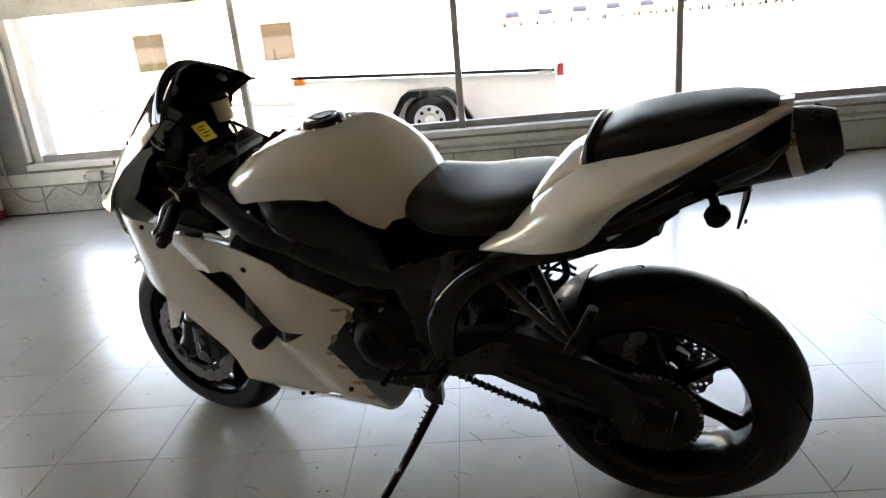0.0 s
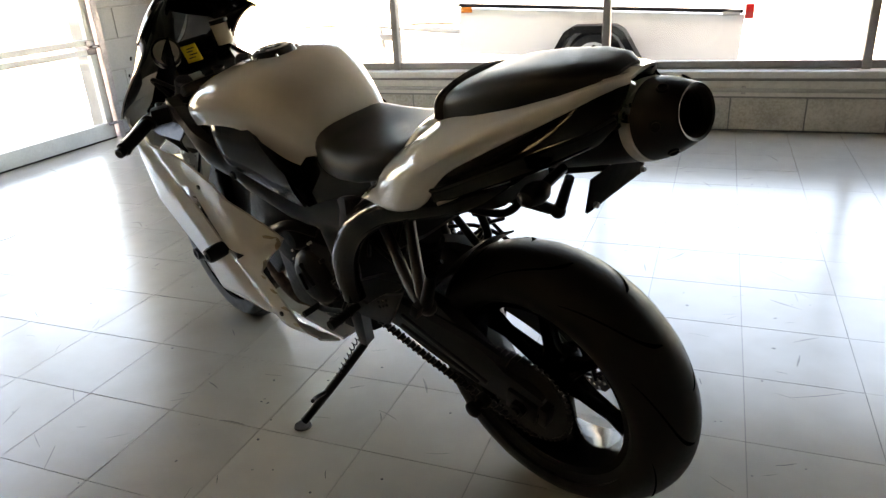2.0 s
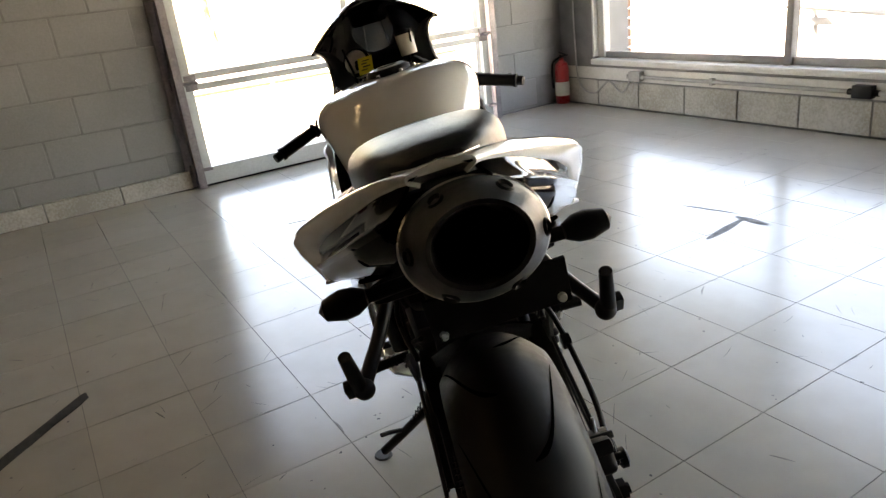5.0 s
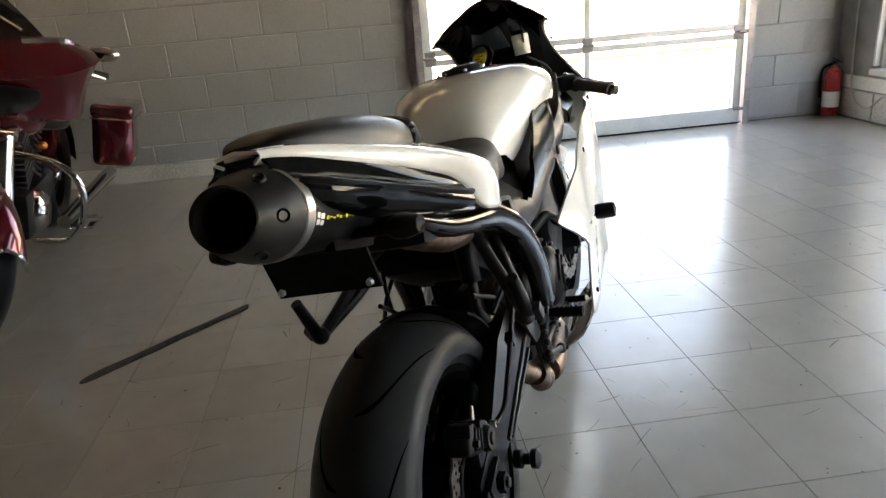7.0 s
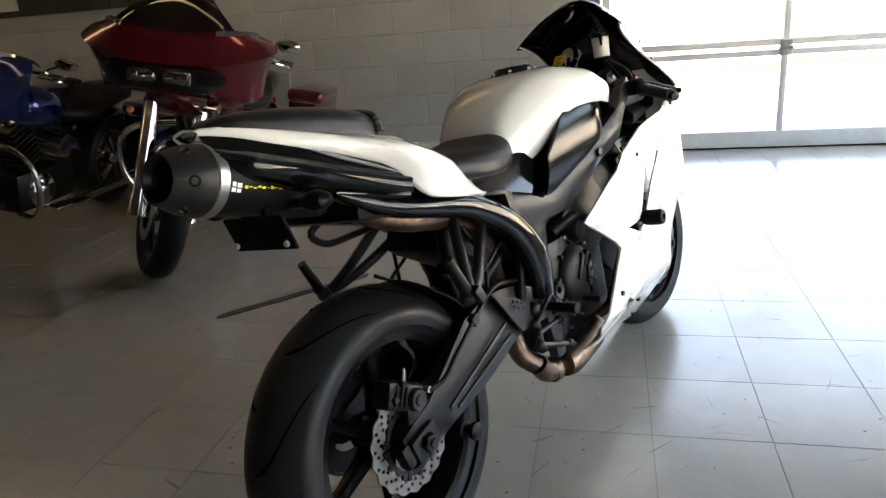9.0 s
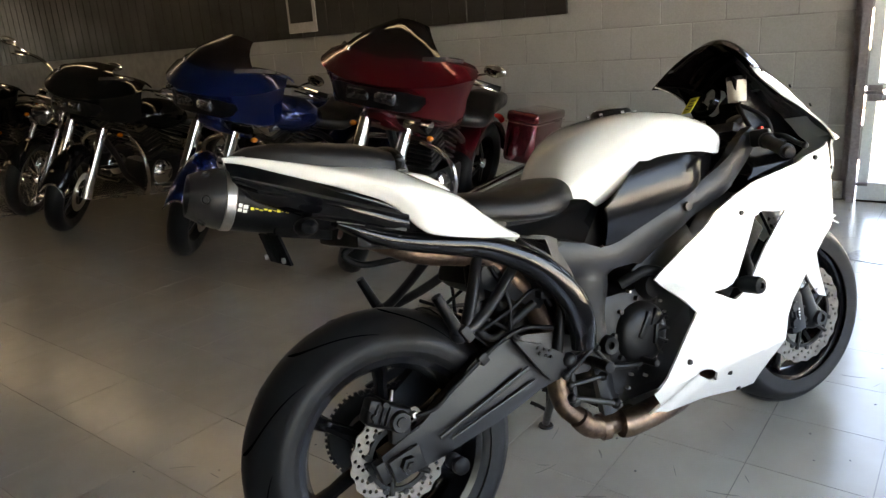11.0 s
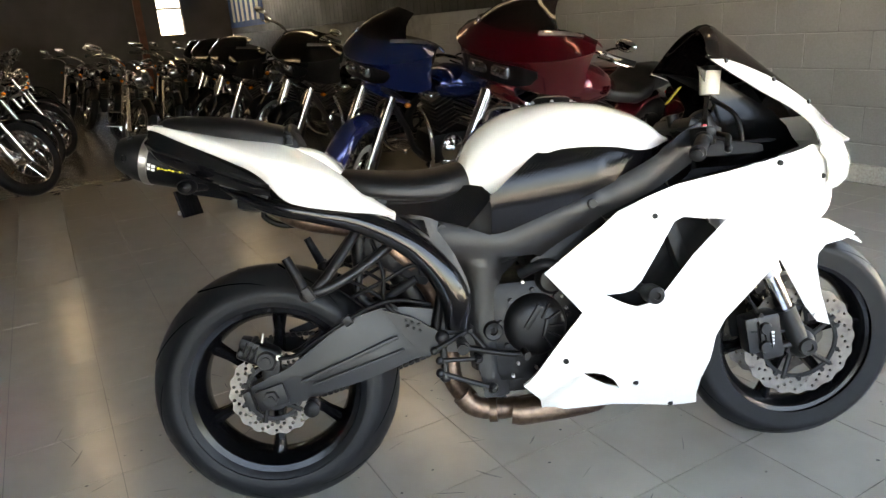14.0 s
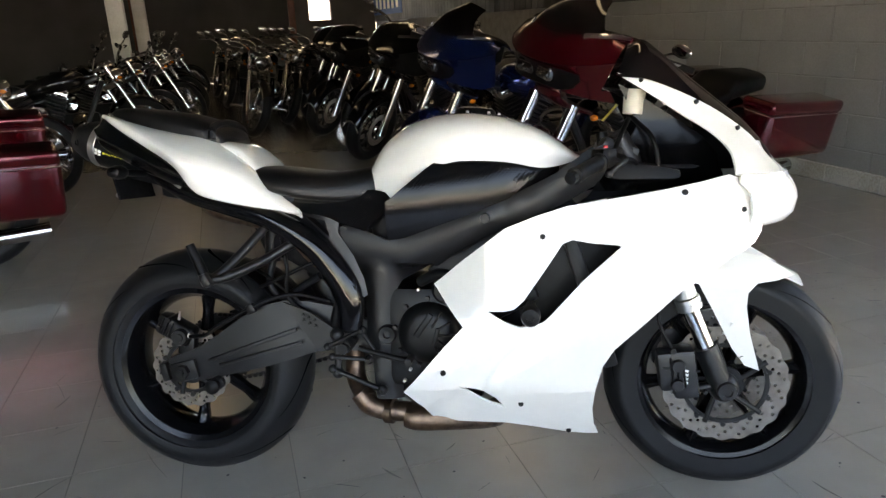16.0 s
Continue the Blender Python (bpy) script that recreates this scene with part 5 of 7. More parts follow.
# pegs, brackets and levers
for s in (-1, 1):
    b = bmesh.new()
    pipe(b, [(0.245, s * 0.115, 0.705), (0.19, s * 0.165, 0.635), (0.15, s * 0.20, 0.592), (0.125, s * 0.213, 0.578)], 0.0125)
    pipe(b, [(0.325, s * 0.125, 0.665), (0.245, s * 0.165, 0.618), (0.175, s * 0.200, 0.588), (0.125, s * 0.213, 0.578)], 0.0125)
    ball(b, (0.124, s * 0.213, 0.579), 0.019)
    br = part("pillion_bracket", b, MATTE, bike, "forked black pillion footrest bracket")
    peg = part("pillion_peg", rod(bmesh.new(), (0.124, s * 0.218, 0.580), (0.085, s * 0.217, 0.668), 0.014, 0.011), PLASTIC, br)
    part("peg_hinge", box(bmesh.new(), (0.130, s * 0.234, 0.583), (0.020, 0.022, 0.034), (0, -30, 0), 0.004), TITAN, peg)
    side = lambda x, z: s * 0.150
    b2 = sheet([(0.290, 0.512), (0.362, 0.486), (0.441, 0.432), (0.503, 0.438), (0.510, 0.405), (0.48, 0.388), (0.426, 0.392), (0.371, 0.398), (0.339, 0.440)], [], side, 0.008, 0.05)
    hb = part("heel_guard", b2, MATTE, bike, "black drilled heel guard plate")
    b = bmesh.new()
    for x, z in ((0.345, 0.482), (0.36, 0.475), (0.347, 0.468), (0.375, 0.468), (0.362, 0.460), (0.377, 0.453)):
        bolt(b, (x, s * 0.157, z), 0.0042, 0.002, (0, s, 0))
    part("drilled_hole", b, PLASTIC, hb)
    b = bmesh.new()
    rod(b, (0.475, s * 0.155, 0.42), (0.47, s * 0.245, 0.418), 0.011, 0.013)
    for k in range(5):
        rod(b, (0.474, s * (0.185 + 0.011 * k), 0.419), (0.474, s * (0.189 + 0.011 * k), 0.419), 0.0145)
    part("rider_peg", b, IRON, hb)
    b = bmesh.new()
    pipe(b, [(0.49, s * 0.165, 0.40), (0.55, s * 0.17, 0.385), (0.61, s * 0.175, 0.375), (0.63, s * 0.18, 0.385)], 0.0075)
    rod(b, (0.625, s * 0.175, 0.382), (0.625, s * 0.225, 0.382), 0.0085)
    rod(b, (0.44, s * 0.158, 0.52), (0.53, s * 0.165, 0.395), 0.005)
    part("brake_pedal" if s < 0 else "shift_lever", b, IRON, hb)
# master cylinder and lines of the rear brake
b = bmesh.new()
rod(b, (0.415, -0.125, 0.44), (0.445, -0.13, 0.56), 0.013)
box(b, (0.415, -0.115, 0.60), (0.05, 0.035, 0.045), (0, 10, 0), 0.008)
mc = part("brake_master_cylinder", b, PLASTIC, bike)
b = bmesh.new()
rod(b, (0.245, -0.085, 0.61), (0.25, -0.085, 0.69), 0.020, 0.022)
box(b, (0.25, -0.085, 0.695), (0.05, 0.045, 0.016), (0, 0, 0), 0.004)
part("fluid_pot", b, PLASTIC, mc)
part("fluid_hose", pipe(bmesh.new(), [(0.245, -0.085, 0.61), (0.235, -0.088, 0.55), (0.27, -0.09, 0.515), (0.32, -0.10, 0.54), (0.38, -0.115, 0.575)], 0.010), RUBBER, mc)
b = bmesh.new()
rod(b, (0.34, 0.0, 0.58), (0.45, 0.0, 0.37), 0.035)
rod(b, (0.35, 0.0, 0.56), (0.43, 0.0, 0.40), 0.045)
part("rear_shock", b, IRON, bike)
for pts in (((0.28, -0.11, 0.68), (0.30, -0.135, 0.60), (0.30, -0.13, 0.52), (0.36, -0.12, 0.47)), ((0.22, -0.12, 0.545), (0.30, -0.135, 0.58), (0.38, -0.13, 0.61), (0.42, -0.12, 0.56)), ((0.19, -0.10, 0.60), (0.26, -0.12, 0.56), (0.33, -0.115, 0.50), (0.37, -0.11, 0.44))):
    part("cable", pipe(bmesh.new(), pts, 0.005), PLASTIC, bike)
    part("cable", pipe(bmesh.new(), [(x, -y, z) for x, y, z in pts], 0.005), PLASTIC, bike)

# linkage round the right footrest
for p, q, r in (((0.513, -0.160, 0.369), (0.418, -0.160, 0.374), 0.006), ((0.545, -0.158, 0.290), (0.418, -0.158, 0.342), 0.007), ((0.498, -0.162, 0.445), (0.407, -0.162, 0.400), 0.006), ((0.43, -0.150, 0.43), (0.43, -0.150, 0.33), 0.009)):
    b = bmesh.new()
    rod(b, p, q, r, seg=10)
    ball(b, p, r * 2.0, u=12, v=8)
    ball(b, q, r * 1.7, u=12, v=8)
    lk = part("pedal_linkage", b, MATTE, bike)
    part("linkage_bolt", bolt(bmesh.new(), (p[0], p[1] - 0.012, p[2]), 0.006, 0.005), IRON, lk)
for k in range(5):
    a = radians(-60 + 30 * k)
    part("cover_fin", box(bmesh.new(), (0.665 + 0.045 * math.cos(a), -0.163, 0.435 + 0.045 * math.sin(a)), (0.045, 0.012, 0.006), (0, -math.degrees(a), 0), 0.002, 1), IRON, engine)

# side stand
b = bmesh.new()
pipe(b, [(0.555, 0.12, 0.245), (0.582, 0.185, 0.19), (0.616, 0.262, 0.125), (0.643, 0.318, 0.078)], 0.012, 12)
lathe(b, [(0.0, 0.008), (0.022, 0.008), (0.026, 0.0), (0.0, 0.0)], pose(0.646, 0.326, 0.0605, LEAN), 20)
pipe(b, [(0.607, 0.24, 0.145), (0.602, 0.28, 0.155), (0.587, 0.30, 0.165)], 0.006, 8)
part("side_stand", b, IRON, bike, "black steel side stand, folded down")
coil = [Vector((0.55 + 0.05 * k / 60, 0.13 + 0.10 * k / 60, 0.285 - 0.13 * k / 60)) + Vector((math.cos(k * 1.1), 0, math.sin(k * 1.1))) * 0.007 for k in range(61)]
b = pipe(bmesh.new(), coil, 0.0018, seg=5, straight=True)
part("return_spring", b, IRON, bike)

# front end
for s in (-1, 1):
    y = s * 0.098
    b = bmesh.new()
    rod(b, (1.235, y, 0.70), (1.312, y, 0.495), 0.027, seg=24)
    lathe(b, [(0.027, 0.0), (0.031, 0.002), (0.031, 0.03), (0.027, 0.034)], Matrix.Translation((1.312, y, 0.495)) @ (Vector((1.235, y, 0.70)) - Vector((1.312, y, 0.495))).to_track_quat("Z", "Y").to_matrix().to_4x4(), 24)
    fork = part("fork_leg", b, ALU, bike, "silver upside-down fork leg")
    part("fork_slider", rod(bmesh.new(), (1.310, y, 0.50), (1.362, y, 0.375), 0.0215, seg=20), CHROME, fork)
    b = bmesh.new()
    rod(b, (1.350, y, 0.400), (1.392, y, 0.300), 0.028, seg=20)
    ball(b, (1.398, y, 0.297), 0.036, (1, 0.8, 1.1))
    lathe(b, [(0, 0.012), (0.013, 0.012), (0.013, 0.02), (0.022, 0.02), (0.024, 0.0)], pose(1.400, s * 0.115, R_F, -90 if s > 0 else 90), 20)
    part("axle_foot", b, MATTE, fork)
    b = bmesh.new()
    box(b, (1.300, s * 0.098, 0.335), (0.062, 0.072, 0.125), (0, -8, 0), 0.014)
    box(b, (1.262, s * 0.100, 0.34), (0.05, 0.06, 0.10), (0, -8, 0), 0.012)
    for z in (0.31, 0.36):
        lathe(b, [(0, 0.008), (0.014, 0.008), (0.017, 0.0)], pose(1.283, s * 0.134, z, -90 if s > 0 else 90), 18)
    rod(b, (1.33, s * 0.10, 0.385), (1.37, s * 0.10, 0.35), 0.012)
    rod(b, (1.33, s * 0.10, 0.29), (1.385, s * 0.10, 0.305), 0.012)
    cal = part("front_caliper", b, MATTE, fork, "black radial brake caliper")
    b = bmesh.new()
    for k in range(4):
        box(b, (1.302, s * 0.1345, 0.318 + 0.010 * k), (0.010, 0.002, 0.006), (0, 12, 0))
    part("caliper_mark", b, PALE, cal)
    for x, z in ((1.342, 0.392), (1.352, 0.288)):
        part("caliper_bolt", bolt(bmesh.new(), (x, s * 0.112, z), 0.0065, 0.008, (0, s, 0)), IRON, cal)
    for k in range(3):
        part("caliper_rib", box(bmesh.new(), (1.270 + 0.014 * k, s * 0.133, 0.336), (0.006, 0.010, 0.088 - 0.012 * k), (0, -8, 0), 0.003, 1), MATTE, cal)
    part("pad_pin", rod(bmesh.new(), (1.245, s * 0.128, 0.352), (1.335, s * 0.128, 0.346), 0.004, seg=8), IRON, cal)
    part("banjo_bolt", bolt(bmesh.new(), (1.27, s * 0.128, 0.397), 0.008, 0.010, (0, s, 0)), IRON, cal)
    part("brake_line", pipe(bmesh.new(), [(1.27, s * 0.12, 0.395), (1.235, s * 0.12, 0.47), (1.24, s * 0.11, 0.56), (1.21, s * 0.08, 0.68)], 0.0045), PLASTIC, cal)
FEND = [(1.290, 0.566), (1.315, 0.601), (1.368, 0.624), (1.427, 0.632), (1.481, 0.624), (1.55, 0.582), (1.511, 0.568), (1.466, 0.560), (1.446, 0.535), (1.444, 0.50), (1.455, 0.432), (1.480, 0.340), (1.445, 0.352), (1.414, 0.395), (1.366, 0.490), (1.331, 0.556)]
fends = side_parts("fender_side", lambda: sheet(FEND, [], lambda x, z: -(0.088 - 0.55 * max(0, z - 0.56) ** 1.2 + 0.015 * max(0, 0.5 - z)), 0.005, 0.025), WHITE, "white front mudguard side with a fork skirt")
b = bmesh.new()
rings = []
for k in range(19):
    a = radians(59 + 61 * k / 18)
    r = R_F + 0.030 - 0.004 * math.cos((a - 1.5) * 2)
    rings.append([b.verts.new((WB + r * math.cos(a), 0.074 * u, R_F + r * math.sin(a) - 0.020 * abs(u) ** 2.4)) for u in (-1, -0.75, -0.4, 0, 0.4, 0.75, 1)])
skin(b, rings)
solid(b, 0.004)
part("front_fender", b, WHITE, bike, "white front mudguard", 60)
for k, s in enumerate((-1, 1)):
    for x, y, z in ((1.412, 0.089, 0.455), (1.438, 0.092, 0.372)):
        part("fender_bolt", bolt(bmesh.new(), (x, s * y, z), 0.0055, 0.004, (0, s, 0)), PALE, fends[k])
    part("reflector", box(bmesh.new(), (1.308, s * 0.092, 0.585), (0.045, 0.012, 0.022), (0, 20, 0), 0.005), PALE, fends[k])
# the fork stands turned a little to the right
swing = Matrix.Translation((1.28, 0.012, 0.6)) @ Matrix.Rotation(radians(-3.3), 4, Vector((-0.40, 0, 0.92))) @ Matrix.Rotation(radians(1.8), 4, "X") @ Matrix.Translation((-1.28, 0, -0.6))
for ob in bike.children:
    kind_of = ob.name.split(".")[0]
    if kind_of in ("fork_leg", "front_fender", "fender_side") or kind_of in ("wheel", "brake_disc") and ob.bound_box[0][0] > 0.8:
        ob.matrix_basis = swing @ ob.matrix_basis

# cockpit
b = bmesh.new()
box(b, (1.13, 0, 0.885), (0.09, 0.24, 0.03), (0, 22, 0), 0.012)
rod(b, (1.12, 0, 0.895), (1.235, 0, 0.68), 0.035)
for s in (-1, 1):
    rod(b, (1.125, s * 0.098, 0.91), (1.235, s * 0.098, 0.70), 0.026)
    lathe(b, [(0, 0.012), (0.012, 0.014), (0.022, 0.010), (0.026, 0.0)], pose(1.124, s * 0.098, 0.912, 0, -22, 0), 20)
tri = part("triple_clamp", b, MATTE, bike, "black top triple clamp")
for s in (-1, 1):
    b = bmesh.new()
    tx, ty = (0.034, 0.020) if s > 0 else (0.006, 0.0)
    pipe(b, [(1.13, s * 0.10, 0.880), (1.11 + tx / 3, s * 0.15, 0.874), (1.072 + tx * 0.7, s * (0.22 + ty * 0.5), 0.856), (0.995 + tx, s * (0.345 + ty), 0.822)], 0.0115, 16)
    bar = part("clip_on_bar", b, MATTE, bike, "black clip-on handlebar")
    b = bmesh.new()
    d = Vector((0.995 + tx, s * (0.345 + ty), 0.822)) - Vector((1.072 + tx * 0.7, s * (0.22 + ty * 0.5), 0.856))
    p0 = Vector((1.066 + tx * 0.75, s * (0.23 + ty * 0.5), 0.854))
    lathe(b, [(0.0115, 0), (0.021, 0.0), (0.021, 0.006), (0.0165, 0.009), (0.0165, 0.112), (0.0185, 0.116), (0.0185, 0.122), (0.013, 0.124), (0.013, 0.140), (0.0, 0.142)], Matrix.Translation(p0) @ d.to_track_quat("Z", "Y").to_matrix().to_4x4(), 24)
    part("grip", b, RUBBER, bar, "ribbed black rubber grip")
    b = bmesh.new()
    box(b, (1.082, s * 0.205, 0.862), (0.04, 0.05, 0.045), (0, 0, 30 * -s), 0.010)
    part("switch_pod", b, PLASTIC, bar)
    b = bmesh.new()
    pipe(b, [(1.115, s * 0.19, 0.868), (1.125, s * 0.24, 0.858), (1.098, s * 0.29, 0.842), (1.082, s * 0.325, 0.832)], 0.0065)
    ball(b, (1.081, s * 0.328, 0.831), 0.009)
    part("lever", b, MATTE if s < 0 else CHROME, bar)
b = bmesh.new()
box(b, (1.085, -0.205, 0.885), (0.012, 0.012, 0.012), (0, 0, 0), 0.003)
part("kill_switch", b, REDLENS, bike, "small red switch")
b = bmesh.new()
rod(b, (1.160, -0.080, 0.965), (1.165, -0.080, 1.022), 0.024, 0.026, 20)
rs = part("fluid_reservoir", b, MILK, bike, "milky brake fluid reservoir")
part("reservoir_cap", rod(bmesh.new(), (1.165, -0.080, 1.022), (1.166, -0.080, 1.034), 0.027, seg=20), PLASTIC, rs)
part("reservoir_bracket", pipe(bmesh.new(), [(1.15, -0.088, 0.955), (1.13, -0.12, 0.92), (1.11, -0.16, 0.88)], 0.006), IRON, rs)
b = bmesh.new()
box(b, (1.262, 0.0, 0.945), (0.06, 0.17, 0.09), (0, -32, 0), 0.02)
inst = part("instrument_pod", b, PLASTIC, bike)
b = bmesh.new()
gm = pose(1.235, 0.070, 0.978, 0, -62, 0) @ Matrix.Rotation(radians(-18), 4, "X") @ Matrix.Scale(0.85, 4)
lathe(b, [(0, 0.004), (0.040, 0.004), (0.040, 0.012), (0.046, 0.012), (0.048, -0.02)], gm, 36)
part("dial", b, PALE, inst, "round pale rev counter dial")
b = bmesh.new()
lathe(b, [(0.040, 0.006), (0.041, 0.018), (0.047, 0.018), (0.049, 0.0)], gm, 36)
part("dial_ring", b, CHROME, inst)
b = bmesh.new()
lathe(b, [(0, 0.010), (0.007, 0.009), (0.009, 0.004)], gm, 14)
part("dial_boss", b, PLASTIC, inst)
b = bmesh.new()
box(b, (1.232, -0.045, 0.962), (0.006, 0.075, 0.05), (0, 28, 0), 0.003)
part("display", b, SMOKE, inst)
b = bmesh.new()
box(b, (1.120, 0.049, 0.977), (0.055, 0.042, 0.0018), (0, -48, -12), 0.0004, 1)
tagg = part("hang_tag", b, YELLOW, bike, "small yellow paper tag on the key")
b = bmesh.new()
for i, (u, v, w) in enumerate(((-0.014, 0.004, 0.018), (-0.004, -0.003, 0.022), (0.006, 0.003, 0.016), (0.015, -0.002, 0.02))):
    mm = pose(1.120, 0.049, 0.977, 0, -48, -12)
    bmesh.ops.create_cube(b, size=1.0, matrix=mm @ pose(u, v, 0.0014) @ Matrix.Diagonal((0.003, w, 0.0008, 1)))
part("tag_marks", b, IRON, tagg)
part("ignition", rod(bmesh.new(), (1.10, 0, 0.895), (1.095, 0, 0.925), 0.016), IRON, bike)
for pts in (((1.16, -0.09, 0.955), (1.20, -0.14, 0.90), (1.22, -0.13, 0.80), (1.24, -0.10, 0.70)), ((1.10, 0.20, 0.86), (1.17, 0.17, 0.87), (1.20, 0.10, 0.80), (1.15, 0.06, 0.70)), ((1.09, -0.19, 0.86), (1.16, -0.15, 0.85), (1.17, -0.08, 0.78), (1.08, -0.06, 0.72)), ((1.14, 0.12, 0.90), (1.20, 0.15, 0.93), (1.25, 0.10, 0.86), (1.25, 0.05, 0.75))):
    part("control_cable", pipe(bmesh.new(), pts, 0.006), PLASTIC, bike)
b = bmesh.new()
for s in (-1, 1):
    box(b, (1.18, s * 0.13, 0.80), (0.16, 0.05, 0.10), (0, 10, 0), 0.02)
box(b, (1.22, 0, 0.78), (0.20, 0.26, 0.14), (0, 0, 0), 0.03)
part("inner_nose", b, PLASTIC, bike)


# ---- the parked touring and cruiser motorcycles ----
def round_wheel(parent, cx, R, w, rimr, laced, name="wheel"):
    axis = pose(cx, 0, R, 90)
    b = bmesh.new()
    lathe(b, [(0, -0.07), (0.035, -0.07), (0.05, -0.04), (0.05, 0.04), (0.035, 0.07), (0, 0.07)], axis, 20)
    wh = part(name, b, CHROME, parent)
    prof = [(rimr - 0.01, -w * 0.38), (rimr + 0.03, -w * 0.48), (R - 0.04, -w * 0.5), (R - 0.015, -w * 0.38), (R, -w * 0.15), (R, w * 0.15), (R - 0.015, w * 0.38), (R - 0.04, w * 0.5), (rimr + 0.03, w * 0.48), (rimr - 0.01, w * 0.38)]
    part("tyre", lathe(bmesh.new(), prof, axis, 44), RUBBER, wh, "", 50)
    part("rim", lathe(bmesh.new(), [(rimr + 0.008, -w * 0.40), (rimr - 0.012, -w * 0.36), (rimr - 0.03, 0), (rimr - 0.012, w * 0.36), (rimr + 0.008, w * 0.40), (rimr - 0.02, w * 0.2), (rimr - 0.02, -w * 0.2), (rimr + 0.008, -w * 0.40)], axis, 44), CHROME if laced else IRON, wh)
    n = 28 if laced else 9
    b = bmesh.new()
    for k in range(n):
        a = 2 * math.pi * k / n
        s = (0.05 if k % 2 else -0.05)
        p0 = axis @ Vector((0.045 * math.cos(a + 0.3), 0.045 * math.sin(a + 0.3), s))
        p1 = axis @ Vector(((rimr - 0.01) * math.cos(a), (rimr - 0.01) * math.sin(a), s * 0.2))
        rod(b, p0, p1, 0.0035 if laced else 0.012, seg=5)
    tagged(part("spokes", b, CHROME if laced else IRON, wh), kind="stuff")
    return wh


def v_twin(parent):
    b = bmesh.new()
    box(b, (-0.86, 0, 0.33), (0.52, 0.24, 0.24), (0, 0, 0), 0.05)
    eng = part("engine", b, IRON, parent, "black and chrome air-cooled twin engine")
    for a in (-22, 22):
        for k in range(8):
            r = 0.16 + 0.032 * k
            x, z = -0.84 + r * math.sin(radians(-a)), 0.34 + r * math.cos(radians(a))
            b = bmesh.new()
            box(b, (x, 0, z), (0.19 - 0.004 * k, 0.20, 0.014), (0, -a, 0), 0.004, 1)
            part("cooling_fin", b, TITAN if k % 3 == 0 else IRON, eng)
        x, z = -0.84 + 0.43 * math.sin(radians(-a)), 0.34 + 0.43 * math.cos(radians(a))
        part("rocker_cover", box(bmesh.new(), (x, 0, z), (0.17, 0.18, 0.07), (0, -a, 0), 0.02), CHROME, eng)
    for s in (-1, 1):
        b = lathe(bmesh.new(), [(0, 0.05), (0.07, 0.045), (0.10, 0.02), (0.11, -0.03)], pose(-0.78, s * 0.12, 0.33, -90 if s > 0 else 90), 28)
        part("side_cover", b, CHROME, eng)
        b = lathe(bmesh.new(), [(0, 0.06), (0.07, 0.055), (0.095, 0.02), (0.10, 0.0)], pose(-0.86, s * 0.10, 0.55, -90 if s > 0 else 90), 28)
        if s < 0:
            part("air_cleaner", b, CHROME, eng)
        else:
            b.free()
    return eng


def bar_end(parent, s, x, y, z, mat=CHROME):
    b = pipe(bmesh.new(), [(x + 0.04, 0.03 * s, z - 0.10), (x + 0.03, s * 0.14, z - 0.02), (x, s * 0.28, z), (x - 0.10, s * y, z - 0.03)], 0.013, 16, 8)
    hb = part("handlebar", b, mat, parent)
    g = rod(bmesh.new(), (x - 0.06, s * (y - 0.07), z - 0.02), (x - 0.13, s * (y + 0.05), z - 0.045), 0.018)
    part("grip", g, RUBBER, hb)
    b = bmesh.new()
    pipe(b, [(x - 0.02, s * (y - 0.10), z), (x, s * (y - 0.04), z + 0.03), (x - 0.01, s * (y + 0.02), z + 0.05)], 0.006, 8, 6)
    mir = part("mirror", b, CHROME, hb)
    b = ball(bmesh.new(), (x - 0.01, s * (y + 0.05), z + 0.065), 0.055, (0.32, 1.25, 0.62))
    part("mirror_head", b, mat, mir)
    part("lever", pipe(bmesh.new(), [(x + 0.02, s * (y - 0.10), z - 0.02), (x + 0.0, s * y, z - 0.03), (x - 0.06, s * (y + 0.05), z - 0.05)], 0.006, 8, 6), CHROME, hb)


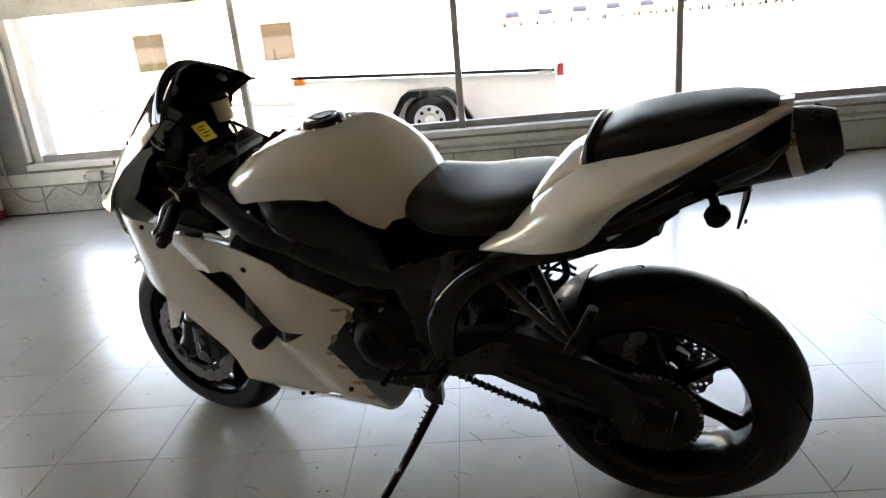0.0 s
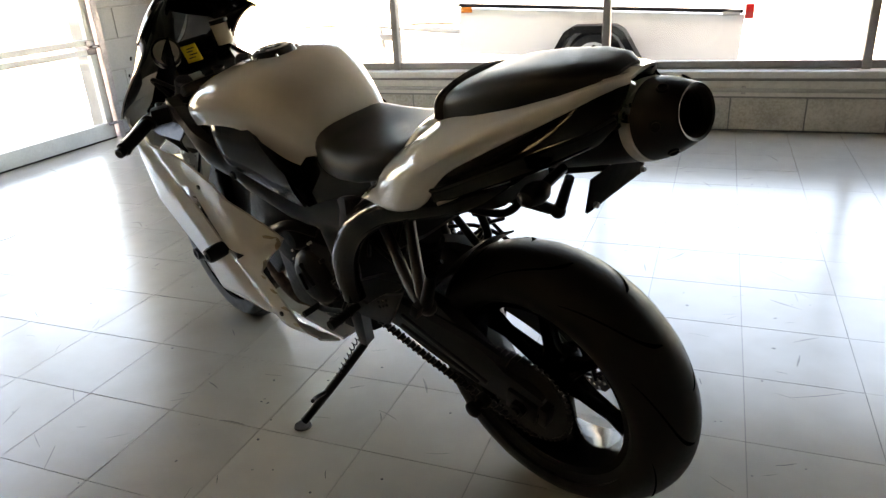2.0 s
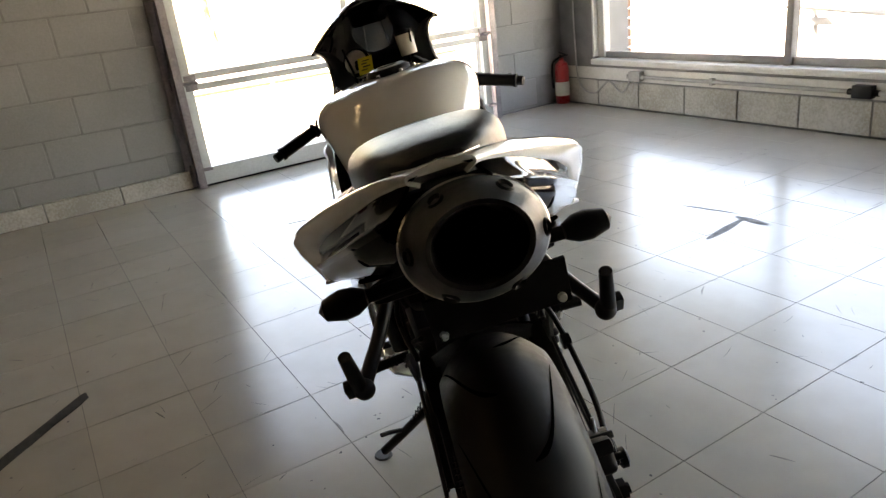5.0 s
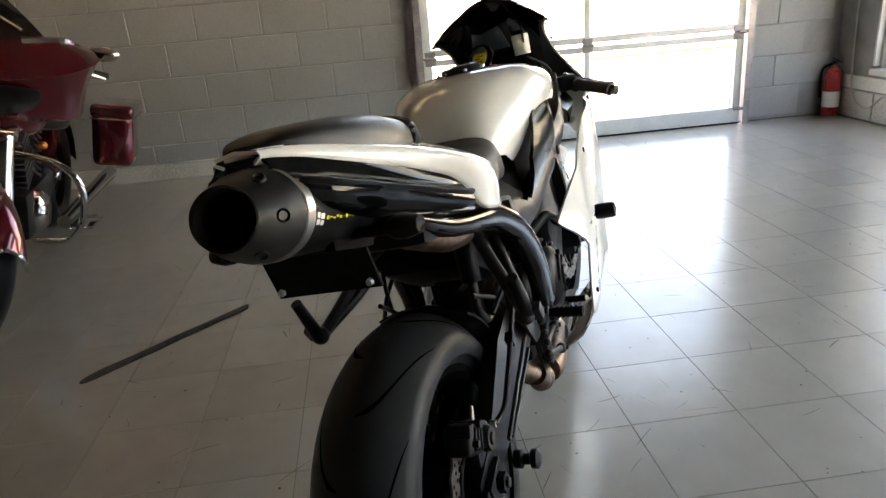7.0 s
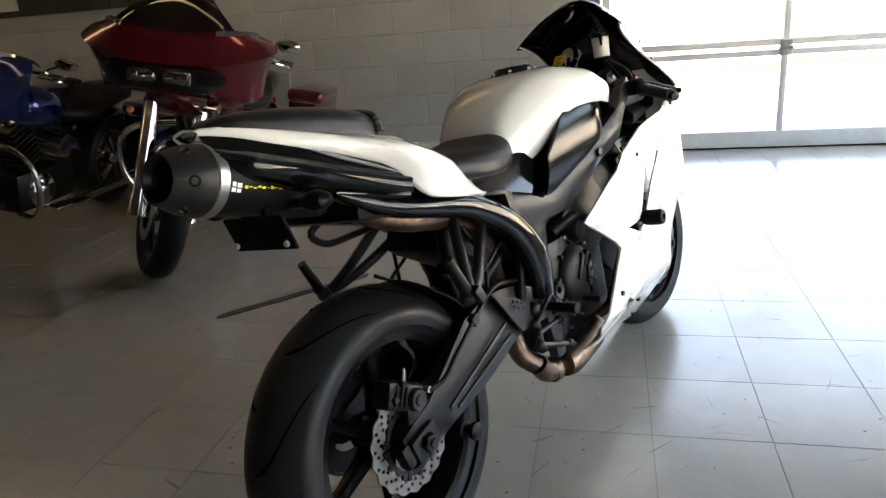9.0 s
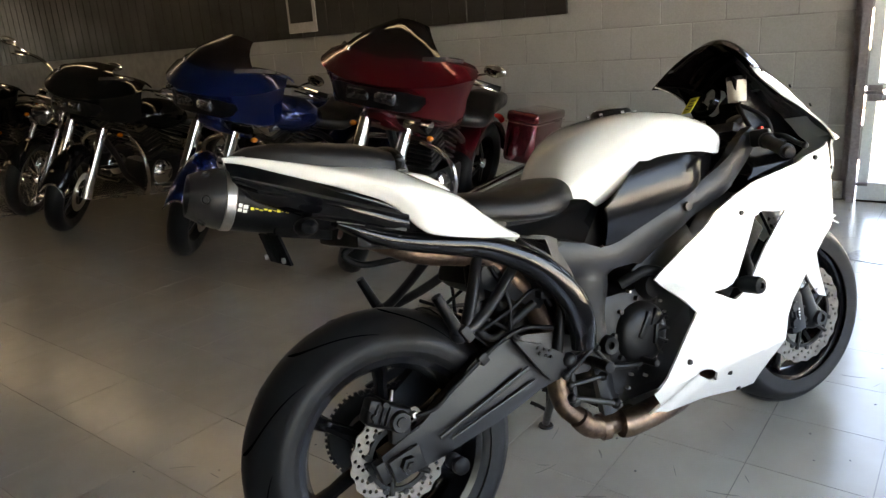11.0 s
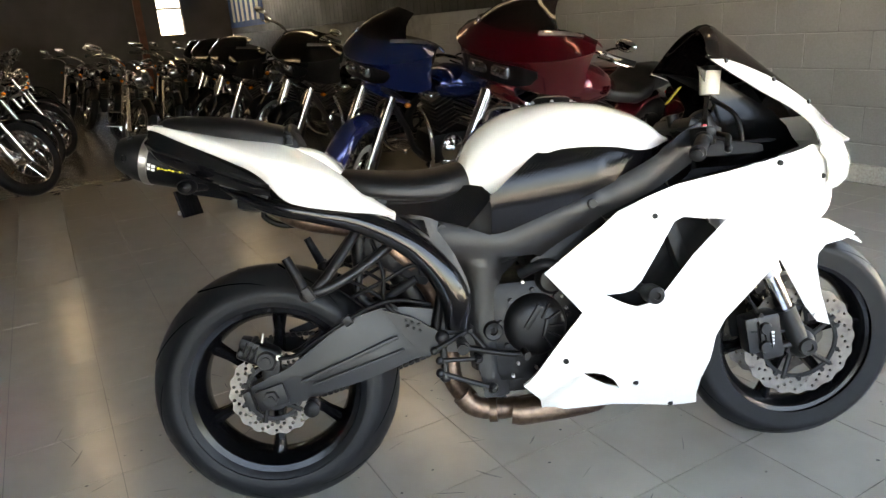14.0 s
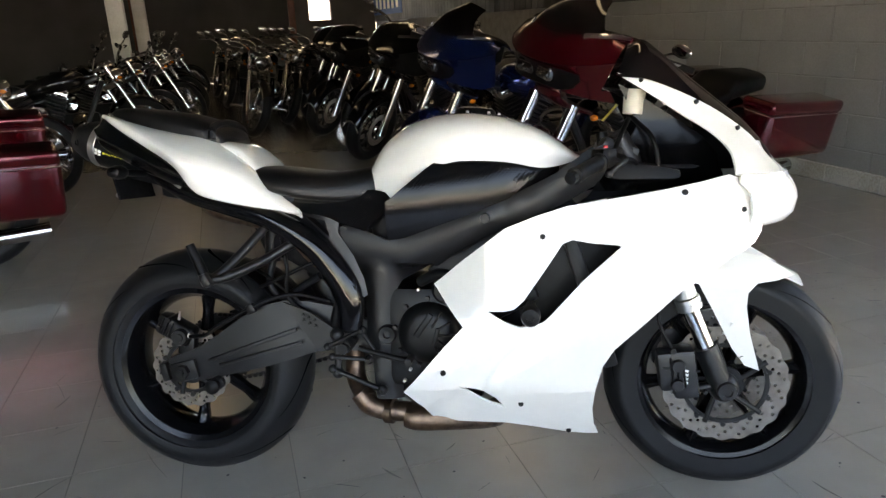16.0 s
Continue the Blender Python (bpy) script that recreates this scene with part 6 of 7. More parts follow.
def shark_fairing(t, paint, screen):
    """A frame-mounted nose fairing: crowned top, creased sides, sunken lamp band, short dark screen."""
    half = {
        "back": ((-0.40, 0.0, 1.160), (-0.42, 0.15, 1.162), (-0.44, 0.25, 1.160), (-0.46, 0.33, 1.150), (-0.47, 0.39, 1.13), (-0.47, 0.42, 1.11)),
        "base": ((-0.145, 0.0, 1.150), (-0.155, 0.12, 1.158), (-0.185, 0.22, 1.168), (-0.28, 0.315, 1.175), (-0.37, 0.37, 1.165), (-0.43, 0.41, 1.145)),
        "brow": ((-0.080, 0.0, 1.090), (-0.095, 0.135, 1.096), (-0.132, 0.245, 1.108), (-0.205, 0.345, 1.125), (-0.28, 0.410, 1.137), (-0.38, 0.445, 1.132)),
        "crease": ((-0.030, 0.0, 1.018), (-0.048, 0.15, 1.021), (-0.090, 0.27, 1.033), (-0.165, 0.385, 1.056), (-0.25, 0.453, 1.082), (-0.335, 0.476, 1.104)),
        "under": ((-0.052, 0.0, 1.008), (-0.068, 0.15, 1.010), (-0.104, 0.27, 1.018), (-0.174, 0.374, 1.042), (-0.257, 0.440, 1.068), (-0.342, 0.462, 1.090)),
        "side": ((-0.075, 0.0, 0.950), (-0.090, 0.15, 0.950), (-0.130, 0.265, 0.950), (-0.205, 0.345, 0.955), (-0.285, 0.398, 0.962), (-0.370, 0.415, 0.985)),
        "foot": ((-0.062, 0.0, 0.892), (-0.078, 0.14, 0.889), (-0.130, 0.25, 0.880), (-0.215, 0.325, 0.865), (-0.30, 0.375, 0.855), (-0.385, 0.395, 0.875)),
        "keel": ((-0.12, 0.0, 0.868), (-0.135, 0.11, 0.866), (-0.18, 0.20, 0.858), (-0.25, 0.27, 0.845), (-0.32, 0.32, 0.840), (-0.39, 0.34, 0.850)),
    }
    rows = {}
    for key, pts in half.items():
        q = [Vector(p) for p in spline([Vector((p[0], -p[1], p[2])) for p in reversed(pts[1:])] + [Vector(p) for p in pts], 41)]
        rows[key] = q
    order = ("back", "base", "brow", "crease", "under", "side", "foot", "keel")
    b = bmesh.new()
    skin(b, [[b.verts.new(v) for v in rows[k]] for k in order])
    solid(b, 0.008)
    fairing = part("fairing", b, paint, t, "", 35)
    # sunken dark band with two clear lamps
    b = bmesh.new()
    rings = []
    for f in (0.06, 0.25, 0.5, 0.75, 0.95):
        ring = []
        for i in range(29):
            u = (i - 14) / 14
            w = 0.285 - 0.05 * max(0.0, f - 0.5)
            y = w * u
            k = min(range(41), key=lambda j: abs(rows["side"][j].y - y))
            lift = 1 - abs(u) ** 6 * 0.45
            g = 0.5 + (f - 0.5) * lift
            top, mid, low = rows["under"][k], rows["side"][k], rows["foot"][k]
            p = top.lerp(mid, g * 2) if g < 0.5 else mid.lerp(low, g * 2 - 1)
            ring.append(b.verts.new((p.x + 0.006, y, p.z)))
        rings.append(ring)
    skin(b, rings)
    solid(b, 0.004)
    recess = part("lamp_recess", b, PLASTIC, fairing, "black recess for the lamps", 60)
    for s in (-1, 1):
        m = pose(-0.076, s * 0.083, 0.958, 0, -6, -s * 7)
        b = bmesh.new()
        box(b, (0, 0, 0), (0.056, 0.138, 0.074), (0, 0, 0), 0.022, 4)
        bmesh.ops.transform(b, matrix=m, verts=b.verts[:])
        lamp = part("headlamp", b, LAMPDARK, fairing, "rounded rectangular clear headlamp")
        for y, z, r in ((-0.036, -0.006, 0.022), (0.004, -0.009, 0.017), (0.036, -0.006, 0.022)):
            bulb = lathe(bmesh.new(), [(0, 0.006), (r * 0.6, 0.004), (r, 0.0), (r, -0.012)], m @ pose(0.029, y, z, 0, 90, 0), 20)
            part("reflector", bulb, LAMPGLASS, lamp)
        part("light_strip", box(bmesh.new(), tuple(m @ Vector((0.027, 0, 0.023))), (0.008, 0.110, 0.010), (0, -6, -s * 7), 0.003, 1), CHROME, lamp)
    # chrome trim each side of the screen's foot
    for s in (-1, 1):
        ks = [k for k in range(41) if 0.20 < s * rows["base"][k].y < 0.375]
        b = bmesh.new()
        rings = []
        for k in ks:
            p, q = rows["base"][k], rows["brow"][k]
            d = (q - p) * 0.28
            e = p + Vector((0, 0, 0.004))
            rings.append([b.verts.new(e + Vector((0, 0, 0.006))), b.verts.new(e + d * 0.5 + Vector((0.004, 0, 0.008))), b.verts.new(e + d)])
        skin(b, rings)
        solid(b, 0.004)
        part("vent_trim", b, CHROME, fairing, "chrome vent trim")
    if screen:
        b = bmesh.new()
        rings = []
        for f in (0.0, 0.2, 0.45, 0.7, 0.9, 1.0):
            ring = []
            for i in range(19):
                u = (i - 9) / 9
                k = min(range(41), key=lambda j: abs(rows["base"][j].y - 0.30 * u))
                p = rows["base"][k]
                topp = Vector((-0.37 - 0.05 * u * u, 0.125 * u, 1.16 + 0.180 * screen - 0.03 * u * u * screen))
                v = p.lerp(topp, f) + Vector((0.03, 0, 0.012)) * math.sin(math.pi * f)
                ring.append(b.verts.new(v))
            rings.append(ring)
        skin(b, rings)
        solid(b, 0.004)
        part("windshield", b, SMOKE, t, "dark tinted windshield", 60)
    # instrument housing behind the screen
    b = bmesh.new()
    box(b, (-0.44, 0, 1.07), (0.10, 0.62, 0.15), (0, -12, 0), 0.04, 3)
    part("dash", b, PLASTIC, t)
    return fairing


def touring(name_label, paint, group, screen=1.0):
    """A full-dress touring motorcycle, front wheel contact at the origin, heading +x."""
    t = thing("touring_motorcycle", pose(0, 0, 0), name_label, "motorcycle", group)
    round_wheel(t, 0.0, 0.325, 0.13, 0.235, False, "front_wheel")
    round_wheel(t, -1.63, 0.32, 0.17, 0.215, False, "rear_wheel")
    b = bmesh.new()
    rings = []
    for k in range(17):
        a = radians(26 + 128 * k / 16)
        r = 0.355
        rings.append([b.verts.new((r * math.cos(a), 0.085 * u, 0.325 + r * math.sin(a) - 0.075 * abs(u) ** 2.6)) for u in (-1, -0.85, -0.5, 0, 0.5, 0.85, 1)])
    skin(b, rings)
    solid(b, 0.005)
    fe = part("front_fender", b, paint, t, "", 60)
    b = bmesh.new()
    pipe(b, [(0.318, -0.085, 0.405), (0.324, -0.05, 0.462), (0.322, 0, 0.484), (0.324, 0.05, 0.462), (0.318, 0.085, 0.405)], 0.008, 16, 6)
    part("fender_tip", b, CHROME, fe)
    for s in (-1, 1):
        b = bmesh.new()
        rod(b, (0.0, s * 0.115, 0.33), (-0.19, s * 0.115, 0.80), 0.036, seg=18)
        rod(b, (0.01, s * 0.115, 0.29), (-0.02, s * 0.115, 0.38), 0.045, 0.04, seg=18)
        part("fork_leg", b, CHROME, t, "bright chrome fork leg")
        b = disc_ring(0.0, s * 0.075, 0.325)
        part("brake_disc", b, STEEL, t)
    fairing = shark_fairing(t, paint, screen)
    b = bmesh.new()
    rings = []
    for x, w, z in ((-0.10, 0.10, 0.875), (-0.10, 0.12, 0.835), (-0.17, 0.15, 0.775), (-0.29, 0.165, 0.735), (-0.34, 0.13, 0.735)):
        rings.append([b.verts.new((x - 0.06 * u * u, w * u, z - 0.012 * u * u)) for u in (-1, -0.8, -0.5, 0, 0.5, 0.8, 1)])
    skin(b, rings)
    solid(b, 0.012)
    part("lower_lip", b, paint, t, "", 60)
    for s in (-1, 1):
        bar_end(t, s, -0.62, 0.40, 1.045, CHROME)
        b = ball(bmesh.new(), (-0.30, s * 0.25, 0.74), 0.021, (1.2, 0.9, 0.8))
        part("indicator", b, AMBER, t, "small amber front indicator")
        b = bmesh.new()
        pipe(b, [(-0.50, s * 0.10, 0.66), (-0.44, s * 0.26, 0.64), (-0.42, s * 0.36, 0.56), (-0.44, s * 0.37, 0.40), (-0.48, s * 0.30, 0.27), (-0.56, s * 0.14, 0.24)], 0.016, 24, 10)
        part("crash_bar", b, CHROME, t, "looped chrome engine guard")
        b = bmesh.new()
        box(b, (-0.72, s * 0.34, 0.29), (0.34, 0.10, 0.02), (0, -6, 0), 0.008)
        part("footboard", b, CHROME, t)
        b = bmesh.new()
        box(b, (-1.74, s * 0.385, 0.565), (0.66, 0.22, 0.31), (0, -3, 0), 0.05, 3)
        bag = part("saddlebag", b, paint, t, "glossy hard saddlebag")
        b = bmesh.new()
        box(b, (-1.74, s * 0.387, 0.725), (0.67, 0.23, 0.075), (0, -3, 0), 0.03, 3)
        part("bag_lid", b, paint, bag)
        part("bag_trim", box(bmesh.new(), (-1.74, s * 0.387, 0.684), (0.672, 0.232, 0.007), (0, -3, 0), 0.003, 1), CHROME, bag, "thin chrome seam strip")
        b = bmesh.new()
        rod(b, (-0.95, s * 0.20, 0.22), (-1.98, s * 0.30, 0.27), 0.036, 0.042, 18)
        part("exhaust_pipe", b, CHROME, t)
    b = bmesh.new()
    rings = []
    for x, w, zt, zb in ((-0.62, 0.05, 0.84, 0.74), (-0.68, 0.13, 0.90, 0.70), (-0.80, 0.17, 0.93, 0.66), (-0.95, 0.165, 0.91, 0.66), (-1.08, 0.12, 0.84, 0.68), (-1.14, 0.06, 0.79, 0.70)):
        rings.append([b.verts.new((x, w * math.cos(a), (zt + zb) / 2 + (zt - zb) / 2 * math.sin(a))) for a in (2 * math.pi * k / 22 for k in range(22))])
    skin(b, rings, True)
    b.faces.new(rings[0])
    b.faces.new(rings[-1])
    part("fuel_tank", b, paint, t, "", 60)
    b = bmesh.new()
    rings = []
    for x, w, zt, zb in ((-1.06, 0.10, 0.76, 0.68), (-1.14, 0.16, 0.755, 0.66), (-1.28, 0.19, 0.74, 0.64), (-1.42, 0.18, 0.78, 0.66), (-1.47, 0.16, 0.84, 0.68), (-1.60, 0.15, 0.845, 0.70), (-1.78, 0.13, 0.84, 0.72), (-1.84, 0.08, 0.82, 0.74)):
        rings.append([b.verts.new((x, w * math.copysign(abs(math.cos(a)) ** 0.6, math.cos(a)), (zt + zb) / 2 + (zt - zb) / 2 * math.copysign(abs(math.sin(a)) ** 0.6, math.sin(a)))) for a in (2 * math.pi * k / 22 for k in range(22))])
    skin(b, rings, True)
    b.faces.new(rings[0])
    b.faces.new(rings[-1])
    part("seat", b, VINYL, t, "black stepped leather seat", 60)
    b = bmesh.new()
    rings = []
    for k in range(15):
        a = radians(20 + 150 * k / 14)
        r = 0.36
        rings.append([b.verts.new((-1.63 + r * math.cos(a), 0.105 * u, 0.33 + r * math.sin(a) - 0.05 * abs(u) ** 2.5)) for u in (-1, -0.8, -0.4, 0, 0.4, 0.8, 1)])
    skin(b, rings)
    solid(b, 0.005)
    rf = part("rear_fender", b, paint, t, "", 60)
    part("tail_lamp", ball(bmesh.new(), (-1.97, 0, 0.60), 0.05, (0.5, 1.2, 0.8)), REDLENS, rf)
    b = bmesh.new()
    pipe(b, [(-0.26, 0, 0.80), (-0.45, 0, 0.50), (-0.62, 0, 0.26), (-1.2, 0, 0.24), (-1.45, 0, 0.34)], 0.026, 20, 8)
    pipe(b, [(-0.28, 0, 0.86), (-0.8, 0, 0.72), (-1.2, 0, 0.60), (-1.5, 0, 0.40)], 0.026, 20, 8)
    part("chassis", b, MATTE, t)
    v_twin(t)
    return turn_forks(t, ("front_wheel", "front_fender", "fork_leg", "brake_disc"), 33)


def turn_forks(t, names, angle):
    """Turns the steered parts of a parked motorcycle about its raked steering axis."""
    top, foot = Vector((-0.30, 0, 0.95)), Vector((-0.06, 0, 0.33))
    m = Matrix.Translation(foot) @ Matrix.Rotation(radians(angle), 4, top - foot) @ Matrix.Translation(-foot)
    for c in t.children:
        if c.name.split(".")[0] in names:
            c.matrix_local = m @ c.matrix_local
    return t


def disc_ring(cx, y, cz, r0=0.10, r1=0.15):
    b = bmesh.new()
    return lathe(b, [(r0, -0.0025), (r1, -0.0025), (r1, 0.0025), (r0, 0.0025), (r0, -0.0025)], pose(cx, y, cz, 90), 40)


def cruiser(label, paint, group, high=False, bags=False):
    """A stripped cruiser, front wheel contact at the origin, heading +x."""
    t = thing("cruiser_motorcycle", pose(0, 0, 0), label, "motorcycle", group)
    round_wheel(t, 0.0, 0.335, 0.11, 0.255, True, "front_wheel")
    round_wheel(t, -1.62, 0.32, 0.16, 0.215, True, "rear_wheel")
    for x, R, w, a0, a1 in ((0.0, 0.36, 0.075, 35, 150), (-1.62, 0.36, 0.10, 15, 165)):
        b = bmesh.new()
        rings = []
        for k in range(13):
            a = radians(a0 + (a1 - a0) * k / 12)
            rings.append([b.verts.new((x + R * math.cos(a), w * u, 0.33 + R * math.sin(a) - 0.05 * abs(u) ** 2.5)) for u in (-1, -0.8, -0.4, 0, 0.4, 0.8, 1)])
        skin(b, rings)
        solid(b, 0.004)
        part("front_fender" if x == 0 else "rear_fender", b, paint, t, "", 60)
    for s in (-1, 1):
        b = bmesh.new()
        rod(b, (0.0, s * 0.10, 0.32), (-0.30, s * 0.10, 0.92), 0.022, seg=16)
        rod(b, (0.01, s * 0.10, 0.29), (-0.12, s * 0.10, 0.56), 0.032, 0.030, seg=16)
        part("fork_leg", b, CHROME, t, "chrome fork leg")
        z = 1.27 if high else 1.02
        bar_end(t, s, -0.42, 0.40, z, CHROME)
        b = ball(bmesh.new(), (-0.22, s * 0.17, 0.80), 0.020, (1.2, 0.9, 0.8))
        part("indicator", b, AMBER, t, "small amber indicator")
        b = bmesh.new()
        rod(b, (-0.9, s * 0.18, 0.24), (-2.0, s * 0.24, 0.28), 0.034, 0.042, 16)
        part("exhaust_pipe", b, CHROME, t)
        b = bmesh.new()
        rod(b, (-0.52, s * 0.14, 0.30), (-0.54, s * 0.34, 0.30), 0.014)
        part("foot_peg", b, CHROME, t)
        if bags:
            part("saddlebag", box(bmesh.new(), (-1.72, s * 0.27, 0.56), (0.46, 0.15, 0.28), (0, -4, 0), 0.04, 3), VINYL, t, "black leather saddlebag")
    b = lathe(bmesh.new(), [(0, 0.03), (0.05, 0.028), (0.080, 0.010), (0.085, 0.0), (0.085, -0.03), (0.06, -0.11), (0.0, -0.14)], pose(-0.13, 0, 0.86, 0, 90, 0), 28)
    hl = part("headlamp", b, CHROME, t, "round chrome headlamp")
    part("lamp_lens", lathe(bmesh.new(), [(0, 0.036), (0.05, 0.033), (0.078, 0.013)], pose(-0.13, 0, 0.86, 0, 90, 0), 28), LAMPGLASS, hl)
    b = bmesh.new()
    box(b, (-0.27, 0, 0.93), (0.08, 0.26, 0.05), (0, 26, 0), 0.012)
    box(b, (-0.22, 0, 0.78), (0.08, 0.26, 0.05), (0, 26, 0), 0.012)
    part("triple_clamp", b, CHROME, t)
    b = bmesh.new()
    rings = []
    for x, w, zt, zb in ((-0.44, 0.05, 0.88, 0.80), (-0.50, 0.11, 0.93, 0.75), (-0.64, 0.145, 0.93, 0.72), (-0.80, 0.13, 0.88, 0.70), (-0.95, 0.08, 0.80, 0.68), (-1.02, 0.03, 0.74, 0.68)):
        rings.append([b.verts.new((x, w * math.cos(a), (zt + zb) / 2 + (zt - zb) / 2 * math.sin(a))) for a in (2 * math.pi * k / 20 for k in range(20))])
    skin(b, rings, True)
    b.faces.new(rings[0])
    b.faces.new(rings[-1])
    part("fuel_tank", b, paint, t, "teardrop fuel tank", 60)
    b = bmesh.new()
    rings = []
    for x, w, zt, zb in ((-0.96, 0.08, 0.73, 0.66), (-1.05, 0.15, 0.71, 0.63), (-1.20, 0.17, 0.70, 0.62), (-1.32, 0.15, 0.76, 0.66), (-1.46, 0.12, 0.78, 0.70), (-1.62, 0.09, 0.77, 0.71)):
        rings.append([b.verts.new((x, w * math.copysign(abs(math.cos(a)) ** 0.6, math.cos(a)), (zt + zb) / 2 + (zt - zb) / 2 * math.copysign(abs(math.sin(a)) ** 0.6, math.sin(a)))) for a in (2 * math.pi * k / 20 for k in range(20))])
    skin(b, rings, True)
    b.faces.new(rings[0])
    b.faces.new(rings[-1])
    part("seat", b, VINYL, t, "black leather seat", 60)
    b = bmesh.new()
    pipe(b, [(-0.30, 0, 0.82), (-0.46, 0, 0.50), (-0.60, 0, 0.25), (-1.2, 0, 0.24), (-1.45, 0, 0.34)], 0.024, 20, 8)
    pipe(b, [(-0.32, 0, 0.86), (-0.8, 0, 0.68), (-1.2, 0, 0.56), (-1.5, 0, 0.38)], 0.024, 20, 8)
    part("chassis", b, MATTE, t)
    v_twin(t)
    return turn_forks(t, ("front_wheel", "front_fender", "fork_leg", "handlebar", "headlamp", "triple_clamp", "indicator"), 28)


def stand_at(ob, x, y, yaw, lean=6):
    ob.matrix_world = pose(x, y, 0.0, 0, 0, yaw) @ pose(0, 0, 0, -lean)
    return ob


def at(x, y, yaw, lean=6):
    return pose(x, y, 0.0, 0, 0, yaw) @ pose(0, 0, 0, -lean)


ROW = "motorcycles parked along the wall"
stand_at(touring("deep red touring motorcycle with a shark-nosed fairing, parked by the wall", REDPAINT, ROW), 1.67, 1.80, 191, 11)
stand_at(touring("deep blue touring motorcycle with a shark-nosed fairing, parked by the wall", BLUEPAINT, ROW), 1.45, 3.03, 185, 11)
black_tour = stand_at(touring("black touring motorcycle with a wide fairing and a low screen", GLOSS, ROW, 0.42), 1.42, 4.60, 189, 11)
for x, y, yaw in ((1.28, 6.45, 191), (1.36, 7.85, 193), (1.50, 9.20, 191)):
    copy_thing(black_tour, at(x, y, yaw, 11))
stand_at(cruiser("black cruiser motorcycle with tall chrome handlebars, parked in the row", GLOSS, ROW, True), 1.55, 5.55, 190, 9)
MID = "motorcycles parked in the middle of the shop"
cr = stand_at(cruiser("black and chrome cruiser motorcycle with a round headlamp", GLOSS, MID), 0.45, 6.75, 262, 9)
for x, y, yaw in ((0.60, 8.78, 255), (0.22, 10.60, 250), (1.15, 9.14, 247), (1.60, 10.93, 245), (0.89, 12.36, 252), (2.33, 13.09, 247), (0.05, 12.9, 250), (0.95, 7.75, 252), (0.63, 11.28, 247), (1.52, 12.03, 247)):
    copy_thing(cr, at(x, y, yaw, 9))
WEST = "motorcycles parked across the aisle"
crw = stand_at(cruiser("dark cruiser motorcycle with leather saddlebags, fork turned to the aisle", GLOSS, WEST, False, True), -0.57, 5.37, 9, 9)
for x, y, yaw in ((-0.50, 6.45, 7), (-0.31, 7.60, 11), (-0.30, 8.80, 7), (-0.41, 9.94, 9), (-0.48, 11.14, 7), (-0.31, 12.34, 9)):
    copy_thing(crw, at(x, y, yaw, 9))
red_cr = stand_at(cruiser("dark cruiser motorcycle with a deep red tank beside the aisle", REDPAINT, WEST, False, True), -1.25, 4.25, 12, 9)
stand_at(touring("deep red touring motorcycle with hard saddlebags, its tail towards the aisle", REDPAINT, WEST), -2.79, 2.02, 195, 8)

# ---- the lot outside ----
tr = thing("utility_trailer", pose(-0.10, -5.15, -0.05), "low white utility trailer with a black wheel guard", "trailer")
b = bmesh.new()
box(b, (0.97, -0.85, 0.50), (2.54, 1.50, 0.42), (0, -2.95, 0), 0.02)
body = part("body", b, TRAILERPAINT, tr)
b = bmesh.new()
rod(b, (-0.29, -0.08, 0.672), (2.22, -0.08, 0.801), 0.017, seg=8)
rod(b, (2.22, -0.09, 0.793), (2.65, -0.12, 0.85), 0.006, seg=6)
part("top_rail", b, PLASTIC, body)
b = bmesh.new()
lathe(b, [(0.15, -0.08), (0.215, -0.09), (0.242, -0.06), (0.248, 0), (0.242, 0.06), (0.215, 0.09), (0.15, 0.08)], pose(0.92, 0.0, 0.31, 90), 40)
wt = part("wheel", b, RUBBER, tr)
b = lathe(bmesh.new(), [(0, 0.055), (0.05, 0.055), (0.07, 0.03), (0.14, 0.045), (0.165, 0.075), (0.17, -0.05)], pose(0.92, 0.0, 0.31, -90), 40)
rim2 = part("rim", b, TRAILERPAINT, wt)
b = bmesh.new()
for k in range(8):
    a = 2 * math.pi * k / 8
    rod(b, (0.92 + 0.105 * math.cos(a), 0.03, 0.31 + 0.105 * math.sin(a)), (0.92 + 0.105 * math.cos(a), 0.046, 0.31 + 0.105 * math.sin(a)), 0.018, seg=10)
tagged(part("rim_holes", b, PLASTIC, rim2), kind="stuff")
GUARD = [(0.50, 0.28), (0.66, 0.55), (0.74, 0.60), (1.10, 0.60), (1.18, 0.55), (1.34, 0.28), (1.28, 0.28), (1.14, 0.50), (1.08, 0.54), (0.76, 0.54), (0.70, 0.50), (0.56, 0.28)]
b = sheet(GUARD, [], lambda x, z: 0.11, 0.22, 0.2)
part("wheel_guard", b, PLASTIC, tr, "black angular wheel guard")
part("marker_lamp", box(bmesh.new(), (2.146, -0.08, 0.755), (0.11, 0.03, 0.055), (0, 0, 0), 0.01), AMBER, tr, "amber marker lamp")
part("tail_lamp", box(bmesh.new(), (-0.34, -0.08, 0.67), (0.07, 0.05, 0.12), (0, 0, 0), 0.01), REDLENS, tr, "red tail lamp")
part("number_lamp", box(bmesh.new(), (-0.20, -0.08, 0.665), (0.14, 0.03, 0.05), (0, 0, 0), 0.008), GREYPIPE, tr)
b = bmesh.new()
rod(b, (2.20, -0.15, 0.55), (3.9, -0.75, 0.62), 0.03, seg=8)
rod(b, (2.20, -1.5, 0.55), (3.9, -0.80, 0.62), 0.03, seg=8)
rod(b, (3.04, -0.6, 0.79), (4.09, -0.6, 0.73), 0.02, seg=8)
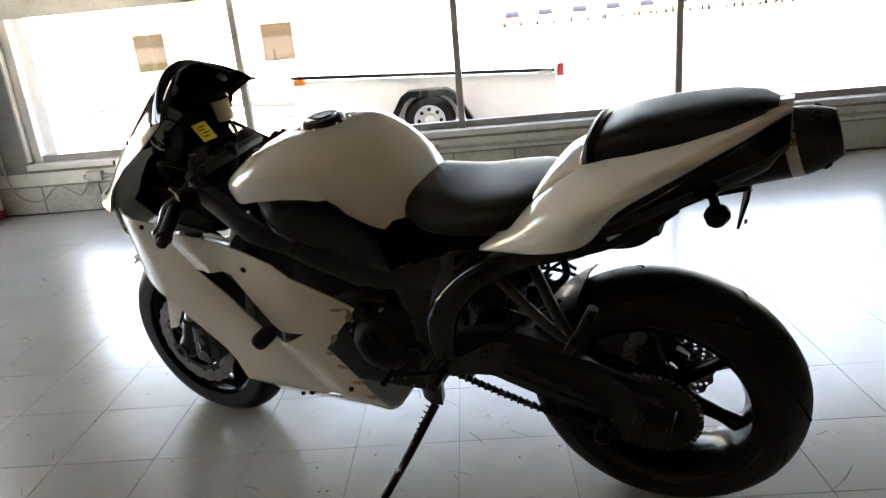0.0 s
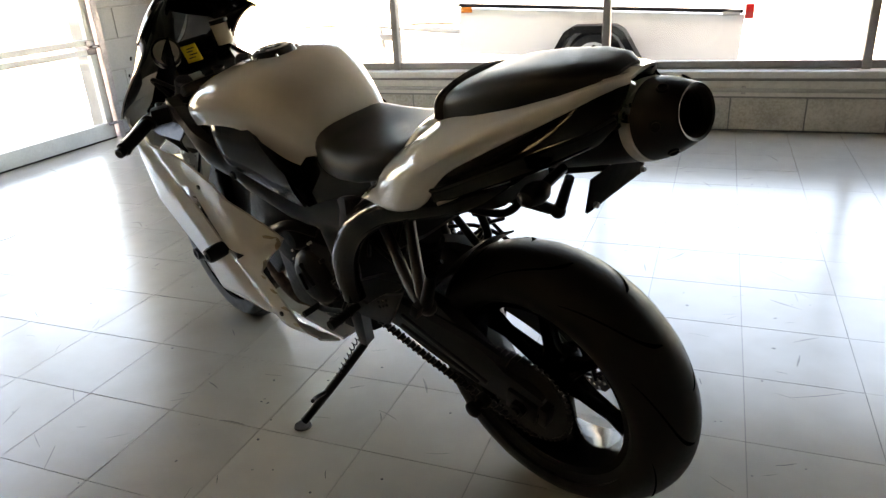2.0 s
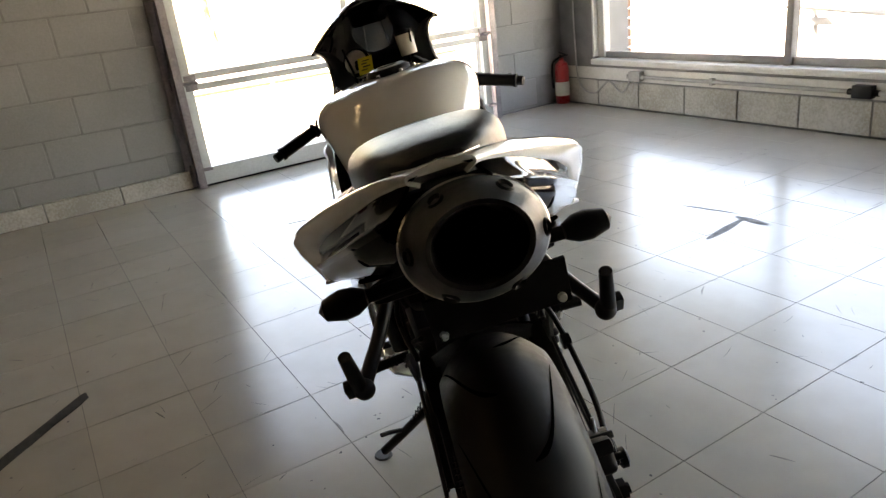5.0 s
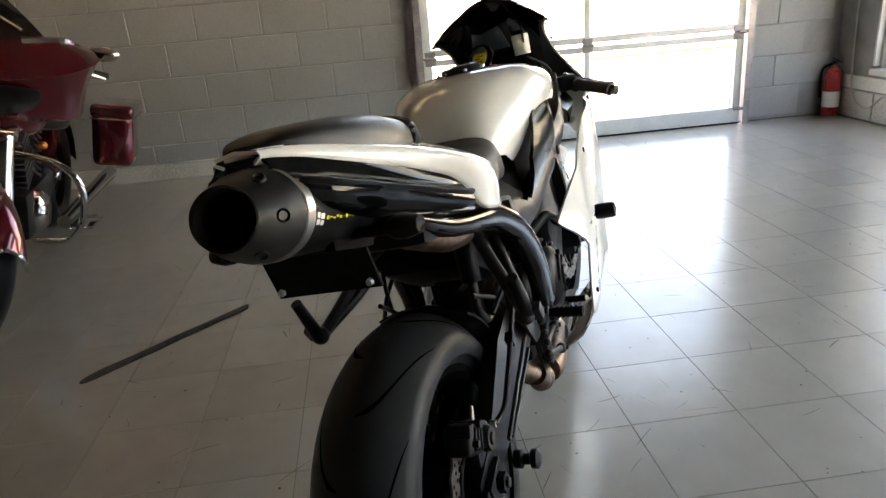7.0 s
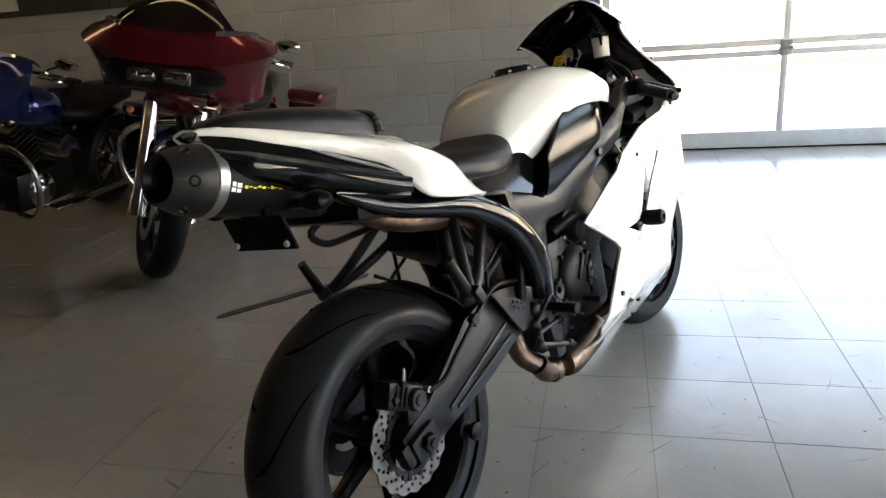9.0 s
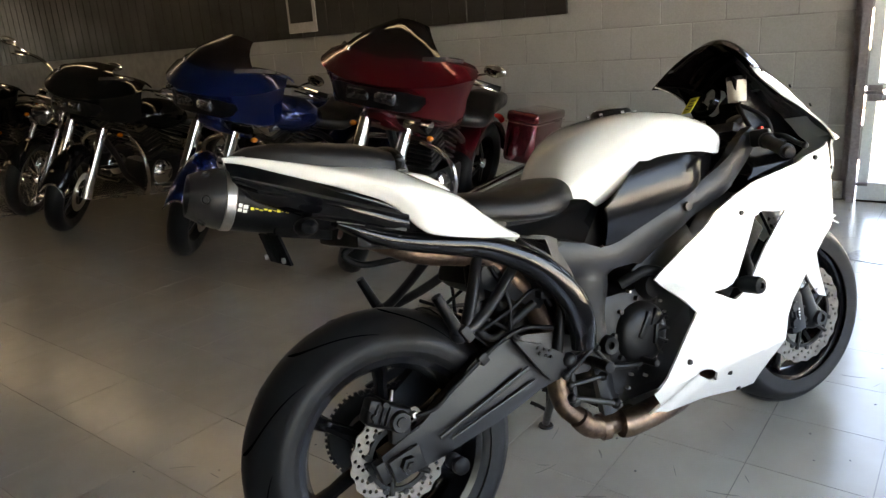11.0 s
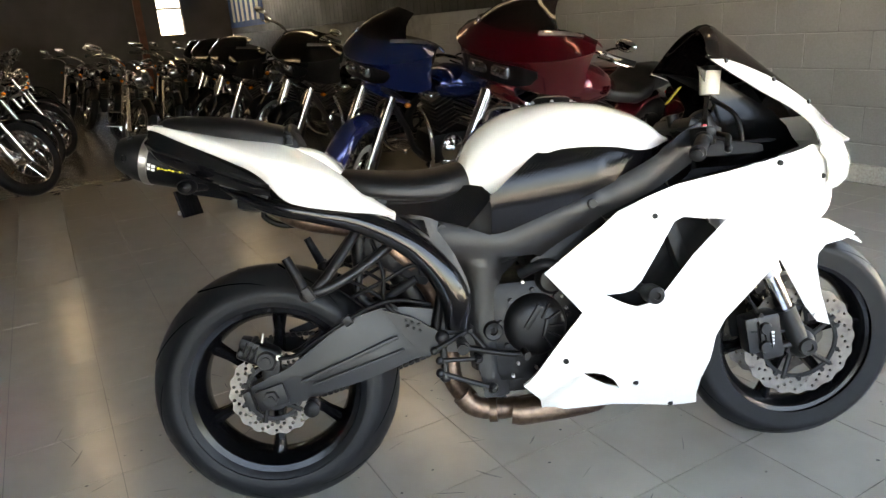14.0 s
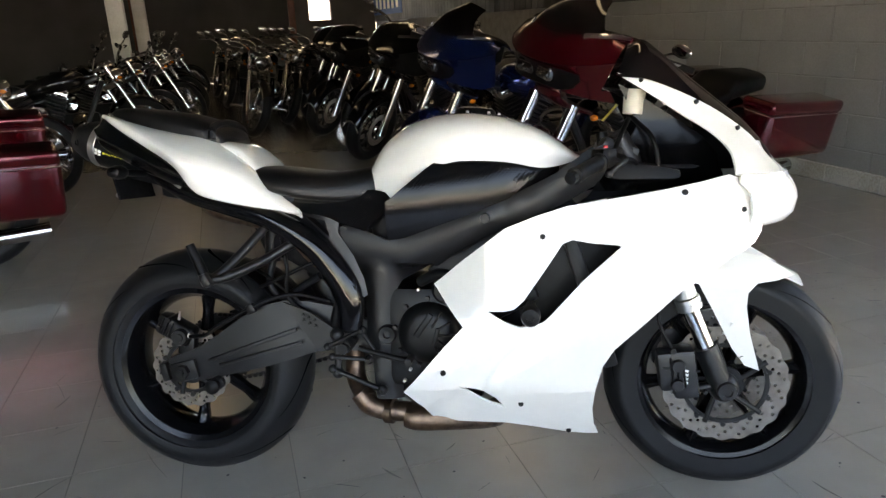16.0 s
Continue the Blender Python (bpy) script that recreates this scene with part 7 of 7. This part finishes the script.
box(b, (3.15, -0.6, 0.47), (0.68, 0.10, 0.07), (0, 0, 0), 0.012)
rod(b, (2.82, -0.6, 0.46), (2.09, -0.6, 0.33), 0.022, 0.012, seg=8)
rod(b, (3.42, -0.6, 0.76), (3.30, -0.6, 0.50), 0.014, seg=6)
part("tow_bar", b, GREYPIPE, tr)
b = bmesh.new()
rod(b, (3.30, -0.6, 0.12), (3.30, -0.6, 0.72), 0.022, seg=10)
rod(b, (3.20, -0.63, 0.09), (3.20, -0.57, 0.09), 0.075, seg=18)
part("jack_wheel", b, GREYPIPE, tr)


def parked_car(label, paint, m):
    c = thing("parked_car", m, label, "car", "cars parked at the far side of the lot")
    b = bmesh.new()
    rings = []
    for x, w, zt, zb in ((-2.2, 0.70, 0.80, 0.40), (-2.1, 0.82, 0.92, 0.28), (-1.2, 0.88, 0.96, 0.24), (1.0, 0.88, 0.92, 0.24), (2.0, 0.80, 0.78, 0.28), (2.2, 0.66, 0.66, 0.40)):
        rings.append([b.verts.new((x, w * math.copysign(abs(math.cos(a)) ** 0.4, math.cos(a)), (zt + zb) / 2 + (zt - zb) / 2 * math.copysign(abs(math.sin(a)) ** 0.5, math.sin(a)))) for a in (2 * math.pi * k / 16 for k in range(16))])
    skin(b, rings, True)
    b.faces.new(rings[0])
    b.faces.new(rings[-1])
    part("body", b, paint, c)
    b = bmesh.new()
    rings = []
    for x, w, zt in ((-1.7, 0.74, 0.95), (-1.1, 0.68, 1.42), (0.3, 0.68, 1.44), (1.1, 0.74, 0.95)):
        rings.append([b.verts.new((x, w * u, zz)) for u, zz in ((-1, 0.9), (-0.9, zt), (0.9, zt), (1, 0.9))])
    skin(b, rings)
    part("cabin", b, SMOKE, c)
    for x in (-1.35, 1.35):
        for s in (-1, 1):
            part("wheel", rod(bmesh.new(), (x, s * 0.70, 0.32), (x, s * 0.90, 0.32), 0.32, seg=20), RUBBER, c)
    return c


CARRED = material("faded_red_car_paint", (0.35, 0.06, 0.05), 0.3, coat=0.5)
CARTEAL = material("teal_car_paint", (0.03, 0.14, 0.16), 0.3, coat=0.5)
CARSILVER = material("silver_car_paint", (0.5, 0.5, 0.5), 0.3, metal=0.4, coat=0.5)
masters = [parked_car("faded red saloon car parked far across the lot", CARRED, pose(-4.4, -70, -0.26, 0, 0, 84)), parked_car("silver saloon car parked far across the lot", CARSILVER, pose(-7.6, -70.4, -0.26, 0, 0, 86)), parked_car("dark teal saloon car parked far across the lot", CARTEAL, pose(-10.9, -70.2, -0.26, 0, 0, 83))]
for k, c in enumerate((1, 0, 2, 1, 1, 0, 2, 1, 0, 1, 2)):
    copy_thing(masters[c], pose(-14.1 - 3.25 * k, -70.3 - 0.4 * (k % 3), -0.26, 0, 0, 84 + 2 * (k % 3)))

hut = thing("site_cabin", pose(6.4, -16.5, -0.26), "white cabin with two dark windows across the lot", "building")
b = bmesh.new()
box(b, (0, 0, 1.4), (8.0, 3.0, 2.7), (0, 0, 0), 0.03)
part("wall", b, TRAILERPAINT, hut)
b = bmesh.new()
box(b, (0, 0, 2.82), (8.4, 3.4, 0.14), (0, 0, 0), 0.02)
part("roof", b, GREYPIPE, hut)
for x in (-1.7, 1.3):
    wn_ = part("window", box(bmesh.new(), (x, 1.51, 1.25), (0.85, 0.05, 0.95), (0, 0, 0), 0.01), FRAMEPAINT, hut)
    part("pane", box(bmesh.new(), (x, 1.54, 1.25), (0.72, 0.02, 0.82)), SMOKE, wn_)


def leafy_tree(x, y, h, seed):
    """Tapered trunk with limbs and a crown of many small leaves with gaps."""
    r = random.Random(seed)
    t = thing("tree", pose(x, y, -0.26), "leafy green tree in full sun", "tree", "trees beyond the lot")
    b = bmesh.new()
    pipe(b, [(0, 0, 0), (0.05, 0.03, h * 0.2), (-0.04, 0.05, h * 0.45), (0.05, 0, h * 0.7)], 0.16, 14, 9, 0.05)
    tips = []
    for k in range(9):
        a, z = k * 2.4, h * (0.3 + 0.045 * k)
        q = Vector((math.cos(a) * h * 0.25, math.sin(a) * h * 0.25, z + h * 0.2))
        pipe(b, [(0, 0, z), q * 0.5 + Vector((0, 0, z * 0.5)), q], 0.06, 8, 6, 0.015)
        tips.append(q)
    part("trunk", b, BARK, t)
    verts, faces = [], []
    for k in range(900):
        c = r.choice(tips) + Vector((r.gauss(0, 1), r.gauss(0, 1), r.gauss(0, 0.8))) * h * 0.10
        u, v = Vector((r.gauss(0, 1), r.gauss(0, 1), r.gauss(0, 1))).normalized(), Vector((r.gauss(0, 1), r.gauss(0, 1), r.gauss(0, 1))).normalized()
        s = 0.10 + 0.09 * r.random()
        i = len(verts)
        verts += [tuple(c + u * s), tuple(c + v * s * 0.6), tuple(c - u * s), tuple(c - v * s * 0.6)]
        faces.append((i, i + 1, i + 2, i + 3))
    me = bpy.data.meshes.new("crown")
    me.from_pydata(verts, [], faces)
    me.materials.append(LEAF)
    o = new("crown", me)
    o.parent = t
    tagged(o, "many small green leaves", kind="stuff")


for x, y, h, sd in ((13.5, -21, 5.0, 1), (-6.0, -84, 9.0, 3), (-19.0, -86, 8.0, 4), (-34.0, -85, 9.0, 8), (26, 3, 5.5, 5), (30, -7, 6.0, 6)):
    leafy_tree(x, y, h, sd)
rail = thing("steel_railing", pose(0, 0, -0.26), "low rusty steel railing across the lot", "railing")
for y in (-4.6, -3.7, -2.2):
    part("post", rod(bmesh.new(), (8.2, y, 0), (8.2, y, 0.85), 0.03, seg=8), GREYPIPE, rail)
part("bar", rod(bmesh.new(), (8.2, -5.0, 0.42), (8.2, 1.5, 0.42), 0.02, seg=8), BRONZE, rail)
col = thing("brick_pier", pose(WIN_B + 0.16, GLASS_Y - 0.25, -0.26), "red brown brick pier beside the window", "pier")
for i in range(30):
    for j in range(2):
        b = bmesh.new()
        box(b, (0.02, -0.10 + 0.215 * j + 0.0, 0.04 + 0.083 * i), (0.20, 0.20, 0.070), (0, 0, 0), 0.004, 1)
        part("brick", b, BRICK, col)


# ---- outside ----
bm = bmesh.new()
N = 24
rings = []
for i in range(N + 1):
    rings.append([bm.verts.new((-300 + 600 * i / N, -300 + 600 * j / N, -0.26)) for j in range(N + 1)])
skin(bm, rings)
tagged(link_mesh("ground", bm, CONCRETE), "wide sunlit pale concrete lot outside", kind="structure")
bm = bmesh.new()
box(bm, (32, -4, -0.265), (28, 60, 0.05))
tagged(link_mesh("lawn", bm, LAWN), "strip of dry sunlit grass past the lot", kind="structure")


# ---- block and tile pieces ----
def block_mesh(name, w, h, mat, d=0.01, bevel=0.003):
    bm = bmesh.new()
    box(bm, (0, 0, 0), (w, d, h), bevel=bevel, seg=1)
    bmesh.ops.recalc_face_normals(bm, faces=bm.faces)
    me = bpy.data.meshes.new(name)
    bm.to_mesh(me)
    bm.free()
    me.materials.append(mat)
    return me


def piece(name, me, parent, m):
    ob = bpy.data.objects.new(name, me)
    scene.collection.objects.link(ob)
    ob.parent = parent
    ob.matrix_world = m
    return ob


BW, BH = 0.455, 0.235
full, half = block_mesh("block", BW - 0.010, BH - 0.010, BLOCKPAINT), block_mesh("block", BW / 2 - 0.010, BH - 0.010, BLOCKPAINT)
base_me = block_mesh("base_block", BW - 0.008, 0.118, BASEPAINT, 0.045)
rng = random.Random(4)


def lay(parent, y0, y1, z0, z1, x):
    """Running bond of blocks on the wall that faces -x."""
    row = 0
    z = z0
    while z < z1 - 0.02:
        y = y1 - (BW / 2 if row % 2 else 0)
        if row % 2:
            piece("block", half, parent, pose(x + 0.003 * rng.random(), y1 - BW / 4, z + BH / 2, 0, 0, 90))
        while y - BW > y0 - 0.12:
            piece("block", full, parent, pose(x + 0.003 * rng.random(), y - BW / 2, z + BH / 2, 0, 0, 90))
            y -= BW
        z += BH
        row += 1


lay(east, DOOR_B + 0.02, 6.7, 0.02, 1.90, DOOR_X + 0.0062)
lay(east, WIN_Y + 0.05, DOOR_A - 0.02, 0.02, 1.90, DOOR_X + 0.0062)
for i in range(15):
    piece("base_block", base_me, east, pose(DOOR_X - 0.012 + 0.004 * rng.random(), DOOR_B + 0.26 + BW * i, 0.06, 0, 0, 90))
low = block_mesh("block", BW - 0.010, 0.205, BASEPAINT)
for i in range(22):
    piece("block", low, south, pose(DOOR_X - 0.24 - BW * i, WIN_Y + 0.002 * rng.random(), 0.105))
top_bm = bmesh.new()
box(top_bm, ((WEST_X + DOOR_X) / 2, WIN_Y + 0.001, 0.268), (DOOR_X - WEST_X, 0.012, 0.095))
part("render_coat", top_bm, SILLPAINT, south)

TS, TA = 0.305, 0.0
tile_me = block_mesh("tile", TS - 0.0026, TS - 0.0026, TILE, 0.005, 0.0)
ca, sa = math.cos(TA), math.sin(TA)
count = 0
rest = []
for i in range(-26, 20):
    for j in range(-14, 24):
        u, v = (i + 0.5) * TS + 0.235, (j + 0.5) * TS - 0.20
        x, y = u * ca - v * sa, u * sa + v * ca
        if not (-6.5 < x < DOOR_X - 0.16 and WIN_Y + 0.16 < y < 6.2):
            continue
        m = pose(x, y, -0.0025 + 0.0005 * rng.random(), 90, 0, math.degrees(TA))
        if -0.75 < x < 3.75 and -2.9 < y < 1.0 and count < 299:
            piece("tile", tile_me, floor, m)
            count += 1
        else:
            rest.append(m)
verts, faces = [], []
for m in rest:
    h = (TS - 0.0014) / 2
    k = len(verts)
    for q in ((-h, 0.0025, -h), (h, 0.0025, -h), (h, 0.0025, h), (-h, 0.0025, h), (-h, -0.0025, -h), (h, -0.0025, -h), (h, -0.0025, h), (-h, -0.0025, h)):
        verts.append(tuple(m @ Vector(q)))
    for f in ((0, 1, 2, 3), (4, 7, 6, 5), (0, 4, 5, 1), (1, 5, 6, 2), (2, 6, 7, 3), (3, 7, 4, 0)):
        faces.append(tuple(k + c for c in f))
me = bpy.data.meshes.new("tile_field")
me.from_pydata(verts, [], faces)
me.materials.append(TILE)
ob = new("tile_field", me)
ob.parent = floor
tagged(ob, "pale worn square floor tiles", kind="stuff")
